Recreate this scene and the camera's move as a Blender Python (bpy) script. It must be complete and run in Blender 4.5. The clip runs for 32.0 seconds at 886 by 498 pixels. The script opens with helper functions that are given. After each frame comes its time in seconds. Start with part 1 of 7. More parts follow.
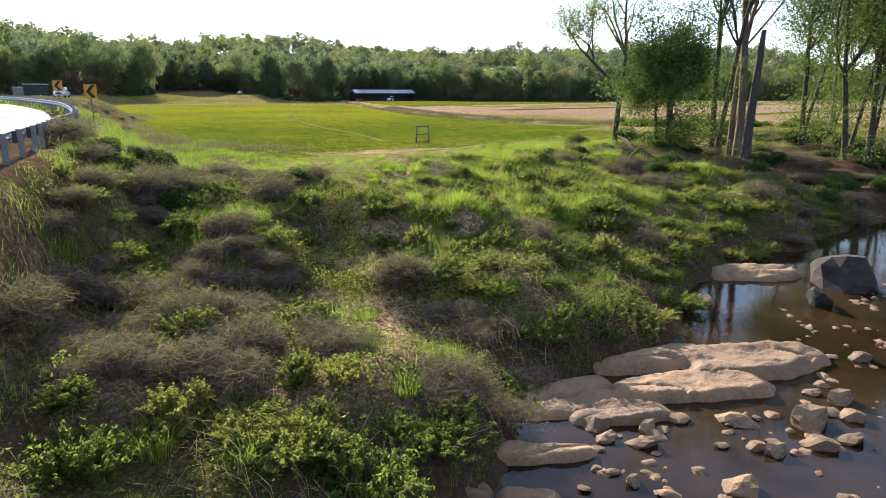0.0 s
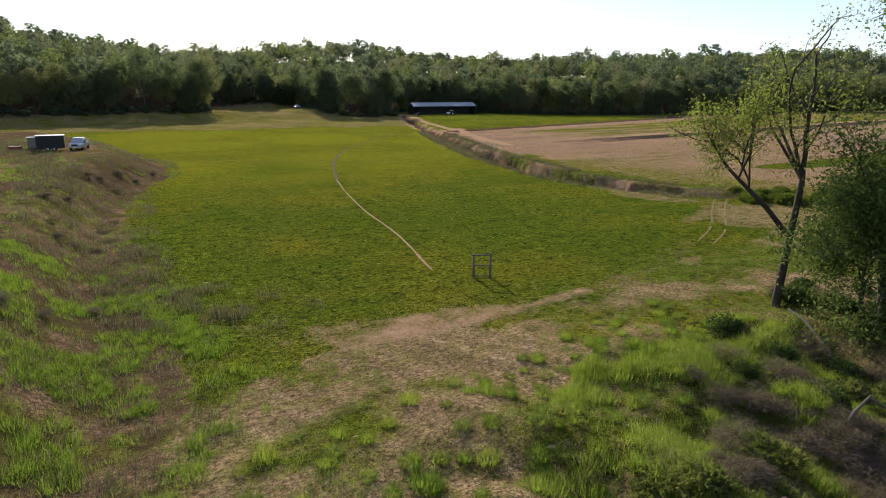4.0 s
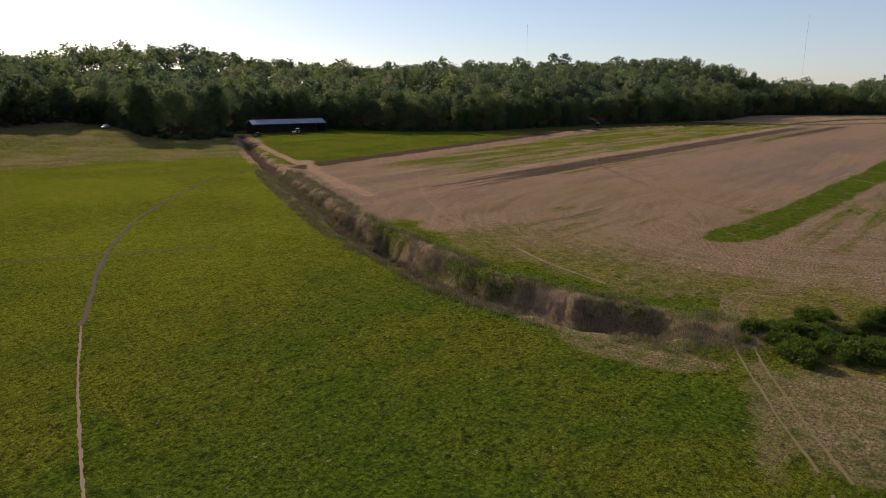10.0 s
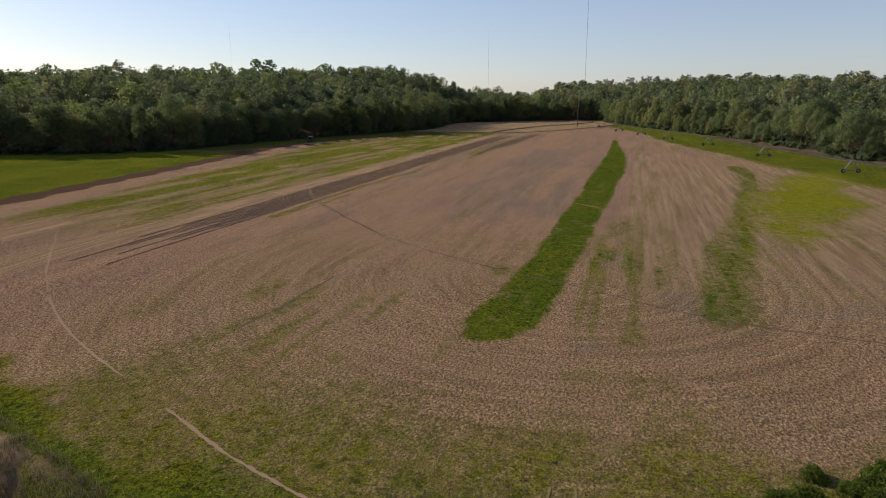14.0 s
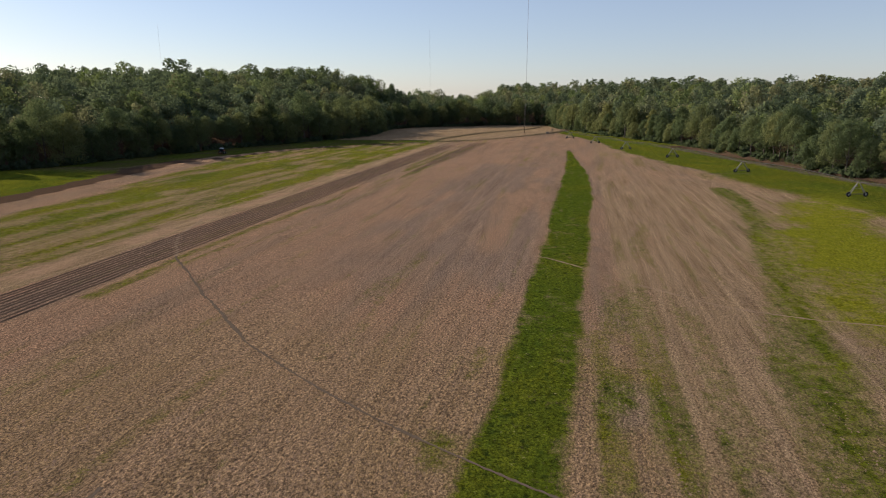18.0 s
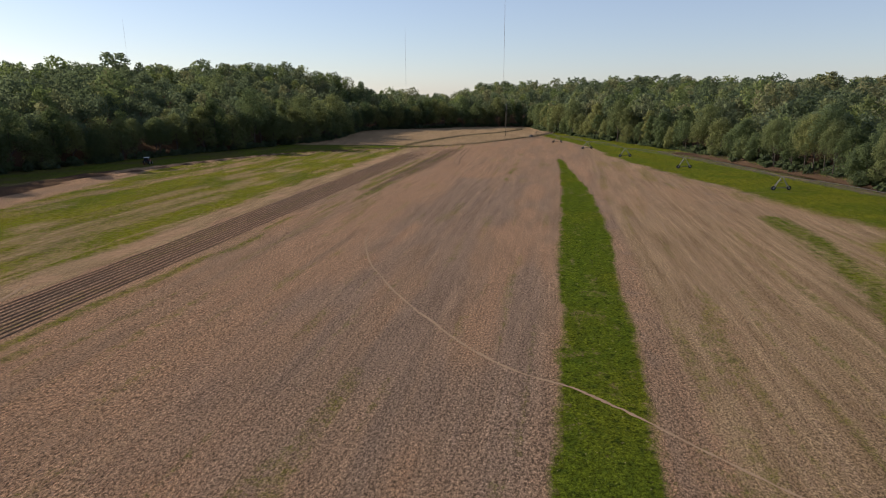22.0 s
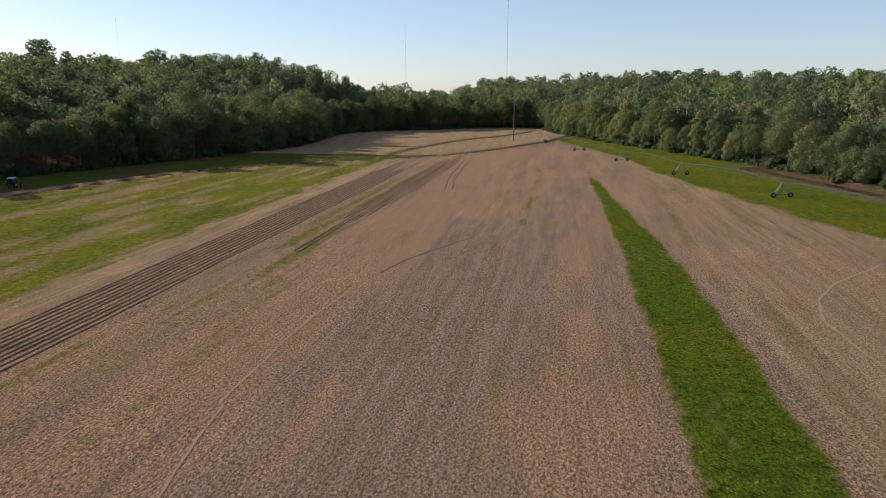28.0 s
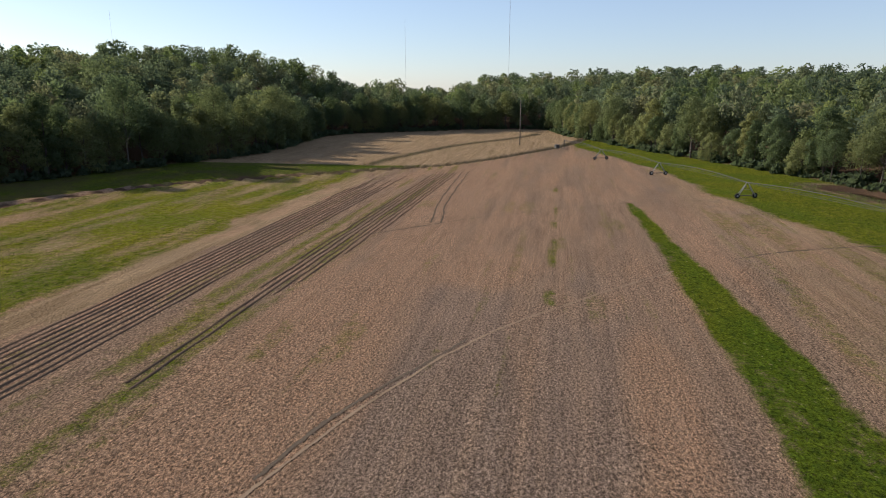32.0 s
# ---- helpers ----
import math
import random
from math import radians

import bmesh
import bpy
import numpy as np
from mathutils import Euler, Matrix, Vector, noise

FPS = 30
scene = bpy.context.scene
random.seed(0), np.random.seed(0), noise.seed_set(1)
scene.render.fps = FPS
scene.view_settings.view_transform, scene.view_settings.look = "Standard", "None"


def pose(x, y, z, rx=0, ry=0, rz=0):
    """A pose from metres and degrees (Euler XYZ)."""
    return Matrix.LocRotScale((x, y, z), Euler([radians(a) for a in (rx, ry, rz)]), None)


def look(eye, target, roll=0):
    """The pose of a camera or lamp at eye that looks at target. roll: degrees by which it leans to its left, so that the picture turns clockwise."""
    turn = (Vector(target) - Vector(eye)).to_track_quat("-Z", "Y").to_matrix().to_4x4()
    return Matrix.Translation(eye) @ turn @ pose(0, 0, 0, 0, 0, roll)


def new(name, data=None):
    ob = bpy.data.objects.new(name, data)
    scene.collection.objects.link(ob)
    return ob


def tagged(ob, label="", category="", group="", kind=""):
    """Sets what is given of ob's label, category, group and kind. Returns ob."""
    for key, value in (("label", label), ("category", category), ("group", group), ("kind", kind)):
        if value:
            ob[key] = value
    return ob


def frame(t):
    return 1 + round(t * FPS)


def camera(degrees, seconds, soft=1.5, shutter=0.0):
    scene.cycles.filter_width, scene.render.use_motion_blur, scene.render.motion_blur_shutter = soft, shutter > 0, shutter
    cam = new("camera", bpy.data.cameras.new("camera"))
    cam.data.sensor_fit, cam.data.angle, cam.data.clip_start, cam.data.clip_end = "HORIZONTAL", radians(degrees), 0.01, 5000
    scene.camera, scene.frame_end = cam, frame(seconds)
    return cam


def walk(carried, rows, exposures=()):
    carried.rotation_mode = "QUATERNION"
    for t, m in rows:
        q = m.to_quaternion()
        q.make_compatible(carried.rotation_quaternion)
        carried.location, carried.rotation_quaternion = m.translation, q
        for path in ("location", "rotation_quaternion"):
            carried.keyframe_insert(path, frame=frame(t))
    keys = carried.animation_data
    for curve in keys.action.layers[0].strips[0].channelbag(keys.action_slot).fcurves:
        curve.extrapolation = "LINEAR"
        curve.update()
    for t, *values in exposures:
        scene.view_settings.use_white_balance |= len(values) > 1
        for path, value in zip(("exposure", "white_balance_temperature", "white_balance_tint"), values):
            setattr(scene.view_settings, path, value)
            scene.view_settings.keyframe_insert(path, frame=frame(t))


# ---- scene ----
cam = camera(69.8, 32.0, soft=1.0)
METRES, EYE, TILT, LEAN, TURN = 300.0, 4.86, 0.0, 0.0, -40.5
ROWS = [
    (0.0, 0.0, 0.0, 0.0, 0.03, -13.81, -0.14),
    (0.5, -0.0001, 0.0041, 0.0, -0.01, -13.81, -0.14),
    (1.0, -0.0001, 0.0103, 0.0008, -0.05, -13.8, -0.11),
    (1.5, -0.0002, 0.0182, 0.0028, -0.06, -13.84, -0.08),
    (2.0, -0.0001, 0.0272, 0.006, 0.08, -13.85, -0.04),
    (2.5, -0.0003, 0.0371, 0.0106, 1.61, -13.95, 0.03),
    (3.0, -0.0009, 0.0477, 0.0163, 4.29, -13.98, 0.03),
    (3.5, -0.0016, 0.0585, 0.0222, 5.4, -13.96, 0.06),
    (4.0, -0.0024, 0.0692, 0.0268, 5.41, -13.93, 0.06),
    (4.5, -0.0034, 0.0798, 0.0287, 5.4, -13.91, 0.05),
    (6.5, -0.0071, 0.122, 0.0355, 5.3, -13.79, 0.2),
    (7.0, -0.0081, 0.1334, 0.0372, 5.29, -13.78, 0.21),
    (7.5, -0.0091, 0.145, 0.039, 5.19, -13.78, 0.22),
    (8.0, -0.01, 0.1565, 0.0407, 4.47, -13.78, 0.22),
    (8.5, -0.0104, 0.1677, 0.0423, 2.71, -13.78, 0.25),
    (9.0, -0.0102, 0.1785, 0.0437, -0.96, -13.78, 0.25),
    (9.5, -0.0093, 0.1892, 0.0451, -4.43, -13.73, 0.28),
    (10.0, -0.0075, 0.2002, 0.0464, -7.75, -13.71, 0.29),
    (10.5, -0.0048, 0.212, 0.0477, -11.15, -13.68, 0.32),
    (11.0, -0.0012, 0.2244, 0.049, -14.53, -13.66, 0.33),
    (11.5, 0.0034, 0.2373, 0.0503, -17.9, -13.61, 0.33),
    (12.0, 0.0091, 0.2505, 0.0517, -21.13, -13.58, 0.34),
    (12.5, 0.0155, 0.2634, 0.0532, -24.33, -13.57, 0.34),
    (13.0, 0.022, 0.276, 0.0545, -27.64, -13.51, 0.34),
    (13.5, 0.029, 0.2886, 0.0557, -30.47, -13.46, 0.34),
    (14.0, 0.037, 0.3013, 0.0569, -32.59, -13.43, 0.34),
    (14.5, 0.0461, 0.3142, 0.058, -34.03, -13.4, 0.36),
    (15.0, 0.0559, 0.327, 0.0598, -35.43, -13.38, 0.36),
    (15.5, 0.0665, 0.3399, 0.0615, -37.03, -13.37, 0.39),
    (17.5, 0.1104, 0.3928, 0.0624, -37.63, -13.32, 0.28),
    (18.0, 0.1221, 0.4068, 0.0625, -37.62, -13.32, 0.27),
    (18.5, 0.134, 0.4209, 0.0626, -37.6, -13.32, 0.27),
    (19.0, 0.1463, 0.4351, 0.0628, -37.82, -13.32, 0.29),
    (19.5, 0.1585, 0.4491, 0.063, -38.3, -13.34, 0.27),
    (20.0, 0.1707, 0.4631, 0.0632, -38.76, -13.36, 0.27),
    (20.5, 0.1831, 0.4769, 0.0632, -39.42, -13.38, 0.26),
    (21.0, 0.1956, 0.4907, 0.0632, -39.68, -13.39, 0.25),
    (21.5, 0.2082, 0.5044, 0.0631, -39.64, -13.4, 0.23),
    (22.0, 0.2209, 0.5184, 0.0631, -39.63, -13.42, 0.22),
    (22.5, 0.2338, 0.5326, 0.0629, -39.61, -13.43, 0.21),
    (23.0, 0.2467, 0.5467, 0.0628, -39.58, -13.45, 0.22),
    (23.5, 0.2598, 0.561, 0.0628, -39.57, -13.47, 0.21),
    (24.0, 0.273, 0.5755, 0.0627, -39.55, -13.5, 0.15),
    (24.5, 0.2864, 0.5897, 0.0626, -39.54, -13.52, 0.19),
    (25.0, 0.2998, 0.6041, 0.0626, -39.51, -13.54, 0.18),
    (25.5, 0.3132, 0.6185, 0.0625, -39.5, -13.56, 0.2),
    (27.5, 0.3681, 0.6767, 0.0621, -39.43, -13.64, 0.19),
    (28.0, 0.3816, 0.6913, 0.062, -39.41, -13.66, 0.2),
    (28.5, 0.3952, 0.7058, 0.062, -39.4, -13.68, 0.17),
    (29.0, 0.4088, 0.7204, 0.0619, -39.39, -13.71, 0.2),
    (29.5, 0.4225, 0.735, 0.0617, -39.38, -13.73, 0.19),
    (30.0, 0.4363, 0.7496, 0.0616, -39.36, -13.75, 0.17),
    (30.5, 0.45, 0.7643, 0.0615, -39.34, -13.76, 0.15),
    (31.0, 0.4639, 0.7792, 0.0612, -39.32, -13.78, 0.18),
    (31.5, 0.4775, 0.794, 0.0611, -39.3, -13.81, 0.13),
    (32.0, 0.4903, 0.8079, 0.0609, -39.28, -13.84, 0.12),
]
walk(cam, [(t, pose(0, 0, EYE, TILT, LEAN, TURN) @ pose(METRES * x, METRES * y, METRES * z, 90 + pitch, roll, yaw)) for t, x, y, z, yaw, pitch, roll in ROWS],
     exposures=[(0.0, 1.7, 6200, 14), (2.0, 1.5, 6300, 14), (3.0, 1.1, 6300, 14), (4.0, 0.7, 6350, 14), (7.0, 0.15, 6450, 16), (9.0, 0.0, 6450, 17), (13.0, 0.05, 6500, 17), (19.0, 0.15, 6500, 16), (25.0, 0.27, 6400, 15), (32.0, 0.36, 6200, 13)])

# ---- light ----
SUN_AZ, SUN_EL = 17.0, 23.0          # degrees from +y towards +x, and above the horizon
world = bpy.data.worlds.new("sky")
scene.world = world
world.use_nodes = True
wn, wl = world.node_tree.nodes, world.node_tree.links
sky = wn.new("ShaderNodeTexSky")
sky.sky_type, sky.sun_disc = "NISHITA", False
sky.sun_elevation, sky.sun_rotation = radians(SUN_EL), radians(SUN_AZ)
sky.altitude, sky.air_density, sky.dust_density, sky.ozone_density = 400, 1.0, 0.5, 2.6
haze = wn.new("ShaderNodeMix")          # thin even morning haze over the whole sky
haze.data_type = "RGBA"
haze.inputs[0].default_value, haze.inputs[7].default_value = 0.24, (6.3, 6.9, 8.7, 1)
wl.new(sky.outputs[0], haze.inputs[6]), wl.new(haze.outputs[2], wn["Background"].inputs[0])
wn["Background"].inputs[1].default_value = 0.100
sun = new("sun", bpy.data.lights.new("sun", "SUN"))
sun.data.energy, sun.data.angle, sun.data.color = 5.6, radians(0.6), (1.0, 0.90, 0.76)
SUN_DIR = Vector((math.sin(radians(SUN_AZ)) * math.cos(radians(SUN_EL)), math.cos(radians(SUN_AZ)) * math.cos(radians(SUN_EL)), math.sin(radians(SUN_EL))))
sun.matrix_world = look(SUN_DIR * 100, (0, 0, 0))

# ---- small tools ----
rng = np.random.default_rng(7)


def mesh_np(name, verts, faces, mats=(), smooth=False, index=None, normals=None):
    """A mesh from arrays of corners and of faces with an equal number of corners."""
    verts, faces = np.asarray(verts, dtype=np.float32), np.asarray(faces, dtype=np.int32)
    me = bpy.data.meshes.new(name)
    n, k = faces.shape
    me.vertices.add(len(verts)), me.loops.add(n * k), me.polygons.add(n)
    me.vertices.foreach_set("co", verts.ravel())
    me.loops.foreach_set("vertex_index", faces.ravel())
    me.polygons.foreach_set("loop_start", np.arange(0, n * k, k, dtype=np.int32))
    me.polygons.foreach_set("use_smooth", np.full(n, smooth))
    for m in mats:
        me.materials.append(m)
    if index is not None:
        me.polygons.foreach_set("material_index", np.asarray(index, dtype=np.int32))
    me.update(calc_edges=True)
    if normals is not None:
        layer = me.attributes.new("custom_normal", "FLOAT_VECTOR", "POINT")
        layer.data.foreach_set("vector", np.asarray(normals, dtype=np.float32).ravel())
    return me


def join_np(*pieces):
    """Join pairs of (verts, faces) that have equal face sizes."""
    v, f, base = [], [], 0
    for a, b in pieces:
        v.append(np.asarray(a, dtype=float)), f.append(np.asarray(b, dtype=int) + base)
        base += len(a)
    return np.concatenate(v), np.concatenate(f)


def link_bm(name, bm, mat, parent=None, smooth=False):
    me = bpy.data.meshes.new(name)
    bm.to_mesh(me)
    bm.free()
    if smooth:
        me.polygons.foreach_set("use_smooth", np.ones(len(me.polygons), dtype=bool))
    me.materials.append(mat)
    ob = new(name, me)
    ob.parent = parent
    return ob


def part(name, bm, mat, parent, label="", smooth=False):
    ob = link_bm(name, bm, mat, parent, smooth)
    return tagged(ob, label)


def part_me(name, me, parent, label=""):
    ob = new(name, me)
    ob.parent = parent
    return tagged(ob, label)


def box(bm, cx, cy, cz, sx, sy, sz, rz=0.0, bevel=0.0):
    """Adds a box of full sizes sx, sy, sz about a middle."""
    m = pose(cx, cy, cz, 0, 0, rz) @ Matrix.Diagonal((sx, sy, sz, 1))
    made = bmesh.ops.create_cube(bm, size=1.0, matrix=m)["verts"]
    if bevel:
        edges = list({e for v in made for e in v.link_edges})
        bmesh.ops.bevel(bm, geom=edges, offset=bevel, segments=2, affect="EDGES", profile=0.6)
    return bm


def rod(bm, a, b, r1, r2=None, n=8):
    """Adds a tapered rod from a to b."""
    a, b = Vector(a), Vector(b)
    d = b - a
    m = Matrix.Translation((a + b) / 2) @ d.to_track_quat("Z", "Y").to_matrix().to_4x4()
    bmesh.ops.create_cone(bm, cap_ends=True, segments=n, radius1=r1, radius2=r1 if r2 is None else r2, depth=d.length, matrix=m)
    return bm


def tube_np(path, radii, n=7):
    """A bent tapered tube of quads along points."""
    path = np.asarray(path, dtype=float)
    t = np.gradient(path, axis=0)
    t /= np.linalg.norm(t, axis=1, keepdims=True) + 1e-9
    up = np.where(np.abs(t[:, 2:3]) > 0.9, np.array([[1.0, 0, 0]]), np.array([[0, 0, 1.0]]))
    u = np.cross(t, up)
    u /= np.linalg.norm(u, axis=1, keepdims=True) + 1e-9
    w = np.cross(t, u)
    ang = np.linspace(0, 2 * np.pi, n, endpoint=False)
    ring = u[:, None, :] * np.cos(ang)[None, :, None] + w[:, None, :] * np.sin(ang)[None, :, None]
    v = (path[:, None, :] + ring * np.asarray(radii, dtype=float)[:, None, None]).reshape(-1, 3)
    i, j = np.meshgrid(np.arange(len(path) - 1), np.arange(n), indexing="ij")
    a, b = i * n + j, i * n + (j + 1) % n
    return v, np.stack([a, b, b + n, a + n], -1).reshape(-1, 4)


def spline(points, step=2.0):
    """A smooth line through points, cut into about equal steps."""
    p = np.asarray(points, dtype=float)
    p = np.vstack([2 * p[0] - p[1], p, 2 * p[-1] - p[-2]])
    out = []
    for i in range(1, len(p) - 2):
        n = max(2, int(np.linalg.norm(p[i + 1] - p[i]) / step))
        for s in np.arange(n) / n:
            out.append(0.5 * (2 * p[i] + (p[i + 1] - p[i - 1]) * s + (2 * p[i - 1] - 5 * p[i] + 4 * p[i + 1] - p[i + 2]) * s ** 2
                              + (3 * p[i] - p[i - 1] - 3 * p[i + 1] + p[i + 2]) * s ** 3))
    out.append(p[-2])
    return np.array(out)


def line_dist(x, y, line):
    """Distance of places to a line of points, and how far along it (0 to 1) the nearest point lies."""
    best, along = np.full(x.shape, 1e9), np.zeros(x.shape)
    n = len(line) - 1
    for i in range(n):
        ax, ay = line[i][:2]
        bx, by = line[i + 1][:2]
        dx, dy = bx - ax, by - ay
        s = np.clip(((x - ax) * dx + (y - ay) * dy) / (dx * dx + dy * dy + 1e-12), 0, 1)
        d = np.hypot(x - ax - s * dx, y - ay - s * dy)
        near = d < best
        best, along = np.where(near, d, best), np.where(near, (i + s) / n, along)
    return best, along


def inside(x, y, poly):
    hit = np.zeros(x.shape, dtype=bool)
    n = len(poly)
    for i in range(n):
        (ax, ay), (bx, by) = poly[i], poly[(i + 1) % n]
        if ay != by:
            hit ^= ((ay > y) != (by > y)) & (x < (bx - ax) * (y - ay) / (by - ay) + ax)
    return hit


def sstep(a, b, v):
    s = np.clip((v - a) / (b - a), 0, 1)
    return s * s * (3 - 2 * s)


LATTICE = np.random.default_rng(11).random((256, 256))


def noise2(x, y, size):
    """Smooth value noise from 0 to 1 over places, with cells of a given size in metres."""
    u, v = np.asarray(x) / size + 1000.3, np.asarray(y) / size + 1000.7
    i, j = np.floor(u).astype(int), np.floor(v).astype(int)
    f, g = u - i, v - j
    f, g = f * f * (3 - 2 * f), g * g * (3 - 2 * g)
    at = lambda a, b: LATTICE[a % 256, b % 256]
    return (at(i, j) * (1 - f) + at(i + 1, j) * f) * (1 - g) + (at(i, j + 1) * (1 - f) + at(i + 1, j + 1) * f) * g


# ---- materials ----
class Nodes:
    """A short hand for building one node material."""

    def __init__(self, name):
        self.mat = bpy.data.materials.new(name)
        self.mat.use_nodes = True
        self.n, self.l = self.mat.node_tree.nodes, self.mat.node_tree.links
        self.bsdf = self.n["Principled BSDF"]
        self.out = self.n["Material Output"]
        self.place = None

    def put(self, socket, value):
        if hasattr(value, "is_output"):
            self.l.new(value, socket)
        elif isinstance(value, tuple) and len(value) == 3 and len(socket.default_value) == 4:
            socket.default_value = (*value, 1)
        else:
            socket.default_value = value

    def where(self, stretch=(1, 1, 1), turn=0.0, own=False):
        c = self.n.new("ShaderNodeTexCoord" if own else "ShaderNodeNewGeometry")
        m = self.n.new("ShaderNodeMapping")
        m.inputs["Scale"].default_value, m.inputs["Rotation"].default_value = stretch, (0, 0, turn)
        self.l.new(c.outputs["Object" if own else "Position"], m.inputs[0])
        return m.outputs[0]

    def noise(self, size, detail=3.0, stretch=(1, 1, 1), rough=0.6, own=False, turn=0.0):
        t = self.n.new("ShaderNodeTexNoise")
        t.inputs["Scale"].default_value, t.inputs["Detail"].default_value, t.inputs["Roughness"].default_value = 1.0 / size, detail, rough
        self.l.new(self.where(stretch, turn, own), t.inputs["Vector"])
        return t.outputs[0]

    def cells(self, size, own=False, stretch=(1, 1, 1)):
        t = self.n.new("ShaderNodeTexVoronoi")
        t.inputs["Scale"].default_value = 1.0 / size
        self.l.new(self.where(stretch, 0.0, own), t.inputs["Vector"])
        return t.outputs[0]

    def ramp(self, v, a, b, lo=0.0, hi=1.0):
        t = self.n.new("ShaderNodeMapRange")
        self.put(t.inputs[0], v)
        for k, q in zip((1, 2, 3, 4), (a, b, lo, hi)):
            t.inputs[k].default_value = q
        return t.outputs[0]

    def math(self, op, a, b=0.0):
        t = self.n.new("ShaderNodeMath")
        t.operation = op
        self.put(t.inputs[0], a), self.put(t.inputs[1], b)
        return t.outputs[0]

    def mix(self, f, a, b, blend="MIX"):
        t = self.n.new("ShaderNodeMix")
        t.data_type, t.blend_type = "RGBA", blend
        self.put(t.inputs[0], f), self.put(t.inputs[6], a), self.put(t.inputs[7], b)
        return t.outputs[2]

    def attr(self, name):
        t = self.n.new("ShaderNodeAttribute")
        t.attribute_name = name
        s = self.n.new("ShaderNodeSeparateColor")
        self.l.new(t.outputs["Color"], s.inputs[0])
        return s.outputs

    def random(self):
        return self.n.new("ShaderNodeObjectInfo").outputs["Random"]

    def island(self):
        return self.n.new("ShaderNodeNewGeometry").outputs["Random Per Island"]

    def bump(self, height, strength=0.5, depth=0.05):
        t = self.n.new("ShaderNodeBump")
        t.inputs["Strength"].default_value, t.inputs["Distance"].default_value = strength, depth
        self.put(t.inputs["Height"], height)
        self.l.new(t.outputs[0], self.bsdf.inputs["Normal"])
        return t.outputs[0]

    def done(self, colour, rough=0.8, metal=0.0, specular=0.3):
        self.put(self.bsdf.inputs["Base Color"], colour)
        self.put(self.bsdf.inputs["Roughness"], rough)
        self.put(self.bsdf.inputs["Metallic"], metal)
        self.put(self.bsdf.inputs["Specular IOR Level"], specular)
        return self.mat


def leaf_material(name, dark, light, thin=0.4, warm=None, tree_wide=False, glow=0.25):
    """Leaves: diffuse with light coming through, each clump and each plant of a slightly different green."""
    m = Nodes(name)
    c = m.mix(m.ramp(m.island(), 0, 1), dark, light)
    if warm and not tree_wide:
        c = m.mix(m.ramp(m.random(), 0.45, 1.0, 0, 0.85), c, warm)
        c = m.mix(m.ramp(m.random(), 0.0, 0.4, 0.55, 0.0), c, m.mix(0.55, c, (0.012, 0.022, 0.010)))
    if tree_wide:
        kind = m.attr("tint")
        c = m.mix(m.ramp(kind[0], 0.55, 0.95, 0, 0.9), c, warm or light)
        c = m.mix(m.ramp(kind[0], 0.05, 0.3, 0.7, 0.0), c, m.mix(0.55, c, (0.014, 0.028, 0.016)))
        c = m.mix(m.ramp(kind[1], 0.6, 1.0, 0, 0.7), c, (0.17, 0.215, 0.060))
    d, t = m.n.new("ShaderNodeBsdfDiffuse"), m.n.new("ShaderNodeBsdfTranslucent")
    m.put(d.inputs[0], c)
    m.put(t.inputs[0], m.mix(glow, c, (0.32, 0.42, 0.03)))
    x = m.n.new("ShaderNodeMixShader")
    x.inputs[0].default_value = thin
    m.l.new(d.outputs[0], x.inputs[1]), m.l.new(t.outputs[0], x.inputs[2]), m.l.new(x.outputs[0], m.out.inputs[0])
    return m.mat


def bark_material(name, a, b):
    m = Nodes(name)
    n = m.noise(0.12, 4, (1, 1, 0.25), own=True)
    m.bump(n, 0.8, 0.03)
    return m.done(m.mix(m.ramp(n, 0.35, 0.65), m.mix(m.noise(0.9, 2, own=True), a, b), b), 0.9)


def plain_material(name, colour, rough=0.6, metal=0.0, vary=0.25, grain=0.4):
    m = Nodes(name)
    n = m.noise(grain, 4)
    dark = tuple(c * (1 - vary) for c in colour)
    m.bump(m.noise(grain * 0.15, 3), 0.15, 0.01)
    return m.done(m.mix(m.ramp(n, 0.3, 0.7), dark, colour), m.ramp(n, 0.2, 0.8, min(1, rough + 0.1), rough - 0.05), metal)


# woodland greens lightened and blued: distant haze is put into the leaf colour
M_FOREST = leaf_material("hazed_forest_leaves", (0.086, 0.113, 0.076), (0.140, 0.172, 0.104), 0.54, (0.205, 0.195, 0.105), True, 0.10)
M_FOREST_EDGE = leaf_material("hazed_edge_leaves", (0.074, 0.102, 0.058), (0.130, 0.164, 0.082), 0.52, (0.22, 0.215, 0.085), False, 0.12)
M_LEAF = leaf_material("broad_leaves", (0.048, 0.080, 0.024), (0.140, 0.185, 0.052), 0.42, None, False, 0.12)
M_SPRING = leaf_material("spring_leaves", (0.10, 0.13, 0.03), (0.22, 0.24, 0.06), 0.5)
M_BARK = bark_material("bark", (0.10, 0.078, 0.06), (0.045, 0.035, 0.028))
M_FARBARK = bark_material("far_bark", (0.13, 0.11, 0.09), (0.06, 0.05, 0.04))

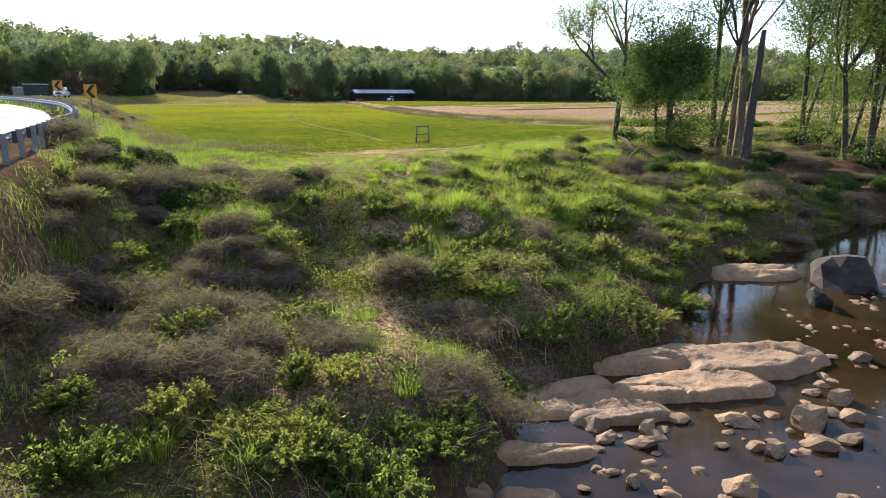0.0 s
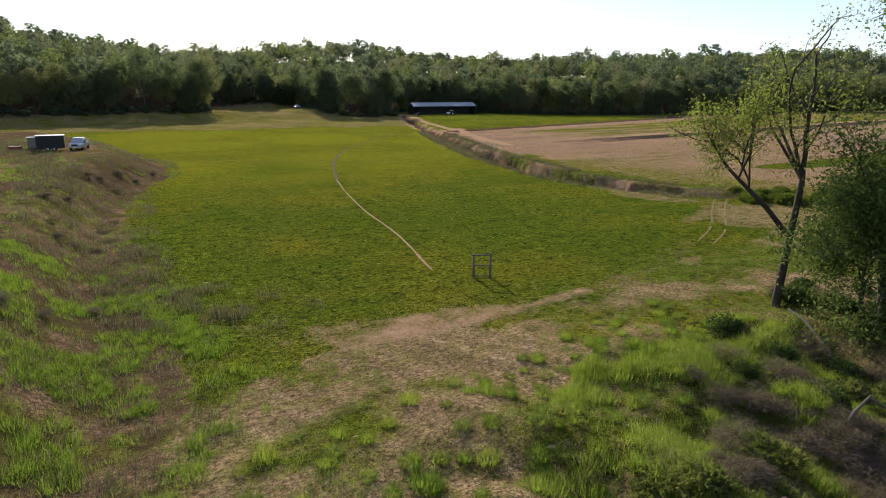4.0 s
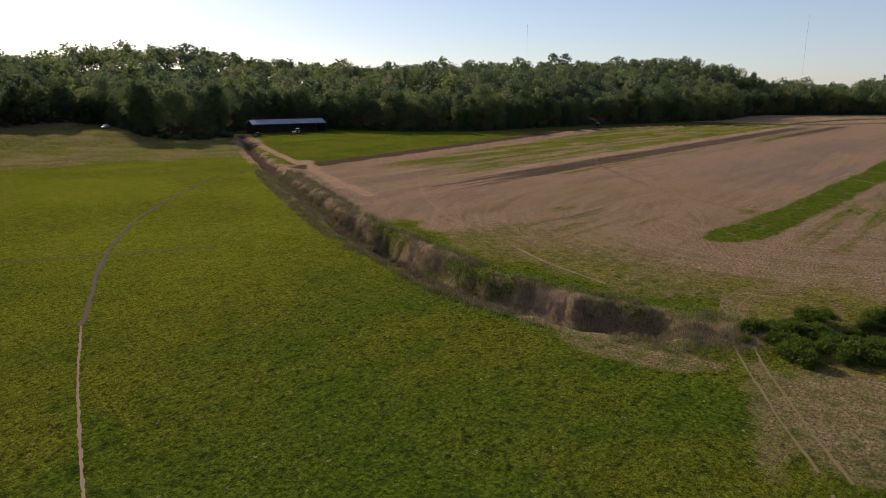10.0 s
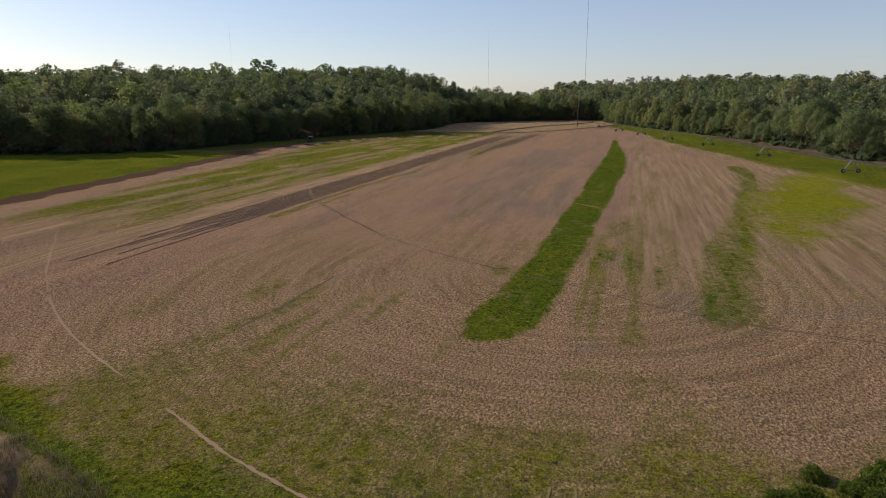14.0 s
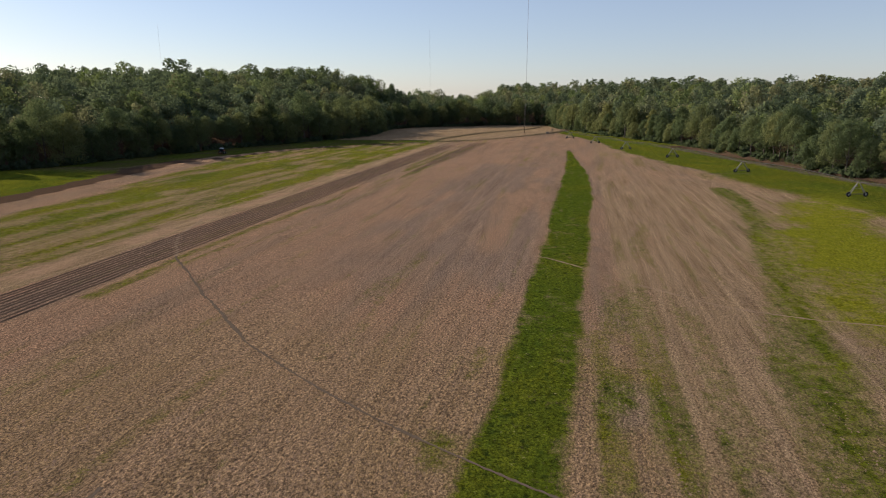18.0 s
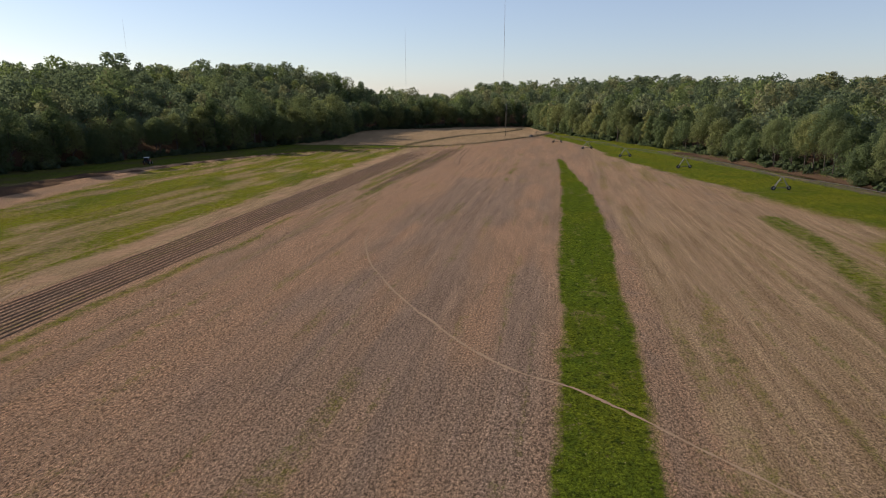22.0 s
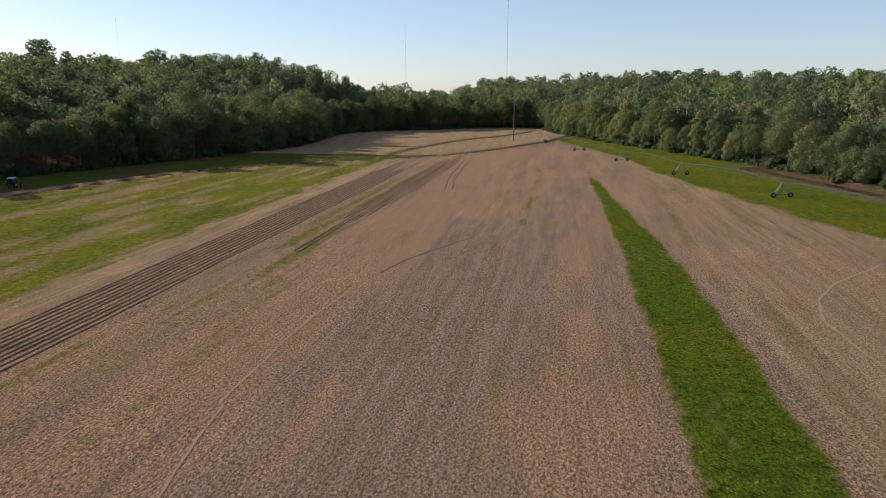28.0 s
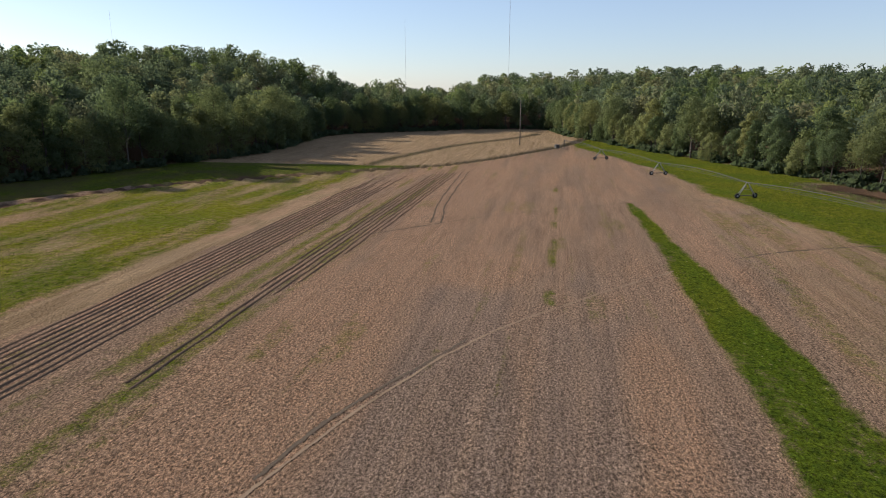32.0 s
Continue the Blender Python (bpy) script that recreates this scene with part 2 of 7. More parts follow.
# ---- the plan ----
# edge of the woods, north side then south side, west to east
WOODS_N = [(-500, 335), (60, 338), (98, 345), (112, 398), (172, 404), (160, 325), (186, 316), (205, 352), (255, 348), (288, 270), (340, 254), (400, 240), (450, 222), (510, 206), (560, 214), (620, 214), (662, 170), (690, 130), (684, 96)]
WOODS_S = [(640, 84), (580, 66), (518, 42), (435, 10), (367, -8), (310, -22), (240, -60), (160, -95), (60, -75), (-100, -60), (-500, -120)]
VALLEY = WOODS_N + WOODS_S
STREAM_N = np.array([(-80, -22), (-30, -6), (0, 5), (8, 7.8), (12, 10), (17, 9.4), (21, 11), (25, 12.5), (36, 12), (60, 12), (100, 14), (400, -60)], dtype=float)
RAIL = spline([(-26, -40), (-5.5, 0), (2.2, 21.3), (4.9, 30), (7.0, 37), (8.4, 43.5), (9.8, 52.5), (10.4, 61), (10.6, 77), (9.6, 92), (5.5, 115), (-3, 142), (-16, 175), (-35, 215)], 3.0)
SHOULDER = np.array([(-40, -25), (0, -6.5), (12, -1.7), (21, 2.7), (37, 7.9), (52, 10.7), (61, 11.6), (80, 13.5), (105, 18), (124, 26), (140, 29), (165, 27), (200, 20), (240, 10)], dtype=float)
ROAD_Z = np.array([(-40, 2.6), (0, 2.8), (21, 2.9), (47, 3.1), (60, 3.4), (90, 3.6), (140, 3.75), (240, 3.9)], dtype=float)
DITCH = spline([(206, 330), (185, 292), (166, 258), (128, 184), (100, 126), (94, 111), (90, 99), (86.2, 88), (85.2, 78), (85.6, 71), (87, 64.5)], 3.0)
DITCH_2 = spline([(93, 56), (99, 49), (106, 41), (116, 28), (130, 10)], 3.0)
FAR_DITCH = spline([(300, 222), (372, 207), (420, 186), (455, 146), (480, 120), (548, 89), (600, 76)], 4.0)
FAR_BRUSH = spline([(470, 150), (500, 146), (554, 133), (600, 112), (640, 100)], 4.0)
RIVER = spline([(270, -30), (330, -10), (367, 0), (400, 9), (440, 20)], 4.0)
KNOLLS = [(275, 600, 75, 13), (10, 545, 45, 9), (150, 570, 40, -7), (410, 470, 75, -6), (480, 340, 90, 2), (590, 345, 90, 0), (700, 300, 60, 9), (775, 242, 65, -13), (870, 185, 70, -6), (1140, 140, 90, -7), (990, -35, 150, 11), (600, -30, 60, -3), (640, -120, 70, -9)]
WATER_Z = -2.9
# edges of the green strip left standing in the stubble
STRIP_X = [120.5, 122, 126, 138, 155, 205, 280, 320, 350, 400, 406]
STRIP_LO = [74.8, 71.5, 69.8, 68.9, 68.3, 66.8, 64.7, 65.8, 68.3, 71.5, 73.0]
STRIP_HI = [75.4, 77.0, 77.8, 76.2, 74.8, 74.2, 73.6, 72.9, 73.4, 74.0, 73.6]


def strip_depth(x, y):
    """How far inside the green strip a place lies; negative outside."""
    return np.minimum(np.minimum(y - np.interp(x, STRIP_X, STRIP_LO), np.interp(x, STRIP_X, STRIP_HI) - y), np.minimum(x - 120.5, 408 - x))



def rail_x(y):
    return np.interp(y, RAIL[:, 1], RAIL[:, 0])


def road_top(y):
    return np.interp(y, ROAD_Z[:, 0], ROAD_Z[:, 1])


def ground_z(x, y):
    """Height of the ground."""
    x, y = np.asarray(x, dtype=float), np.asarray(y, dtype=float)
    z = np.zeros(x.shape)
    # stream bed and its bank
    d = y - np.interp(x, STREAM_N[:, 0], STREAM_N[:, 1])
    wob = (noise2(x, y, 3.0) - 0.5) * 1.6
    bank = np.interp(d + wob, [-17, -13, -11, -0.8, 0.2, 1.6, 4, 9, 14, 22, 32], [0.5, -1.2, -3.25, -3.25, -2.95, -2.0, -1.3, -0.7, 0.3, 0.5, 0.0])
    reach = 1 - sstep(60, 110, x)
    z = z + bank * reach
    # lumpy rough ground on the bank
    lump = sstep(1.5, 5, d) * (1 - 0.7 * sstep(14, 24, d)) * (1 - sstep(26, 36, d)) * (1 - sstep(55, 75, x))
    z = z + lump * ((noise2(x, y, 3.1) - 0.5) * 1.5 + (noise2(x + 50, y, 1.5) - 0.5) * 0.55 + (noise2(x, y, 6.0) - 0.5) * 0.7)
    # road bank
    side = x - np.interp(y, SHOULDER[:, 0], SHOULDER[:, 1])
    slope = (1 - sstep(0.0, 2.4 + 3.6 * sstep(16, 36, y) + 3.0 * sstep(60, 120, y), side)) * (1 - sstep(190, 260, y))
    z = z * (1 - slope) + road_top(y) * slope
    # hills under the woods
    sd, _ = line_dist(x, y, VALLEY + [VALLEY[0]])
    sd = np.where(inside(x, y, VALLEY), -sd, sd)
    tall = (43 - 4 * sstep(150, 250, y) * sstep(330, 250, x) + 6 * sstep(120, 260, y) * (1 - 0.55 * sstep(420, 640, x)) + 12 * sstep(150, -40, x) * sstep(200, 300, y)) * (1 - 0.38 * sstep(620, 760, x)) * (1 - 0.2 * sstep(150, 60, y)) * (1 - 0.14 * sstep(380, 480, x) * sstep(150, 220, y))
    limit = np.where(y > 180, 190.0, 380.0)
    z = z + np.where(sd > 0, tall * (1 - np.exp(-np.clip(sd, 0, limit) / 200.0)), 0)
    z = z + 13 * np.exp(-((x - 625) / 115) ** 2 - ((y - 295) / 95) ** 2) * sstep(0, 60, sd)
    z = z + 5 * sstep(-70, 20, sd) * sstep(300, 350, y) * sstep(215, 150, x)
    for hx, hy, r, up in KNOLLS:
        z = z + up * np.exp(-((x - hx) ** 2 + (y - hy) ** 2) / (r * r)) * sstep(5, 70, sd)
    # ditches
    for line, deep, half in ((DITCH, 2.0, 3.0), (DITCH_2, 1.5, 2.6), (FAR_DITCH, 0.9, 1.8), (RIVER, 1.5, 6.0)):
        q, along = line_dist(x, y, line)
        q = q + ((noise2(x, y, 2.0) - 0.5) * 1.4 if line is not DITCH else (noise2(x, y, 1.1) - 0.5) * 0.7 + (noise2(x, y, 5.0) - 0.5) * 1.0)
        if line is DITCH:
            gully = sstep(128, 112, y)
            wide = 3.0 + 1.1 * gully * sstep(64, 72, y)
            z = z - (1.8 + 1.0 * gully) * (1 - sstep(wide * (0.2 + 0.35 * gully), wide, q)) * sstep(0.0, 0.03, along) * sstep(1.0, 0.985, along)
            continue
        z = z - deep * (1 - sstep(0.5, half, q)) * sstep(0.0, 0.03, along) * sstep(1.0, 0.97, along)
    q, along = line_dist(x, y, FAR_DITCH)
    z = z + 0.5 * np.exp(-((q - 3) / 1.5) ** 2)
    hole = np.hypot((x - 94.6) / 1.1, y - 110.6) + (noise2(x, y, 1.5) - 0.5) * 1.0
    z = z - 2.4 * (1 - sstep(1.5, 2.5, hole))
    return z + (noise2(x, y, 9.0) - 0.5) * 0.12


def bands(*spans):
    """Coordinates from spans of (start, end, step)."""
    return np.unique(np.round(np.concatenate([np.arange(a, b, s) for a, b, s in spans]), 3))


gx = bands((-4500, -600, 325), (-600, -60, 30), (-60, -8, 4), (-8, 125, 0.7), (125, 420, 1.0), (420, 700, 3.5), (700, 1200, 25), (1200, 4600, 300))
gy = bands((-4500, -300, 350), (-300, -40, 20), (-40, 0, 2.0), (0, 60, 0.7), (60, 150, 0.8), (150, 260, 2.5), (260, 400, 6), (400, 800, 25), (800, 4600, 300))
GX, GY = np.meshgrid(gx, gy, indexing="ij")
GZ = ground_z(GX, GY)


def ground_at(x, y):
    """Height of the ground sheet itself at places."""
    x, y = np.asarray(x, dtype=float), np.asarray(y, dtype=float)
    i = np.clip(np.searchsorted(gx, x, side="right") - 1, 0, len(gx) - 2)
    j = np.clip(np.searchsorted(gy, y, side="right") - 1, 0, len(gy) - 2)
    u, v = (x - gx[i]) / (gx[i + 1] - gx[i]), (y - gy[j]) / (gy[j + 1] - gy[j])
    return (GZ[i, j] * (1 - u) + GZ[i + 1, j] * u) * (1 - v) + (GZ[i, j + 1] * (1 - u) + GZ[i + 1, j + 1] * u) * v


i, j = np.meshgrid(np.arange(len(gx) - 1), np.arange(len(gy) - 1), indexing="ij")
a = i * len(gy) + j
ground_faces = np.stack([a, a + len(gy), a + len(gy) + 1, a + 1], -1).reshape(-1, 4)


# cover of the ground: how much grass, lush grass, straw; turned soil (also added where shade is painted in), clay,
# yellow of weeds in flower and of backlit turf
def cover(x, y):
    n1, n2, n3 = noise2(x, y, 2.2), noise2(x, y, 7.0), noise2(x, y, 19.0)
    along = 0.55 * noise2(x / 26.0, y, 1.9) + 0.45 * noise2(x / 12.0, y, 0.9)
    w = (n2 - 0.5) * 2.0 + (n1 - 0.5) * 0.8
    grass, lush, straw, soil, clay, flower_backlit = [np.zeros(x.shape) for _ in range(6)]
    qd, _ = line_dist(x, y, DITCH)
    ditch_x = np.interp(y, DITCH[::-1, 1], DITCH[::-1, 0])
    west = x < ditch_x - 1 + w * 0.3
    west &= (y < 420)
    # turf west of the ditch
    grass = np.where(west, 1.0, grass)
    lush = np.where(west, 0.10 + 0.62 * sstep(0.42, 0.68, 0.6 * n3 + 0.4 * n2) * sstep(160, 90, y) + 0.35 * sstep(40, 62, x) * sstep(100, 70, y) + 0.6 * sstep(0.68, 0.82, noise2(x, y, 3.1)), lush)
    dull = west * sstep(215, 240, y + 0.25 * (x - 130) + w * 3)
    grass, straw, lush = grass * (1 - (0.30 + 0.24 * n2) * dull), np.maximum(straw, dull * (0.35 + 0.4 * n1)), lush * (1 - 0.6 * dull)
    # far turf yellowed and lightened: its backlit glow is put into the colour
    flower_backlit = np.where(west, 0.62 * (1 - dull) * sstep(80, 145, y + w * 4) * (1 - 0.5 * sstep(0.45, 0.7, n3)), flower_backlit)
    # rough edge of the field and the worn track round it
    edge, _ = line_dist(x, y, EDGE_TRACK)
    rough = sstep(45.5, 43, y - 0.06 * (x - 40) + w * 0.8) * west * (x < 78)
    grass = np.where(rough > 0.3, 0.38 + 0.34 * sstep(0.38, 0.66, 0.5 * n1 + 0.5 * n2), grass)
    straw = np.maximum(straw, rough * 0.95 * (x < 70))
    mud = sstep(2.6, 0.6, edge + w * 0.9) * (0.34 + 0.34 * n1)
    clay = np.maximum(clay, mud * np.where((y < 50) & (x > 26) & (x < 44), 1.05, 0.62))
    straw = np.maximum(straw, sstep(4.5, 1.0, edge + w) * 0.6 * n1)
    # thin dry ground by the crossing and along the lip of the gully
    dry = np.maximum(sstep(1.2, 0.5, np.hypot((x - 80) / 11, (y - 51) / 7) + w * 0.14) * 0.9, sstep(1.2, 0.6, np.hypot((x - 80.5) / 3.2, (y - 67.5) / 7) + w * 0.2) * 0.85) * west
    grass, straw, soil = grass * (1 - 0.62 * dry), np.maximum(straw, dry * (0.4 + 0.6 * n1)), np.maximum(soil, dry * 0.42 * n2)
    # field east of the ditch: dead stubble with a kept green strip
    east = ~west
    strip = east * sstep(-0.9, 0.9, strip_depth(x, y) + w * 0.45)
    ragged = 0.62 + 0.5 * noise2(x / 3.0, y, 1.3)
    grass, lush = np.maximum(grass, strip * ragged), np.maximum(lush, strip * (0.62 + 0.38 * sstep(0.3, 0.7, 0.5 * n2 + 0.5 * noise2(x / 6.0, y, 2.0))))
    # green verge by the ditch
    verge = east * sstep(12, 6, qd + w * 2.6) * (qd > 1) * sstep(124, 106, y + w * 3) * sstep(58, 66, y + w * 2)
    grass, lush = np.maximum(grass, verge * 0.95), np.maximum(lush, verge * 0.75 * sstep(9, 6, qd + w * 0.5))
    head = east * sstep(124, 98, x - 0.1 * (y - 60) + w * 6) * sstep(118, 96, y + w * 4)
    grass, soil = np.maximum(grass, head * 0.60), np.maximum(soil, head * 0.34 * n1)
    # tilled band, patchy strips past it, turned soil and the last meadow
    past = east * sstep(138, 141, y + w * 0.4) * (x > 118)
    lane = 0.42 * noise2(x / 30.0, y, 2.6) + 0.33 * noise2(x / 12.0, y, 0.9) + 0.25 * noise2(x / 3.0, y, 5.0)
    grass = np.where(past > 0.5, np.maximum(grass, (0.12 + (0.24 + 0.36 * sstep(0.34, 0.60, lane)) * sstep(143, 149, y + w * 1.5)) * sstep(125, 175, x)), grass)
    tilled = east * sstep(129.0, 130.5, y + w * 0.3) * sstep(141, 139, y + w * 0.3) * sstep(130, 150, x + w * 6)
    soil = np.maximum(soil, tilled * (0.05 + 0.25 * noise2(x / 40.0, y, 1.4)))
    cream = east * sstep(140.2, 141.5, y + w * 0.5) * sstep(147.5, 144.5, y + w * 1.6) * (x > 170) * (x < 420)
    green_edge = east * sstep(118, 121, y + w * 0.5 - 5 * sstep(330, 250, x)) * sstep(130.5, 128.5, y + w * 0.4) * (x > 170)
    grass = np.maximum(grass, green_edge * (0.22 + 0.35 * sstep(0.4, 0.7, noise2(x / 14.0, y, 1.3))))
    grass = np.maximum(grass, tilled * 0.35 * sstep(0.5, 0.7, noise2(x / 20.0, y, 1.6)))
    flower_backlit = np.where(past > 0.5, 0.20 * sstep(0.4, 0.8, noise2(x / 6.0, y, 6.0)), flower_backlit)
    straw = np.where(past > 0.5, np.maximum(straw, sstep(0.52, 0.38, lane) * 0.8 * sstep(190, 180, y) + 0.85 * sstep(149, 146, y + w) * sstep(0.25, 0.45, n2)), straw)
    straw, clay, grass = np.maximum(straw, cream * 0.95), np.maximum(clay, cream * 0.5 * sstep(0.3, 0.6, n2)), grass * (1 - 0.75 * cream)
    soil_y = np.interp(x, [130, 147, 237, 358, 420, 470], [184, 190, 205, 226, 205, 150])
    dark = east * sstep(4.6, 3.6, np.abs(y - soil_y - 1 + w * 0.2)) * (x > 136) * (x < 430)
    soil = np.maximum(soil, dark)
    bare = east * sstep(9, 6, np.abs(y - soil_y + 7)) * (x > 140) * (x < 430)
    straw, grass = np.maximum(straw, bare * 0.6 * n1), grass * (1 - 0.8 * bare)
    meadow = east * (y > soil_y + 4) * (x > 140)
    # eastern meadow, its cover darkened to stand for the woods' shadow
    shaded_meadow = meadow * sstep(270, 310, x)
    grass, straw = np.where(meadow, 1.0 - 0.45 * shaded_meadow, grass), np.where(meadow, 0, straw)
    lush = np.where(meadow, 0.35 + 0.5 * shaded_meadow, lush)
    soil = np.maximum(soil, shaded_meadow * (0.25 + 0.4 * n2))
    # bare pale earth where the farm track comes into the field
    for line, wide in ((PALE_WAY, 2.6), (PALE_SIDE, 1.6)):
        q, _ = line_dist(x, y, line)
        bare = sstep(wide, wide * 0.4, q + w * 0.9)
        straw, clay, grass, soil = np.maximum(straw, bare), np.maximum(clay, bare * 0.62), grass * (1 - bare), soil * (1 - bare)
    # right of the strip: straw-coloured rows with weeds, flowers by the woods
    right = east * sstep(64.5, 62, y + w * 0.3) * sstep(108, 168, x + w * 10)
    straw = np.maximum(straw, right * (0.30 + 0.25 * sstep(330, 250, x) + 0.26 * along))
    weedy = right * sstep(0.52, 0.70, noise2(x / 18.0, y, 1.1) * 0.6 + n3 * 0.4)
    grass = np.maximum(grass, weedy * 0.40)
    yel = east * 0.8 * sstep(1.45, 0.35, np.hypot((x - 222) / 52, (y - 25 + (x - 222) * 0.24) / 11.5) + w * 0.30)
    flower_backlit, grass = np.maximum(flower_backlit, yel), np.maximum(grass, yel)
    pivot_y = 17 + (x - 328) * 0.282
    by_woods = east * sstep(14 + 6 * sstep(340, 300, x) - 11 * sstep(400, 480, x), 8.5 - 9 * sstep(400, 480, x), y - pivot_y + w * 1.6) * (x > 180) * 0.8
    grass = np.maximum(grass, by_woods)
    lush = np.maximum(lush, by_woods * (1 - yel) * (0.3 + 0.3 * n3))
    qb, _ = line_dist(x, y, GREEN_BAND)
    diag = east * sstep(5.0 + 1.6 * sstep(210, 170, x), 1.0, qb + w * 0.6) * 0.85
    grass, lush = np.maximum(grass, diag * (0.55 + 0.35 * noise2(x / 12.0, y, 0.9))), np.maximum(lush, diag * 0.7)
    near_head = east * sstep(116, 126, x) * sstep(190, 150, x) * sstep(17, 7, np.abs(y - 68))
    grass = np.maximum(grass, near_head * (0.25 + 0.45 * sstep(0.45, 0.65, noise2(x / 9.0, y, 1.2))) * sstep(0.35, 0.55, n2))
    rows_head = east * sstep(121, 125, x) * sstep(215, 165, x + w * 6) * sstep(58, 60, y + w * 0.3) * sstep(67.5, 66.5, y + w * 0.3)
    grass = np.maximum(grass, rows_head * (0.24 + 0.30 * sstep(0.40, 0.6, noise2(x / 30.0, y, 0.8))))
    weeds_head = east * (x > 112) * sstep(175, 150, x) * sstep(78, 81, y) * sstep(112, 104, y) * sstep(0.48, 0.74, 0.6 * noise2(x / 14.0, y, 1.2) + 0.4 * noise2(x / 2.0, y, 6.0))
    grass = np.maximum(grass, weeds_head * 0.5)
    # a few weeds in the stubble
    weeds = east * sstep(0.66, 0.82, noise2(x / 12.0, y, 1.3)) * (y > 74) * (y < 124) * 0.36
    grass = np.maximum(grass, weeds)
    row = east * sstep(0.9, 0.3, np.abs(y - 89 + w * 0.4)) * (x > 320) * (x < 430) * sstep(0.45, 0.6, noise2(x, y * 0, 7.0))
    grass = np.maximum(grass, row * 0.62)
    # pale field past the far ditch
    fd, _ = line_dist(x, y, FAR_DITCH)
    far = (x > 440) & (y > np.interp(x, FAR_DITCH[:, 0], FAR_DITCH[:, 1]))
    straw, grass, flower_backlit, soil = np.where(far, 0.95, straw), np.where(far, 0.3 * n2, grass), np.where(far, 0, flower_backlit), np.where(far, 0, soil)
    soil = np.maximum(soil, sstep(2.6, 1.6, fd) * 0.9)
    # rank grass below the woods, soil and dark green added to paint the woods' shadow
    low = (x > 305) & (x < 470) & (y > np.interp(x, FAR_DITCH[:, 0], FAR_DITCH[:, 1]) + 4 + 6 * sstep(420, 330, x))
    grass, lush, straw, soil = np.where(low, 0.95, grass), np.where(low, 1.0, lush), np.where(low, 0.0, straw), np.where(low, 0.30 + 0.25 * n2, soil)
    # ditch bank, stream bank, road bank
    grass = np.where(qd < 3.2, grass * (0.25 + 0.6 * n1), grass)
    clay = np.maximum(clay, sstep(4.2, 2.0, np.abs(qd - 2.4) + w * 0.8) * 0.75 * n2 * (qd < 5.5))
    soil = np.maximum(soil, sstep(2.6, 1.4, qd + w * 0.4) * 0.8)
    qr, _ = line_dist(x, y, RIVER)
    soil, grass = np.maximum(soil, sstep(9, 4, qr + w) * 0.8), grass * (1 - 0.6 * sstep(11, 5, qr + w))
    d = y - np.interp(x, STREAM_N[:, 0], STREAM_N[:, 1])
    wild = sstep(30, 22, d + w) * (x < 75)
    grass = np.where(wild > 0.5, 0.18 + 0.5 * sstep(0.45, 0.75, n1) + 0.5 * sstep(11, 18, d) * sstep(66, 40, x), grass)
    straw = np.where(wild > 0.5, 0.5 * sstep(0.45, 0.7, n2), straw)
    open_ = (wild > 0.5) & (d > 13 + w * 2) & (x > 14)
    grass = np.where(open_, 0.34 + 0.36 * sstep(0.36, 0.66, 0.5 * n1 + 0.5 * noise2(x, y, 5.0)), grass)
    straw = np.where(open_, 0.95, straw)
    soil = np.maximum(soil, wild * sstep(6, 1, d) * 0.8)
    # bare earth between plants; the rise past x 36 paints the trees' shade
    soil = np.maximum(soil, wild * (0.30 + 0.45 * sstep(36, 44, x)) * sstep(20, 8, d))
    soil = np.where(d < 0.5, 1.0, soil)
    e = x - rail_x(y)
    side = (x < np.interp(y, SHOULDER[:, 0], SHOULDER[:, 1]) + 9 + w) & (y < 230)
    grass = np.where(side, 0.22 + 0.55 * sstep(0.35, 0.65, n1), grass)
    # straw held low and soil raised: the bank's shadows painted into its cover
    straw = np.where(side, 0.05 + 0.25 * sstep(0.35, 0.6, n2), straw)
    soil = np.maximum(soil, np.where(side, 0.42 + 0.3 * n2, 0))
    # tracks of wheels on bare earth
    for line, wide in ((FARM_TRACK, 2.4), (GATE_TRACK, 1.7)):
        q, _ = line_dist(x, y, line)
        worn = sstep(wide, wide * 0.45, q + w * 0.5)
        much = 1.0 if line is FARM_TRACK else 0.62 * n1 + 0.12
        clay, grass, straw = np.maximum(clay, worn * 0.62 * much), grass * (1 - 0.45 * worn * much), np.maximum(straw, worn * 0.45 * much)
    # floor of the woods
    sd, _ = line_dist(x, y, VALLEY + [VALLEY[0]])
    sd = np.where(inside(x, y, VALLEY), -sd, sd)
    under = sstep(-4, 4, sd)
    grass, soil, straw, flower_backlit, lush = grass * (1 - under), np.maximum(soil, under * 0.9), straw * (1 - under), flower_backlit * (1 - under), lush * (1 - under)
    return grass, lush, straw, soil, clay, flower_backlit


PALE_WAY = spline([(150, 202), (141, 186), (131, 168), (121, 150)], 3.0)
PALE_SIDE = spline([(132, 164), (143, 160.5), (156, 160)], 3.0)
GREEN_BAND = spline([(134, 51.5), (146, 50), (165, 47.5), (190, 42.5), (215, 38), (240, 34), (262, 32), (286, 32)], 3.0)
EDGE_TRACK = spline([(21.5, 128), (21, 92), (20.5, 74), (20.5, 62), (21.5, 54), (24.5, 47.5), (29.5, 45.5), (35, 44.6), (41, 44), (50, 44.5), (62, 48)], 2.5)
FARM_TRACK = spline([(196, 300), (172, 258), (139, 186), (126, 156), (118, 138)], 3.0)
GATE_TRACK = spline([(56, 44), (66, 52), (78, 57), (88, 61), (95, 64), (106, 62), (118, 55)], 2.5)
G = cover(GX, GY)
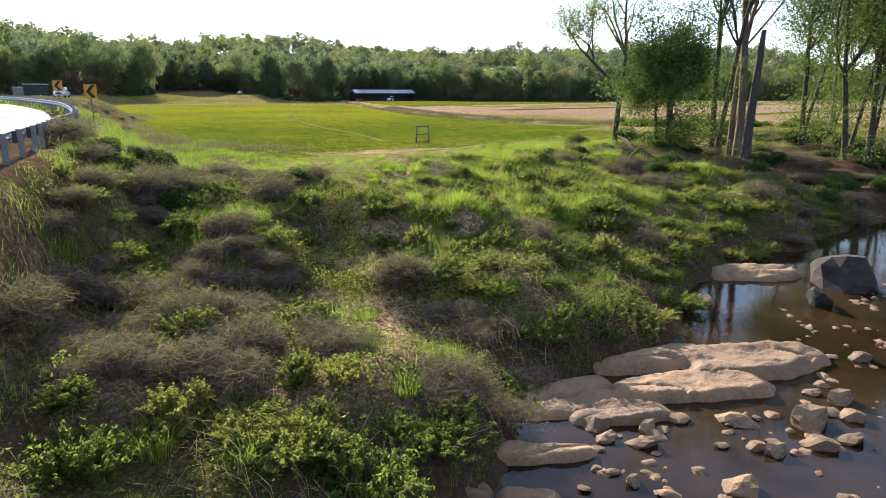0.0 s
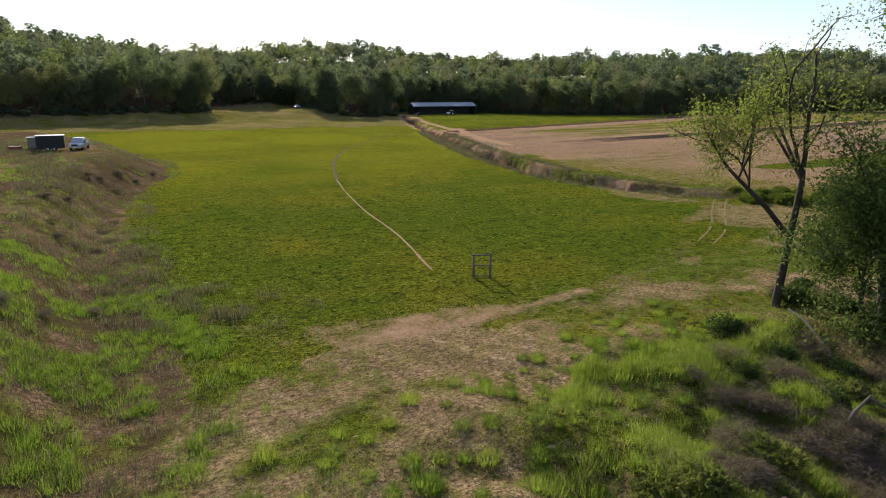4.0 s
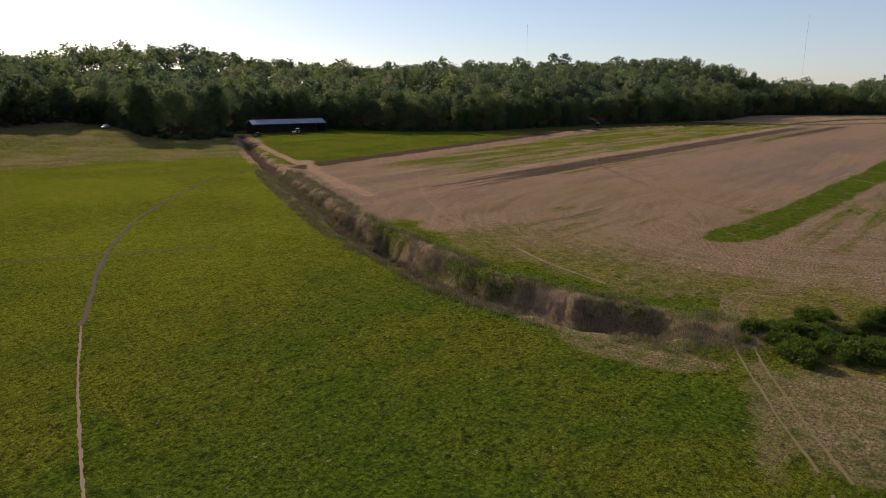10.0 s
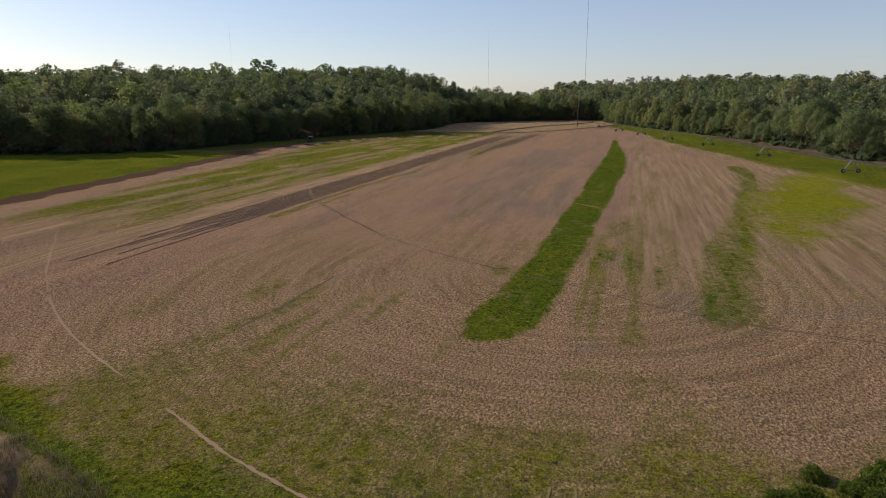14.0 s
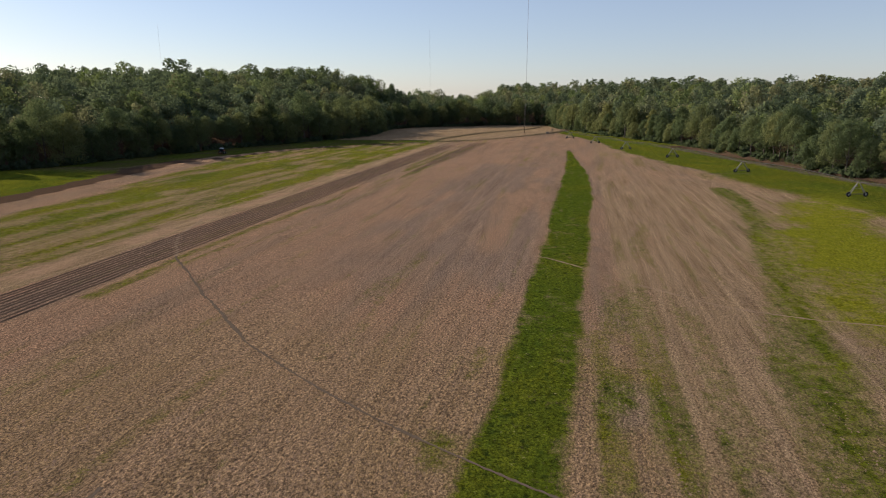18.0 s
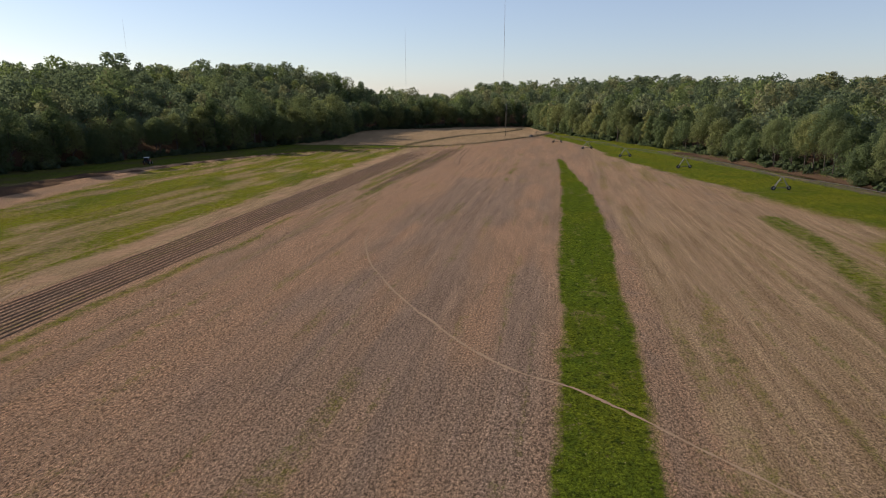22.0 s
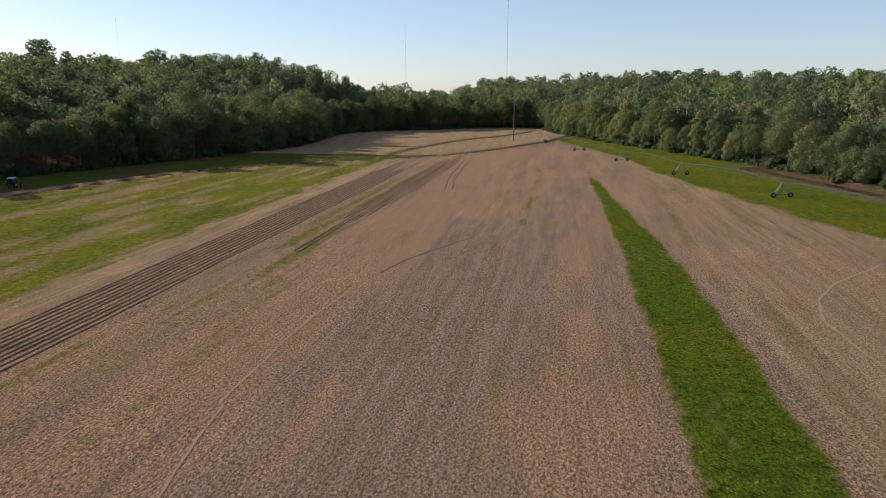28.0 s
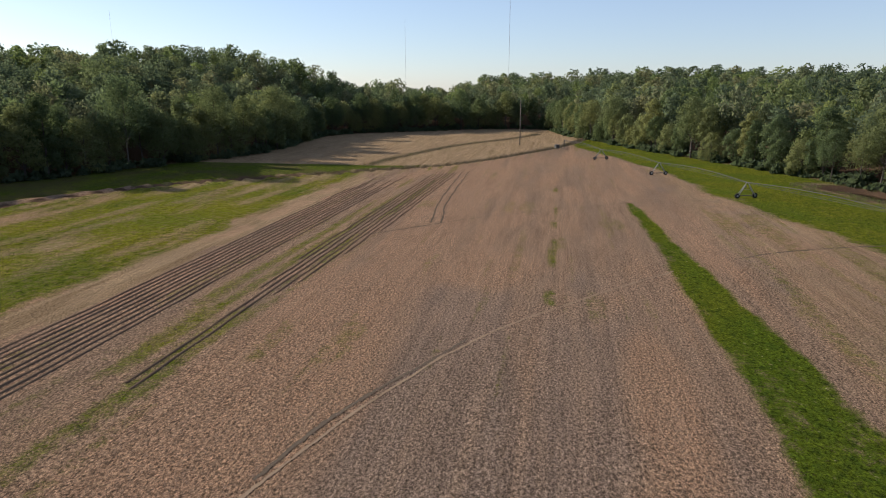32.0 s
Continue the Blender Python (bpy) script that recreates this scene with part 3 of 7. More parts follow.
# grey weathered stubble in the middle of the field, orange where the stalks lie thick, darker cut patches
wob = (noise2(GX, GY, 9.0) - 0.5) * 7 + (noise2(GX / 8.0, GY, 2.0) - 0.5) * 5
LANES = 0.6 * noise2(GX / 40.0, GY, 3.2) + 0.4 * noise2(GX / 18.0, GY, 1.1)
GREY = sstep(73, 77, GY) * sstep(108, 101, GY + wob) * sstep(176, 196, GX + wob * 3) * sstep(352, 334, GX + wob * 3) * (0.45 + 0.55 * sstep(0.35, 0.6, LANES)) * sstep(0.30, 0.5, 0.6 * noise2(GX / 4.0, GY, 4.5) + 0.4 * LANES)
GREY = np.maximum(GREY, 0.8 * sstep(0.62, 0.72, 0.6 * noise2(GX / 3.0, GY, 6.0) + 0.4 * noise2(GX, GY, 3.0)) * (GY < 66) * (GX > 120))
ORANGE = sstep(0.46, 0.62, 0.45 * noise2(GX / 5.0, GY, 5.0) + 0.55 * LANES) * (1 - 0.5 * GREY)
ORANGE = np.maximum(ORANGE, 0.9 * sstep(100, 105, GY + wob * 0.5) * sstep(122, 116, GY + wob * 0.3) * (GX > 190) * sstep(0.2, 0.5, LANES))
for ox, oy, ow, oh in ((317, 80, 16, 3.2), (283, 80.5, 9, 2.0), (268, 77.5, 8, 1.8), (312, 107, 18, 4), (352, 97, 10, 8)):
    blot = sstep(1.2, 0.6, np.hypot((GX - ox) / ow, (GY - oy) / oh) + wob * 0.03)
    ORANGE, GREY = np.maximum(ORANGE, blot), GREY * (1 - 0.85 * blot)
# rows of the seed drill: along the field, turning round the head of the green strip
head_r = np.hypot(145 - GX, GY - 70)
straight = GX >= 145
row_across = np.where(straight, np.abs(GY - 70), head_r)
row_along = np.where(straight, np.sign(GY - 70) * (GX - 145 + 30), head_r * 0 + 30 * np.sin(np.arctan2(GY - 70, 145 - GX)))
ground_me = mesh_np("ground", np.stack([GX, GY, GZ], -1).reshape(-1, 3), ground_faces, smooth=True)
for name, (r, g, b) in (("cover_a", G[:3]), ("cover_b", G[3:]), ("cover_c", (GREY, ORANGE, sstep(185, 150, GX + wob * 2) * (GY < 118))), ("drill_rows", (row_along, row_across, 0 * row_along))):
    layer = ground_me.color_attributes.new(name, "FLOAT_COLOR", "POINT")
    layer.data.foreach_set("color", np.stack([r, g, b, np.ones_like(r)], -1).astype(np.float32).ravel())


def ground_material():
    m = Nodes("ground")
    a, b = m.attr("cover_a"), m.attr("cover_b")
    fine, mid, wide = m.noise(0.26, 5, rough=0.8), m.noise(1.3, 4), m.noise(16, 3)
    grit = m.noise(0.085, 3, rough=0.75)
    way = m.n.new("ShaderNodeAttribute")
    way.attribute_name = "drill_rows"

    def streak(size, long, detail=3, rough=0.6):
        """Noise drawn out along the drill rows."""
        t, q = m.n.new("ShaderNodeTexNoise"), m.n.new("ShaderNodeMapping")
        q.inputs["Scale"].default_value = (1.0 / long, 1.0, 1.0)
        m.l.new(way.outputs["Vector"], q.inputs[0]), m.l.new(q.outputs[0], t.inputs["Vector"])
        t.inputs["Scale"].default_value, t.inputs["Detail"].default_value, t.inputs["Roughness"].default_value = 1.0 / size, detail, rough
        return t.outputs[0]

    rows, lanes, drills = streak(1.3, 24), streak(5.5, 9), streak(0.42, 16, 2)
    jag = m.math("ADD", m.math("MULTIPLY", fine, 0.5), m.math("MULTIPLY", mid, 0.5))
    jag = m.math("SUBTRACT", jag, 0.5)

    def mask(s, soft=0.22, amount=1.7):
        v = m.math("ADD", s, m.math("MULTIPLY", jag, amount))
        return m.ramp(v, 0.5 - soft, 0.5 + soft)

    q = m.attr("cover_c")
    stub = m.mix(m.ramp(lanes, 0.40, 0.60), (0.470, 0.280, 0.165), (0.345, 0.225, 0.148))
    stub = m.mix(m.ramp(q[2], 0.2, 0.9, 0, 0.8), stub, m.mix(m.ramp(rows, 0.4, 0.6), (0.355, 0.230, 0.098), (0.480, 0.315, 0.136)))
    stub = m.mix(mask(q[1], 0.35, 0.9), stub, m.mix(m.ramp(q[2], 0.2, 0.9), (0.520, 0.300, 0.175), (0.470, 0.300, 0.155)))
    stub = m.mix(m.math("MULTIPLY", mask(q[0], 0.5, 0.9), 0.7), stub, m.mix(m.ramp(rows, 0.42, 0.58), (0.245, 0.188, 0.158), (0.325, 0.248, 0.202)))
    side = m.n.new("ShaderNodeSeparateXYZ")
    m.l.new(way.outputs["Vector"], side.inputs[0])
    swing = m.math("ADD", m.math("MULTIPLY", side.outputs[1], 14.4), m.math("MULTIPLY", m.noise(1.6, 3), 4.0))
    drilled = m.math("ADD", m.math("MULTIPLY", m.math("SINE", swing), m.ramp(q[2], 0.3, 0.9, 0.24, 0.0)), m.math("MULTIPLY", m.math("SUBTRACT", m.noise(0.30, 3, rough=0.7), 0.5), 5.0))
    stub = m.mix(m.ramp(drilled, -0.75, -0.15, 0.45, 0.0), stub, (0.125, 0.088, 0.064))
    stub = m.mix(m.ramp(drilled, 0.25, 0.75, 0.0, 0.22), stub, (0.60, 0.42, 0.26))
    stub = m.mix(m.ramp(rows, 0.47, 0.70, 0, 0.5), stub, (0.47, 0.305, 0.19))
    stub = m.mix(m.ramp(rows, 0.28, 0.44, 0.35, 0), stub, (0.20, 0.14, 0.098))
    stub = m.mix(m.ramp(drills, 0.36, 0.5, 0.24, 0), stub, (0.15, 0.105, 0.075))
    # dark pits: small shadows of clods painted into the stubble
    stub = m.mix(m.ramp(m.noise(0.24, 4, (0.6, 1, 1), 0.75), 0.43, 0.53), m.mix(0.75, stub, (0.075, 0.052, 0.038)), stub)
    stub = m.mix(m.ramp(grit, 0.40, 0.52), m.mix(0.7, stub, (0.07, 0.05, 0.038)), m.mix(0.16, stub, (0.62, 0.44, 0.27)))
    straw = m.mix(m.ramp(rows, 0.38, 0.62), (0.325, 0.218, 0.120), (0.455, 0.320, 0.185))
    straw = m.mix(m.ramp(fine, 0.40, 0.56), m.mix(0.6, straw, (0.15, 0.105, 0.06)), straw)
    straw = m.mix(m.ramp(grit, 0.38, 0.52), m.mix(0.6, straw, (0.10, 0.075, 0.045)), straw)
    turf = m.mix(m.ramp(wide, 0.40, 0.60), (0.225, 0.200, 0.010), (0.120, 0.150, 0.008))
    # blade shadows as dark noise in the turf colour
    turf = m.mix(m.ramp(fine, 0.41, 0.56), m.mix(0.75, turf, (0.030, 0.045, 0.012)), turf)
    turf = m.mix(m.ramp(grit, 0.40, 0.54), m.mix(0.7, turf, (0.022, 0.034, 0.008)), m.mix(0.12, turf, (0.34, 0.33, 0.06)))
    lush = m.mix(m.ramp(fine, 0.41, 0.57), (0.046, 0.070, 0.008), (0.104, 0.142, 0.012))
    lush = m.mix(m.ramp(mid, 0.50, 0.62, 0, 0.6), lush, (0.040, 0.072, 0.010))
    turf = m.mix(mask(a[1], 0.6, 0.6), turf, lush)
    turf = m.mix(m.ramp(m.noise(0.85, 4, rough=0.7), 0.555, 0.63, 0, 0.8), turf, (0.026, 0.044, 0.009))
    turf = m.mix(m.ramp(m.noise(2.6, 4, rough=0.7), 0.62, 0.68, 0, 0.6), turf, (0.030, 0.052, 0.010))
    turf = m.mix(m.ramp(m.noise(0.6, 3, (1, 1, 1.7), rough=0.75), 0.655, 0.70, 0, 0.7), turf, (0.36, 0.30, 0.15))
    # yellow of weeds in flower, also painted over the backlit far turf
    yellow = m.mix(m.ramp(fine, 0.4, 0.6), (0.150, 0.160, 0.012), (0.270, 0.265, 0.020))
    turf = m.mix(m.ramp(b[2], 0.0, 0.9, 0.0, 0.85), turf, yellow)
    # shade between grass tufts, multiplied into the turf colour
    tuft_shade = m.math("MULTIPLY", m.ramp(m.noise(0.34, 5, rough=0.8), 0.40, 0.60, 0.56, 1.42), m.ramp(m.noise(1.7, 4, rough=0.65), 0.36, 0.64, 1.12, 0.86))
    turf = m.mix(1.0, turf, tuft_shade, "MULTIPLY")
    # light and shade of crumbs and clods, multiplied into stubble and straw
    crumb_shade = m.math("MULTIPLY", m.ramp(m.noise(0.20, 5, (0.75, 1, 1), rough=0.8), 0.41, 0.59, 0.42, 1.42), m.ramp(streak(0.9, 14), 0.36, 0.64, 0.94, 1.10))
    stub, straw = m.mix(1.0, stub, crumb_shade, "MULTIPLY"), m.mix(1.0, straw, m.math("MULTIPLY", crumb_shade, m.ramp(streak(0.7, 22), 0.38, 0.62, 0.92, 1.12)), "MULTIPLY")
    c = m.mix(mask(a[2]), stub, straw)
    c = m.mix(mask(a[0]), c, turf)
    clay = m.mix(m.ramp(mid, 0.3, 0.7), (0.36, 0.21, 0.125), (0.45, 0.30, 0.19))
    c = m.mix(mask(b[1], 0.2, 1.4), c, clay)
    soil = m.mix(m.ramp(fine, 0.3, 0.7), (0.060, 0.038, 0.025), (0.130, 0.085, 0.054))
    c = m.mix(mask(b[0], 0.2, 1.2), c, soil)
    c = m.mix(m.ramp(m.noise(0.11, 2), 0.36, 0.56, 0.42, 0.0), c, m.mix(0.6, c, (0.02, 0.016, 0.010)))
    h = m.math("ADD", fine, m.math("MULTIPLY", m.noise(0.07, 3), 0.35))
    m.bump(h, 1.0, 0.30)
    return m.done(c, 1.0, 0.0, 0.0)


ground_me.materials.append(ground_material())
ground = tagged(new("ground", ground_me), "farmland of green turf, brown stubble and tilled soil in a wooded valley", "ground", "", "structure")


# ---- woods ----
def leaf_cards(centres, size, r, flat=0.0, long=1.5, corners=4):
    """A pointed leaf-shaped card of four or three corners at each centre, turned at random."""
    n = len(centres)
    u = r.normal(size=(n, 3))
    u[:, 2] *= 1 - flat
    u /= np.linalg.norm(u, axis=1, keepdims=True)
    w = np.cross(u, r.normal(size=(n, 3)))
    w /= np.linalg.norm(w, axis=1, keepdims=True) + 1e-9
    s = np.asarray(size) * r.uniform(0.6, 1.25, n)
    u, w = u * (s * long / 2)[:, None], w * (s / 2)[:, None]
    k = r.uniform(-0.3, 0.3, (n, 1))
    if corners == 3:
        return np.stack([centres - u - w * 0.35, centres + w + u * k, centres + u - w * 0.35], 1).reshape(-1, 3), np.arange(3 * n).reshape(n, 3)
    v = np.stack([centres - u, centres + w + u * k, centres + u, centres - w + u * k], 1).reshape(-1, 3)
    return v, np.arange(4 * n).reshape(n, 4)


def face_out(v, out):
    """Turns each card so that its front looks outwards, and gives its corners the outward direction as normal."""
    k = len(v) // len(out)
    q = v.reshape(-1, k, 3)
    face = np.cross(q[:, 2] - q[:, 0], q[:, k - 1] - q[:, 1])
    back = np.einsum("ij,ij->i", face, out) < 0
    q[back] = q[back][:, ::-1]
    own = face / (np.linalg.norm(face, axis=1, keepdims=True) + 1e-9)
    own[back] *= -1
    nrm = out / np.linalg.norm(out, axis=1, keepdims=True) * 0.68 + own * 0.55
    nrm /= np.linalg.norm(nrm, axis=1, keepdims=True)
    return q.reshape(-1, 3), np.repeat(nrm, k, axis=0)


def lobes(r, n, height, wide, low):
    """Middles and radii of the clumps that make a crown."""
    t = (np.arange(n) + r.uniform(0.2, 0.8, n)) / n
    z = height * (low + (0.86 - low) * t)
    span = wide * np.sqrt(np.clip(1 - (1.25 * t - 0.35) ** 2, 0.02, 1)) * np.where(t > 0.8, 0.30, 0.58)
    ang = np.arange(n) * 2.4 + r.uniform(-0.5, 0.5, n)
    return np.stack([span * np.cos(ang), span * np.sin(ang), z], -1), r.uniform(0.36, 0.54, n) * wide


def crown_np(r, height, wide, low, n_lobes, n_leaves, size, corners=4):
    c, rad = lobes(r, n_lobes, height, wide, low)
    pick = r.integers(0, n_lobes, n_leaves)
    d = r.normal(size=(n_leaves, 3))
    d /= np.linalg.norm(d, axis=1, keepdims=True)
    at = c[pick] + d * (rad[pick] * r.uniform(0.55, 1.08, n_leaves))[:, None] * np.array([1, 1, 0.8])
    v, f = leaf_cards(at, size, r, 0.0, 1.5, corners)
    out = d * np.array([1, 1, 0.9]) + np.array([0, 0, 0.15])
    v, nrm = face_out(v, out)
    return (v, f, nrm), c


def wood_tree_np(seed, height, wide, low, n_lobes, n_leaves, size, corners=4):
    r = np.random.default_rng(seed)
    crown, c = crown_np(r, height, wide, low, n_lobes, n_leaves, size, corners)
    top = height * 0.86
    s = np.linspace(0, 1, 6)
    path = np.stack([np.sin(s * 2 + seed) * 0.3, np.cos(s * 3 + seed) * 0.3 - np.cos(seed) * 0.3, s * top], -1)
    pieces = [tube_np(path, 0.26 * (1 - s * 0.85), 6)]
    for q in c[: max(3, n_lobes // 3)]:
        z0 = max(height * low * 0.7, q[2] - 0.35 * height)
        pieces.append(tube_np([(0, 0, z0), (q[0] * 0.5, q[1] * 0.5, (z0 + q[2]) / 2 + 0.2), tuple(q)], (0.10, 0.07, 0.03), 4))
    return crown, join_np(*pieces)


EDGE_KINDS = [wood_tree_np(s, h, w, l, nl, 6500, 0.40, 3) for s, h, w, l, nl in
              ((1, 19, 6.0, 0.22, 17), (2, 22, 5.8, 0.36, 16), (3, 16, 6.4, 0.14, 18), (4, 23, 6.6, 0.32, 19), (5, 13, 5.6, 0.10, 15), (6, 20, 5.2, 0.20, 16), (7, 21, 4.0, 0.14, 20), (8, 24, 7.2, 0.38, 20))]
edge_crowns = [mesh_np("crown", k[0][0], k[0][1], (M_FOREST_EDGE,), True, None, k[0][2]) for k in EDGE_KINDS]
edge_trunks = [mesh_np("trunk", *k[1], (M_FARBARK,)) for k in EDGE_KINDS]
FAR_FORMS = ((1, 16, 6.2, 0.40), (2, 20, 5.6, 0.45), (3, 14, 6.4, 0.32), (4, 17, 6.0, 0.42), (5, 21, 6.6, 0.5), (6, 22, 4.2, 0.35))
MID_KINDS = [wood_tree_np(20 + s, h, w, l, 12, 560, 0.92, 3)[0] for s, h, w, l in FAR_FORMS]
FAR_KINDS = [wood_tree_np(30 + s, h, w, l, 11, 300, 1.3, 3)[0] for s, h, w, l in FAR_FORMS]


def woods_side(x, y):
    sd, _ = line_dist(x, y, VALLEY + [VALLEY[0]])
    return np.where(inside(x, y, VALLEY), -sd, sd)


# rows of trees along the edge of the woods
edge_line = spline([(-60, 338)] + WOODS_N[1:] + WOODS_S[:7] + [(200, -78)], 6.2)
count = 0
for k, (ex, ey) in enumerate(edge_line):
    if count >= 296:
        break
    px, py = ex + rng.uniform(-2, 2), ey + rng.uniform(-2, 2)
    kind = int(rng.integers(0, len(EDGE_KINDS)))
    grow = rng.uniform(0.72, 1.25) * (0.84 if ey < 120 and ex < 660 else 1.0)
    tree = tagged(new("tree"), "tall leafy broadleaf tree at the edge of the woods", "tree", "trees along the woods")
    part_me("crown", edge_crowns[kind], tree)
    part_me("trunk", edge_trunks[kind], tree)
    tree.matrix_basis = pose(px, py, float(ground_at(px, py)) - 0.3, 0, 0, rng.uniform(0, 360)) @ Matrix.Diagonal((grow, grow, grow * rng.uniform(0.9, 1.1), 1))
    count += 1

# the woods behind, on the slopes
def fill(step, near, far, box_x, box_y):
    xs, ys = np.meshgrid(np.arange(*box_x, step), np.arange(*box_y, step), indexing="ij")
    xs, ys = xs.ravel() + rng.uniform(-0.42, 0.42, xs.size) * step, ys.ravel() + rng.uniform(-0.42, 0.42, ys.size) * step
    sd = woods_side(xs, ys)
    keep = (sd > near) & (sd <= far)
    return xs[keep], ys[keep]


spots = []
for step, near, far, grow in ((8.0, 4, 34, 1.0), (10.5, 34, 110, 1.1), (14, 110, 260, 1.3), (24, 260, 620, 1.9)):
    if near < 200:
        spots.append((*fill(step, near, far, (-150, 900), (190, 700)), grow))
    spots.append((*fill(step, near, far, (150, 1150), (-420, 190)), grow))
    if near < 40:
        spots.append((*fill(step * 1.6, near, far + 20, (-120, 150), (-180, -40)), grow))
for name, side in (("woods_north", 1), ("woods_south", -1)):
    vs, fs, ns, tint, base = [], [], [], [], 0
    for xs, ys, grow in spots:
        pick = (ys > 150) == (side > 0)
        xs_, ys_ = xs[pick], ys[pick]
        zs = ground_at(xs_, ys_)
        for q in range(len(xs_)):
            v, f, m = (MID_KINDS if grow < 1.2 else FAR_KINDS)[int(rng.integers(0, len(FAR_KINDS)))]
            big = rng.random() < 0.14
            t, g = rng.uniform(0, 6.28), grow * rng.uniform(0.70, 1.12) * (1.3 if big else 1.0)
            c, s = np.cos(t), np.sin(t)
            gz = rng.uniform(0.72, 1.12) * (1 if grow < 1.5 else 1.1) * (1.22 if big else 1.0)
            vs.append(np.stack([(v[:, 0] * c - v[:, 1] * s) * g + xs_[q], (v[:, 0] * s + v[:, 1] * c) * g + ys_[q], v[:, 2] * gz + zs[q]], -1))
            ns.append(np.stack([m[:, 0] * c - m[:, 1] * s, m[:, 0] * s + m[:, 1] * c, m[:, 2]], -1))
            tint.append(np.repeat([[rng.random(), rng.random(), 0.0, 1.0]], len(v), axis=0))
            fs.append(f + base)
            base += len(v)
    woods = tagged(new("woods", mesh_np("woods", np.concatenate(vs), np.concatenate(fs), (M_FOREST,), True, None, np.concatenate(ns))), "dense spring woodland of mixed green trees on a hillside", "woods", "", "stuff")
    layer = woods.data.color_attributes.new("tint", "FLOAT_COLOR", "POINT")
    layer.data.foreach_set("color", np.concatenate(tint).astype(np.float32).ravel())


# ---- plants of the stream bank ----
M_BUSH = leaf_material("bush_leaves", (0.050, 0.078, 0.020), (0.175, 0.215, 0.055), 0.55, (0.24, 0.225, 0.060), False, 0.18)
# darker copy of the bush leaves, with tree shade put into its colour
M_BUSH_SHADED = leaf_material("shaded_bush_leaves", (0.022, 0.042, 0.015), (0.07, 0.105, 0.032), 0.35, None, False, 0.1)
M_BLADE = leaf_material("grass_blades", (0.075, 0.125, 0.022), (0.19, 0.26, 0.050), 0.5, (0.25, 0.26, 0.07), False, 0.15)
M_LUSH = leaf_material("lush_blades", (0.044, 0.098, 0.012), (0.195, 0.305, 0.040), 0.58, (0.25, 0.29, 0.045), False, 0.25)
M_STRIP = leaf_material("strip_blades", (0.028, 0.046, 0.010), (0.105, 0.138, 0.022), 0.42)
M_TURF = leaf_material("turf_blades", (0.060, 0.080, 0.010), (0.18, 0.19, 0.020), 0.6)
M_DRYBLADE = leaf_material("dry_blades", (0.20, 0.155, 0.085), (0.40, 0.33, 0.19), 0.3)
M_BRAMBLE = leaf_material("bramble_canes", (0.036, 0.026, 0.022), (0.250, 0.182, 0.148), 0.25)
M_DEADWOOD = bark_material("dead_wood", (0.20, 0.165, 0.125), (0.10, 0.082, 0.064))


def dome_points(r, n, wide, high, shell=0.35):
    """Places in the outer shell of a lumpy dome."""
    k = 7
    la, lr = r.uniform(0, 6.28, k), r.uniform(0.0, 0.55, k) * wide
    lc = np.stack([lr * np.cos(la), lr * np.sin(la), r.uniform(0.0, 0.35, k) * high], -1)
    ls = r.uniform(0.45, 0.72, k)
    pick = r.integers(0, k, n)
    d = r.normal(size=(n, 3))
    d[:, 2] = np.abs(d[:, 2])
    d /= np.linalg.norm(d, axis=1, keepdims=True)
    s = r.uniform(1 - shell, 1.06, n)
    return lc[pick] + d * (ls[pick] * s)[:, None] * np.array([wide, wide, high])


def blades_np(roots, lean, tall, wide, r):
    """Arching blades of two quads each from roots, leaning along lean."""
    n = len(roots)
    side = np.stack([-lean[:, 1], lean[:, 0], np.zeros(n)], -1)
    side /= np.linalg.norm(side, axis=1, keepdims=True) + 1e-9
    side = side * np.asarray(wide)[:, None] / 2
    up = np.array([0, 0, 1.0])
    mid = roots + lean * 0.35 + up * (tall * 0.62)[:, None]
    tip = roots + lean + up * (tall * r.uniform(0.75, 1.0, n))[:, None]
    v = np.stack([roots - side, roots + side, mid + side * 0.8, mid - side * 0.8, tip + side * 0.15, tip - side * 0.15], 1).reshape(-1, 3)
    b = np.arange(n)[:, None] * 6
    return v, np.concatenate([b + np.array([[0, 1, 2, 3]]), b + np.array([[3, 2, 4, 5]])])


def tuft_np(seed, n, wide, tall):
    r = np.random.default_rng(seed)
    a, q = r.uniform(0, 6.28, n), np.sqrt(r.uniform(0, 1, n)) * wide
    roots = np.stack([q * np.cos(a), q * np.sin(a), np.zeros(n) - 0.05], -1)
    b = a + r.normal(0, 0.7, n)
    reach = r.uniform(0.15, 0.75, n) * tall
    lean = np.stack([np.cos(b) * reach, np.sin(b) * reach, np.zeros(n)], -1)
    return blades_np(roots, lean, tall * r.uniform(0.55, 1.1, n), r.uniform(0.008, 0.018, n), r)


def bramble_np(seed, n, wide, high):
    """A heap of thin arching dry canes."""
    r = np.random.default_rng(seed)
    p = dome_points(r, n, wide, high, 0.5)
    d = r.normal(size=(n, 3)) * np.array([1, 1, 0.55])
    d /= np.linalg.norm(d, axis=1, keepdims=True)
    d *= r.uniform(0.06, 0.30, (n, 1))
    w = np.cross(d, r.normal(size=(n, 3)))
    w = w / (np.linalg.norm(w, axis=1, keepdims=True) + 1e-9) * r.uniform(0.0025, 0.006, (n, 1))
    sag = np.array([0, 0, 1.0]) * r.uniform(0.02, 0.12, (n, 1))
    v = np.stack([p - d - w, p - d + w, p + d + w + sag, p + d - w + sag], 1).reshape(-1, 3)
    return v, np.arange(4 * n).reshape(n, 4)


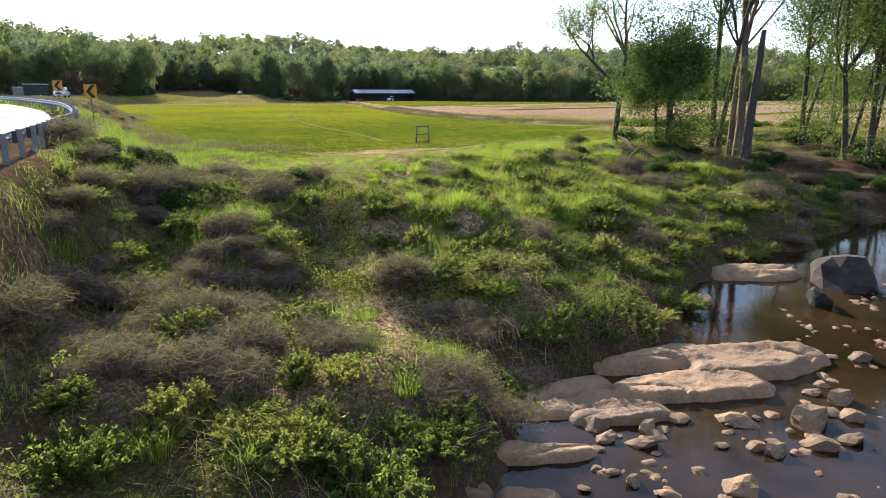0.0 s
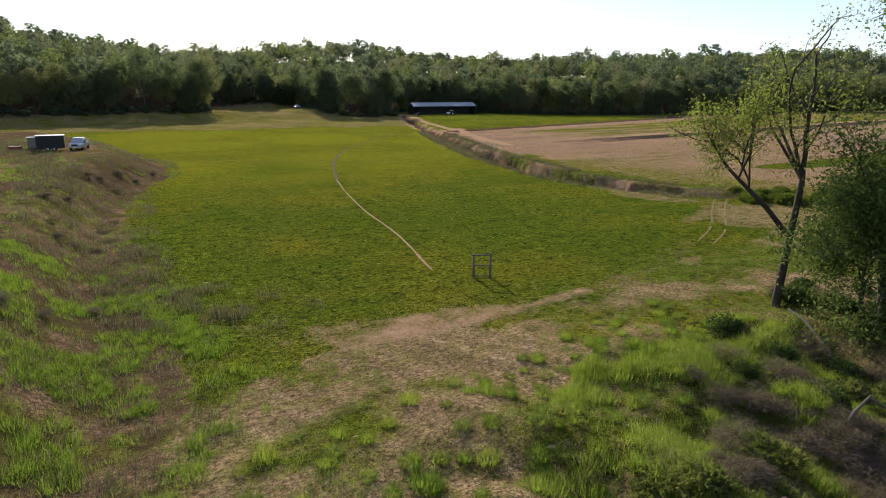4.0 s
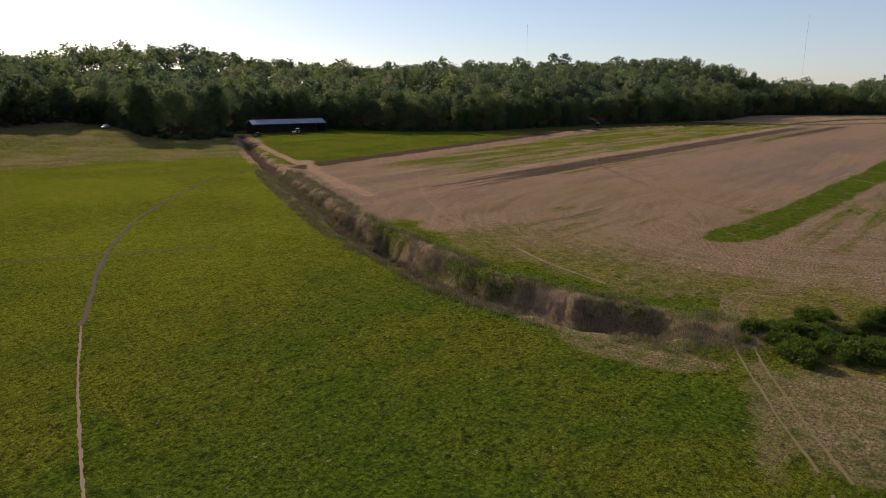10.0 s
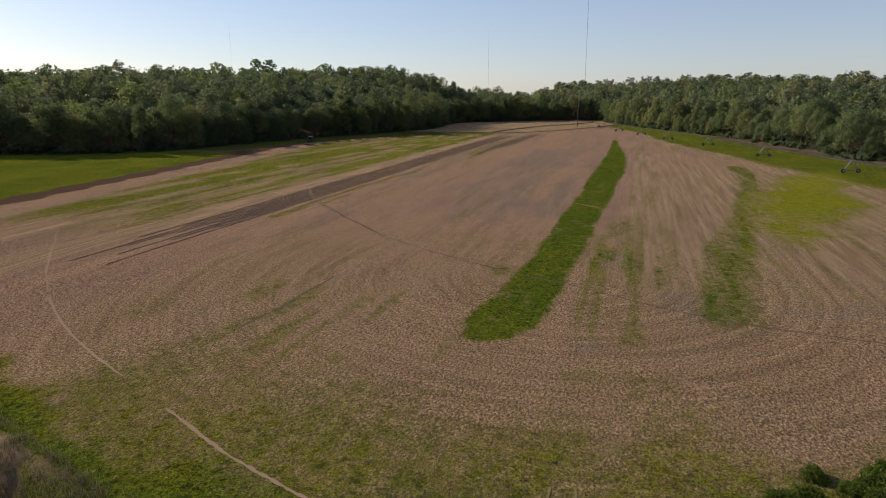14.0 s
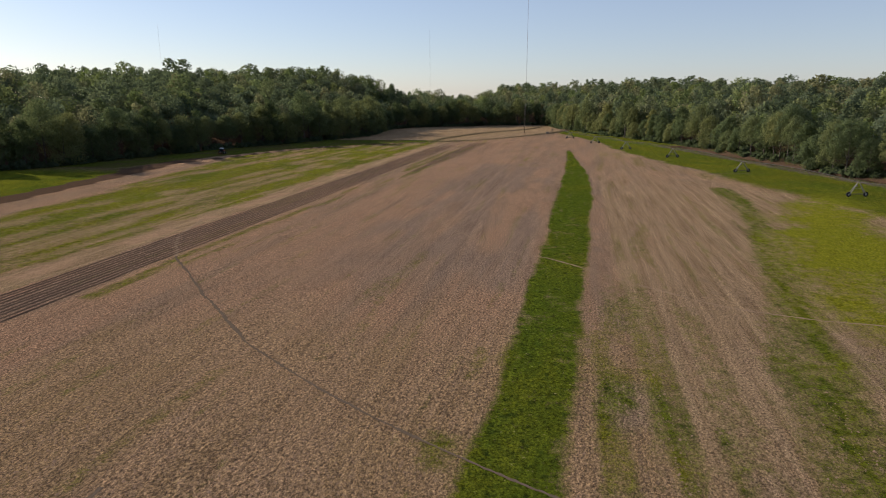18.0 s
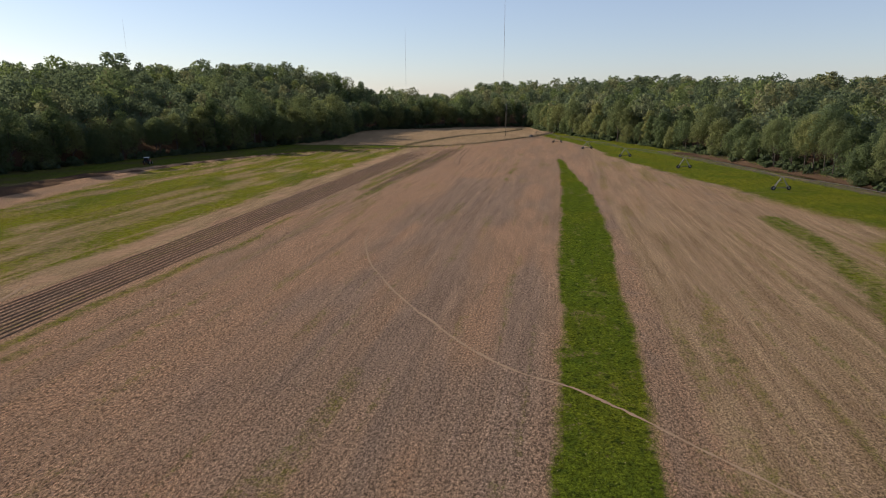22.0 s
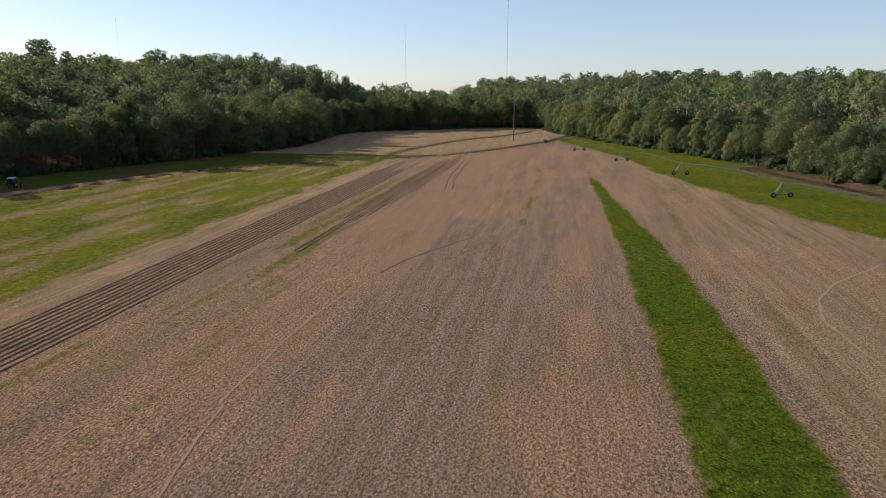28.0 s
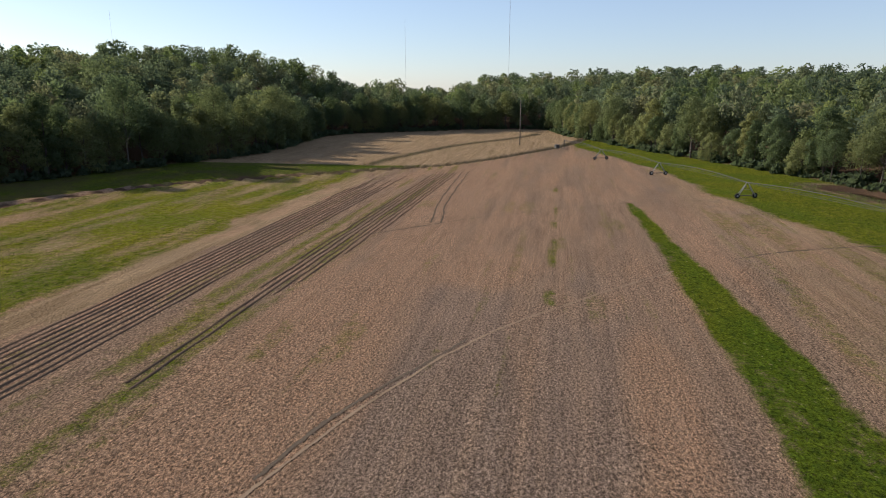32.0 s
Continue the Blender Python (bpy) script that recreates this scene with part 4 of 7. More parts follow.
def leafy_np(seed, n, wide, high, size, long=1.7, corners=4):
    r = np.random.default_rng(seed)
    return leaf_cards(dome_points(r, n, wide, high), size, r, 0.2, long, corners)


def shoots_np(seed, shoots, leaves, wide, high, size):
    """Leafy shoots that reach out of a lumpy dome, each with leaves of falling size."""
    r = np.random.default_rng(seed)
    base = dome_points(r, shoots, wide * 0.8, high * 0.75, 0.55)
    d = base / np.array([wide, wide, high]) * 0.8 + np.array([0, 0, 0.65]) + r.normal(0, 0.35, (shoots, 3))
    d /= np.linalg.norm(d, axis=1, keepdims=True)
    long = r.uniform(0.14, 0.46, (shoots, 1, 1))
    t = np.linspace(0.05, 1.0, leaves)[None, :, None]
    at = base[:, None, :] + d[:, None, :] * long * t - np.array([0, 0, 1.0]) * long * 0.35 * t ** 2 + r.normal(0, 0.022, (shoots, leaves, 3))
    s = size * (1.15 - 0.55 * t) * r.uniform(0.7, 1.3, (shoots, 1, 1)) + 0 * at[..., :1]
    return leaf_cards(at.reshape(-1, 3), s.ravel(), r, 0.25, 1.9, 3)


def core_np(seed, wide, high):
    """A dark lumpy heart of stems and shade inside a bush."""
    r = np.random.default_rng(seed)
    p = [tube_np([(r.uniform(-0.2, 0.2) * wide, r.uniform(-0.2, 0.2) * wide, -0.2), (a := r.uniform(-0.5, 0.5) * wide, b := r.uniform(-0.5, 0.5) * wide, high * 0.5), (a * 1.5, b * 1.5, high * 0.85)], (0.018, 0.012, 0.006), 4) for _ in range(14)]
    return join_np(*p)


BUSHES = []
for s, n, w, h, size in ((31, 4200, 1.0, 0.85, 0.062), (32, 4600, 1.2, 0.75, 0.058), (33, 3600, 0.8, 0.95, 0.064), (34, 4200, 1.1, 0.65, 0.056), (35, 3200, 0.9, 0.75, 0.075)):
    BUSHES.append((mesh_np("foliage", *shoots_np(s, n // 22, 26, w, h, size * 0.95), (M_BUSH,)), mesh_np("branchwork", *core_np(s, w, h), (M_BRAMBLE,))))
SHADED_SHRUBS = [(mesh_np("foliage", *leafy_np(s, 2600, 1.3, 1.5, 0.13, 1.7, 3), (M_BUSH_SHADED,)), mesh_np("branchwork", *core_np(s, 1.3, 1.5), (M_BARK,))) for s in (41, 42, 43)]
BRAMBLES = [(mesh_np("tangle", *bramble_np(s, 2400, w, h), (M_BRAMBLE,)), mesh_np("foliage", *shoots_np(s + 9, 22, 14, w, h, 0.07), (M_BUSH,))) for s, w, h in ((51, 1.1, 0.7), (52, 1.4, 0.8), (53, 0.9, 0.75))]
TUFTS = [mesh_np("grass_tuft", *tuft_np(s, 300, w, t), (mat,)) for s, w, t, mat in ((61, 0.30, 0.55, M_LUSH), (62, 0.42, 0.62, M_LUSH), (63, 0.36, 0.5, M_BLADE))]


def plant(meshes, names, title, label, cat, group, x, y, grow, tall=1.0, sink=0.08):
    z = float(ground_at(x, y)) - sink
    m = pose(x, y, z, rng.uniform(-6, 6), rng.uniform(-6, 6), rng.uniform(0, 360)) @ Matrix.Diagonal((grow, grow, grow * tall, 1))
    if len(meshes) == 1:
        ob = new(title, meshes[0])
    else:
        ob = new(title)
        for me, nm in zip(meshes, names):
            part_me(nm, me, ob)
    ob.matrix_basis = m
    return tagged(ob, label, cat, group)


def bank_d(x, y):
    return y - np.interp(x, STREAM_N[:, 0], STREAM_N[:, 1])


# spots on the bank, walked through a jittered grid so that the cover is uneven but complete
def spots_on_bank(step, x0, x1, y0, y1):
    xs, ys = np.meshgrid(np.arange(x0, x1, step), np.arange(y0, y1, step), indexing="ij")
    xs, ys = xs.ravel() + rng.uniform(-0.5, 0.5, xs.size) * step, ys.ravel() + rng.uniform(-0.5, 0.5, ys.size) * step
    d, e = bank_d(xs, ys), xs - rail_x(ys)
    keep = (d > 0.4) & (e > 0.9)
    o = rng.permutation(int(keep.sum()))
    return xs[keep][o], ys[keep][o], d[keep][o], e[keep][o]


GRASS_WAY = spline([(9, 12), (12, 19), (16, 27), (22, 36), (30, 44)], 1.5)
n_bush = n_bramble = n_tuft = 0
xs, ys, ds, es = spots_on_bank(1.12, -2, 44, 4, 40)
way, _ = line_dist(xs, ys, GRASS_WAY)
for x, y, d, e, q in zip(xs, ys, ds, es, way):
    east = x > 16
    fade = 26 + 0.12 * x
    if y > fade + 8 or d > 27 or (e < 1.4 and y < 14):
        continue
    brown = 0.55 * noise2(x, y, 4.2) + 0.45 * noise2(x, y, 1.6) + 0.08 * (e < 7) - 0.10 * east
    thin = y > fade - 4 + 3 * noise2(x, y, 3.0)
    if q < 0.9 + 0.6 * noise2(x, y, 1.5):
        if n_tuft < 290 and rng.random() < 0.35:
            plant([TUFTS[int(rng.integers(0, 3))]], (), "grass_tuft", "clump of bright green grass on the bank", "grass", "grass clumps on the bank", x, y, rng.uniform(0.5, 0.9))
            n_tuft += 1
    elif brown > 0.60 and n_bramble < 150 and math.hypot(x, y) > 9 and not thin:
        plant(BRAMBLES[int(rng.integers(0, 3))], ("tangle", "foliage"), "bramble", "heap of dry brown bramble canes with few leaves", "bramble", "brambles on the bank", x, y, rng.uniform(0.6, 1.2), rng.uniform(0.6, 1.1))
        n_bramble += 1
    elif not thin and n_bush < 299 and rng.random() < 0.95:
        plant(BUSHES[int(rng.integers(0, 5))], ("foliage", "branchwork"), "bush", "low green leafy bush with sunlit tips", "bush", "bushes on the bank", x, y, rng.uniform(0.6, 1.3), rng.uniform(0.6, 1.1))
        n_bush += 1
    elif n_tuft < 296 and rng.random() < 0.75:
        plant([TUFTS[int(rng.integers(0, 3))]], (), "grass_tuft", "clump of bright green grass on the bank", "grass", "grass clumps on the bank", x, y, rng.uniform(0.6, 1.1))
        n_tuft += 1

# grass that covers the ground between them, out to the edge of the field
def grass_cover(title, label, count, x0, x1, y0, y1, keep, tall, wide, blades, mat, seed, plain=False, clump=0.0):
    """Blades of grass over a stretch of ground; clump: the radius of tussocks whose blades lean outwards."""
    r = np.random.default_rng(seed)
    x, y = r.uniform(x0, x1, count), r.uniform(y0, y1, count)
    ok = keep(x, y, r)
    x, y = np.repeat(x[ok], blades), np.repeat(y[ok], blades)
    n = len(x)
    ox, oy = r.normal(0, wide, n), r.normal(0, wide, n)
    x, y = x + ox, y + oy
    a, t = r.uniform(0, 6.28, n), tall * r.uniform(0.5, 1.3, n)
    if clump:
        each = np.repeat(r.uniform(0.55, 1.35, int(ok.sum())), blades)
        a, t = np.arctan2(oy, ox) + r.normal(0, 0.6, n), t * each * np.clip(1.15 - np.hypot(ox, oy) / clump * 0.35, 0.35, 1.1)
    lean = np.stack([np.cos(a), np.sin(a), np.zeros(n)], -1) * (t * r.uniform(0.2, 0.9, n))[:, None]
    roots = np.stack([x, y, ground_at(x, y) - 0.02], -1)
    v, f = blades_np(roots, lean, t, tall * r.uniform(0.022, 0.045, n), r)
    if plain:
        v = v.reshape(-1, 6, 3)[:, (0, 1, 4)]
        v[:, 1] += (v[:, 1] - v[:, 0]) * (0.8 if clump else 2.0)
        v, f = v.reshape(-1, 3), np.arange(3 * n).reshape(n, 3)
    return tagged(new(title, mesh_np(title, v, f, (mat,))), label, "grass", "", "stuff")


def on_bank(x, y, r):
    return (bank_d(x, y) > 0.3) & (x - rail_x(y) > 0.6) & (noise2(x, y, 1.7) > 0.3)


def by_field(x, y, r):
    d = bank_d(x, y)
    return (d > 12) & (d < 34) & (x - rail_x(y) > 2) & (noise2(x, y, 2.6) + r.uniform(-0.15, 0.15, len(x)) > 0.54)


def dry_by_field(x, y, r):
    d = bank_d(x, y)
    return (d > 3) & (d < 36) & (x - rail_x(y) > 1) & (noise2(x, y, 2.6) + r.uniform(-0.15, 0.15, len(x)) < 0.5)


def on_verge(x, y, r):
    e = x - rail_x(y)
    return (e > 0.5) & (e < 15) & (noise2(x, y, 2.2) > 0.42)


grass_cover("bank_grass", "tangled green grass and weeds on the stream bank", 5000, -2, 50, 4, 34, on_bank, 0.34, 0.13, 9, M_BLADE, 81)
grass_cover("rough_grass", "rough green grass along the edge of the field", 9000, 4, 75, 18, 50, by_field, 0.20, 0.13, 34, M_BLADE, 82, True, 0.3)
grass_cover("dry_grass", "dead straw-coloured grass on the bank", 8000, -2, 70, 6, 50, dry_by_field, 0.18, 0.13, 10, M_DRYBLADE, 83)
grass_cover("verge_grass", "unmown grass on the road bank", 6000, 0, 42, 34, 170, on_verge, 0.26, 0.15, 20, M_LUSH, 84, True, 0.3)


def on_slope(x, y, r):
    e = x - np.interp(y, SHOULDER[:, 0], SHOULDER[:, 1])
    return (e > -1) & (e < 11) & (noise2(x, y, 2.6) > 0.40)


grass_cover("slope_dry_grass", "dead brown grass and brush on the road bank", 16000, 4, 44, 30, 165, on_slope, 0.5, 0.25, 10, M_BRAMBLE, 89)
grass_cover("slope_grass", "rank green grass on the road bank", 9000, 4, 44, 30, 165, lambda x, y, r: on_slope(x + 40, y, r) | on_slope(x, y + 300, r) | (on_slope(x, y, r) & (noise2(x, y, 4.0) > 0.5)), 0.30, 0.16, 26, M_LUSH, 90, True, 0.32)
for k in range(25):
    y = rng.uniform(38, 128)
    x = float(np.interp(y, SHOULDER[:, 0], SHOULDER[:, 1])) + rng.uniform(1.0, 7.0)
    plant(BRAMBLES[k % 3], ("tangle", "foliage"), "bramble", "dry brown brush on the road bank", "bramble", "brush on the road bank", x, y, rng.uniform(0.6, 1.2), rng.uniform(0.4, 0.7))
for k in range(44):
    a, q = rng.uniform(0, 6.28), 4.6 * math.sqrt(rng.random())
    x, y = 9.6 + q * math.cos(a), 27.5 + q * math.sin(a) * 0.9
    plant(SHADED_SHRUBS[k % 3], ("foliage", "branchwork"), "shrub", "dark dense shrub on the road bank", "shrub", "shrubs on the road bank", x, y, rng.uniform(0.45, 0.8), rng.uniform(0.6, 0.9))
for k in range(16):
    a, q = rng.uniform(0, 6.28), 5.0 * math.sqrt(rng.random())
    plant(BRAMBLES[k % 3], ("tangle", "foliage"), "bramble", "dry brown brush on the road bank", "bramble", "brush on the road bank", 9.6 + q * math.cos(a), 27.5 + q * math.sin(a), rng.uniform(0.9, 1.4), rng.uniform(0.8, 1.2))


def lush_spots(x, y, r):
    q, _ = line_dist(x, y, GRASS_WAY)
    return (x - rail_x(y) > 0.8) & (bank_d(x, y) > 6) & (noise2(x, y, 1.9) > 0.50) & (q > 1.6 + 1.8 * sstep(18, 26, y) + 1.5 * noise2(x, y, 2.5))


grass_cover("lush_grass", "tall lush clumps of grass between bank and field", 5200, 13, 46, 14, 35, lush_spots, 0.44, 0.20, 90, M_LUSH, 95, True, 0.4)
grass_cover("bank_lush_grass", "tall lush clumps of grass on the road bank", 4200, 2, 22, 18, 66, lush_spots, 0.36, 0.19, 70, M_LUSH, 96, True, 0.4)


def canes(title, label, count, x0, x1, y0, y1, keep, long, seed):
    """Thin dead stems that arch over the ground cover."""
    r = np.random.default_rng(seed)
    x, y = r.uniform(x0, x1, count), r.uniform(y0, y1, count)
    ok = keep(x, y, r)
    x, y = x[ok], y[ok]
    n = len(x)
    a, l = r.uniform(0, 6.28, n), long * r.uniform(0.4, 1.3, n)
    d, rise = np.stack([np.cos(a), np.sin(a)], -1), r.uniform(0.1, 0.5, n) * l
    base = r.uniform(0.1, 0.45, n)
    w = np.stack([-d[:, 1], d[:, 0], r.normal(0, 0.6, n)], -1) * r.uniform(0.0015, 0.0035, (n, 1))
    pts = []
    for s in (0.0, 0.35, 0.7, 1.0):
        p = np.stack([x, y], -1) + d * (l * (s - 0.5))[:, None] + np.stack([-d[:, 1], d[:, 0]], -1) * (l * 0.15 * np.sin(s * 4 + a))[:, None]
        c = np.column_stack([p, ground_at(p[:, 0], p[:, 1]) + base + rise * math.sin(s * math.pi)])
        pts += [c - w, c + w]
    v = np.stack(pts, 1).reshape(-1, 3)
    b = np.arange(n)[:, None] * 8
    f = np.concatenate([b + np.array([[k, k + 1, k + 3, k + 2]]) for k in (0, 2, 4)])
    return tagged(new(title, mesh_np(title, v, f, (M_DRYBLADE,))), label, "dead stems", "", "stuff")


canes("dead_stems", "thin dead stems tangled over the stream bank", 24000, -2, 46, 4, 33, lambda x, y, r: (bank_d(x, y) > 0.3) & (x - rail_x(y) > 0.6) & (noise2(x, y, 1.9) > 0.5), 0.75, 97)

FOOT = spline([(15.0, 157), (15.9, 132), (17.7, 113), (18.7, 102), (18.0, 86), (18.4, 71), (19, 62), (20.8, 57), (24, 52)], 2.0)


def slope_foot(x, y, r):
    q, _ = line_dist(x, y, FOOT)
    return (q < 4.2) & (noise2(x, y, 1.8) + r.uniform(-0.12, 0.12, len(x)) > 0.46 + 0.08 * q)


grass_cover("dead_weeds", "tall dead purplish-brown weeds at the foot of the road bank", 22000, 8, 32, 46, 160, slope_foot, 0.6, 0.3, 9, M_BRAMBLE, 99)

# ---- trees of the stream ----
M_PALEBARK = bark_material("pale_bark", (0.21, 0.155, 0.115), (0.10, 0.075, 0.055))
def branching(seed, start, heading, length, radius, depth, spread, lift, shrink=0.72, forks=3, leader=0.85):
    """Tubes of a branching tree, and the places of its twigs."""
    r = np.random.default_rng(seed)
    tubes, tips = [], []

    def grow(p, d, l, rad, level):
        n = 5
        path = [p]
        for k in range(n):
            d = d + r.normal(0, 0.035 if level == 0 else 0.10 + 0.05 * level, 3) + np.array([0, 0, lift])
            d /= np.linalg.norm(d)
            path.append(path[-1] + d * l / n)
        path = np.array(path)
        end = rad * (0.62 if level < depth else 0.25)
        tubes.append(tube_np(path, np.linspace(rad, end, n + 1), 8 if level == 0 else (6 if level == 1 else 4)))
        if level >= depth - 1:
            tips.extend(path[2:])
        if level < depth:
            k0 = 1 if level > 0 else 4
            for c in range(forks + (1 if level == 0 else 0)):
                at = path[min(n, k0 + int(r.integers(0, n - k0 + 1)))]
                s = r.normal(size=3)
                s -= d * s.dot(d)
                s /= np.linalg.norm(s)
                nd = d * (1 - spread) + s * spread + np.array([0, 0, 0.08])
                grow(at, nd / np.linalg.norm(nd), l * shrink * r.uniform(0.7, 1.1), end * r.uniform(0.5, 0.75), level + 1)
            if leader:
                grow(path[-1], d, l * leader * shrink, end, level + 1)

    h = np.array(heading, dtype=float)
    grow(np.array(start, dtype=float), h / np.linalg.norm(h), length, radius, 0)
    return join_np(*tubes), np.array(tips)


def stream_tree(label, x, y, seeds, n_leaves, size, mat, loose, skirt=0, bark=None):
    """A tree from one or more stems; skirt: leaves of the young growth round its foot."""
    tree = tagged(new("tree"), label, "tree", "trees by the stream")
    tree.location = (x, y, float(ground_at(x, y)) - 0.15)
    r = np.random.default_rng(seeds[0][0] + 500)
    stems, tips = [], []
    for args in seeds:
        t, q = branching(*args)
        stems.append(t), tips.append(q)
    part_me("trunk", mesh_np("trunk", *join_np(*stems), (bark or M_BARK,), True), tree)
    tips = np.concatenate(tips)
    at = tips[r.integers(0, len(tips), n_leaves)] + r.normal(0, loose, (n_leaves, 3))
    if skirt:
        k = np.stack([r.normal(0, 1.5, skirt), r.normal(0, 1.5, skirt), r.uniform(0.2, 8.0, skirt)], -1)
        lump = noise2(k[:, 0] * 1.0 + x, k[:, 2] + k[:, 1] * 0.7, 1.3)
        at = np.concatenate([at, k[lump > 0.45]])
    part_me("crown", mesh_np("crown", *leaf_cards(at, size, r, 0.15, 1.6, 3), (mat,)), tree)
    return tree


stream_tree("spreading tree with crooked dark limbs and sparse spring leaves", 49.4, 34.1,
            [(101, (0, 0, 0), (0.02, 0.0, 1), 7.6, 0.27, 4, 0.5, 0.06, 0.66, 2, 0.85), (102, (0.08, 0, 4.6), (-0.55, 0.36, 0.75), 4.2, 0.17, 4, 0.55, 0.0, 0.72, 3, 0.85)], 8000, 0.12, M_SPRING, 0.30)
stream_tree("leafy tree with several trunks and dense low foliage", 48.4, 28.3,
            [(111, (0, 0, 0), (0.03, 0, 1), 5.2, 0.30, 3, 0.55, 0.04, 0.60, 3, 1.0), (112, (0.5, 0.2, 0), (0.10, 0.06, 1), 5.6, 0.24, 3, 0.5, 0.05, 0.60, 3, 1.0), (113, (-0.4, 0.6, 0), (-0.16, 0.05, 1), 3.6, 0.14, 3, 0.6, 0.02, 0.7, 3, 0.8)], 26000, 0.15, M_LEAF, 0.55, 30000)
stream_tree("tall slender tree with a high crown", 53.3, 27.0,
            [(121, (0, 0, 0), (0.04, 0.02, 1), 11.0, 0.28, 3, 0.4, 0.05, 0.66, 3, 0.9), (122, (0.5, -0.3, 0), (0.10, -0.05, 1), 11.0, 0.24, 3, 0.4, 0.05, 0.66, 3, 0.9)], 20000, 0.125, M_LEAF, 0.5, 7000)
stream_tree("big leaning tree with pale peeling bark", 55.6, 25.8,
            [(131, (0, 0, 0), (0.06, -0.05, 1), 15.0, 0.40, 3, 0.4, 0.03, 0.62, 3, 0.9), (132, (0.4, 0.9, 0), (0.08, 0.0, 1), 12.0, 0.30, 3, 0.4, 0.05, 0.62, 3, 0.9)], 16000, 0.125, M_LEAF, 0.6, 1500, M_PALEBARK)
for k, (x, y, n) in enumerate(((59.7, 18.6, 5200), (61.2, 17.4, 3200), (66, 24.5, 6500), (64, 14.0, 5200), (72, 19.0, 5200), (78, 26, 4200), (70, 10, 4200))):
    stream_tree("tall leafy tree on the stream bank", x, y,
                [(141 + 3 * k, (0, 0, 0), (0.05 * (k % 3 - 1), 0.04, 1), 9.0 + k % 3, 0.27, 3, 0.45, 0.05, 0.68, 3, 0.9), (142 + 3 * k, (0.6, 0.2, 0), (0.12, -0.06, 1), 8.0, 0.18, 3, 0.5, 0.04, 0.68, 3, 0.9)], int(n * 4), 0.15, M_LEAF, 0.55, 6000 if k != 1 else 0)

# a dead broken trunk among them
snag_path = np.array([(0, 0, -0.2), (0.05, 0.02, 2.5), (0.25, 0.0, 5.5), (0.42, -0.05, 8.2), (0.5, -0.1, 10.3)])
snag = tagged(new("dead_tree", mesh_np("dead_tree", *tube_np(snag_path, (0.42, 0.34, 0.30, 0.26, 0.17), 9), (M_BARK,), True)), "dead bare tree trunk broken off at the top", "tree")
snag.location = (51.2, 23.0, float(ground_at(51.2, 23.0)))

# shrubs below the trees, their leaf colour darkened for the shade there
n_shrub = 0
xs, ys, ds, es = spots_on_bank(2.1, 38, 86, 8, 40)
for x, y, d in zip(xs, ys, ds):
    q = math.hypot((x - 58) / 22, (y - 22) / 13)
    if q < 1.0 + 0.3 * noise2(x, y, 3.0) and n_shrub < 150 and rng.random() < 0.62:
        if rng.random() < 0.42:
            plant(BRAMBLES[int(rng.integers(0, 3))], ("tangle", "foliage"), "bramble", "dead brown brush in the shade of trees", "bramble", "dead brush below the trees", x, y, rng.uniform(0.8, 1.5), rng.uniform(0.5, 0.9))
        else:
            plant(SHADED_SHRUBS[int(rng.integers(0, 3))], ("foliage", "branchwork"), "shrub", "leafy shrub below trees, its leaves darkened for the shade", "shrub", "shrubs below the trees", x, y, rng.uniform(0.5, 1.1), rng.uniform(0.45, 0.9))
        n_shrub += 1


# ---- the stream ----
def water_material():
    m = Nodes("stream_water")
    n = m.noise(0.35, 3, (1, 1.6, 1))
    m.bump(n, 0.12, 0.02)
    m.put(m.bsdf.inputs["IOR"], 1.33)
    return m.done(m.mix(m.ramp(m.noise(2.5, 3), 0.35, 0.65), (0.011, 0.0065, 0.003), (0.028, 0.017, 0.0075)), 0.04, 0.0, 0.32)


def rock_material():
    m = Nodes("stream_rock")
    big, fine = m.noise(0.9, 4, own=True), m.noise(0.08, 4, own=True)
    c = m.mix(m.ramp(big, 0.35, 0.65), (0.225, 0.138, 0.070), (0.105, 0.066, 0.036))
    c = m.mix(m.ramp(fine, 0.35, 0.65, 0, 0.6), c, (0.275, 0.178, 0.098))
    c = m.mix(m.ramp(m.random(), 0.45, 1.0, 0, 0.75), c, (0.080, 0.055, 0.034))
    m.bump(m.math("ADD", fine, big), 0.7, 0.05)
    return m.done(c, 0.8, 0.0, 0.3)


M_ROCK = rock_material()
wx = bands((-80, 110, 2.0))
wy = np.interp(wx, STREAM_N[:, 0], STREAM_N[:, 1])
wv = np.concatenate([np.stack([wx, wy + 2.5, np.full(len(wx), WATER_Z)], -1), np.stack([wx, wy - 16, np.full(len(wx), WATER_Z)], -1)])
wi = np.arange(len(wx) - 1)
water = new("water", mesh_np("water", wv, np.stack([wi + len(wx), wi + len(wx) + 1, wi + 1, wi], -1), (water_material(),)))
tagged(water, "shallow brown stream with still pools", "water", "", "structure")
M_WATER = water.data.materials[0]


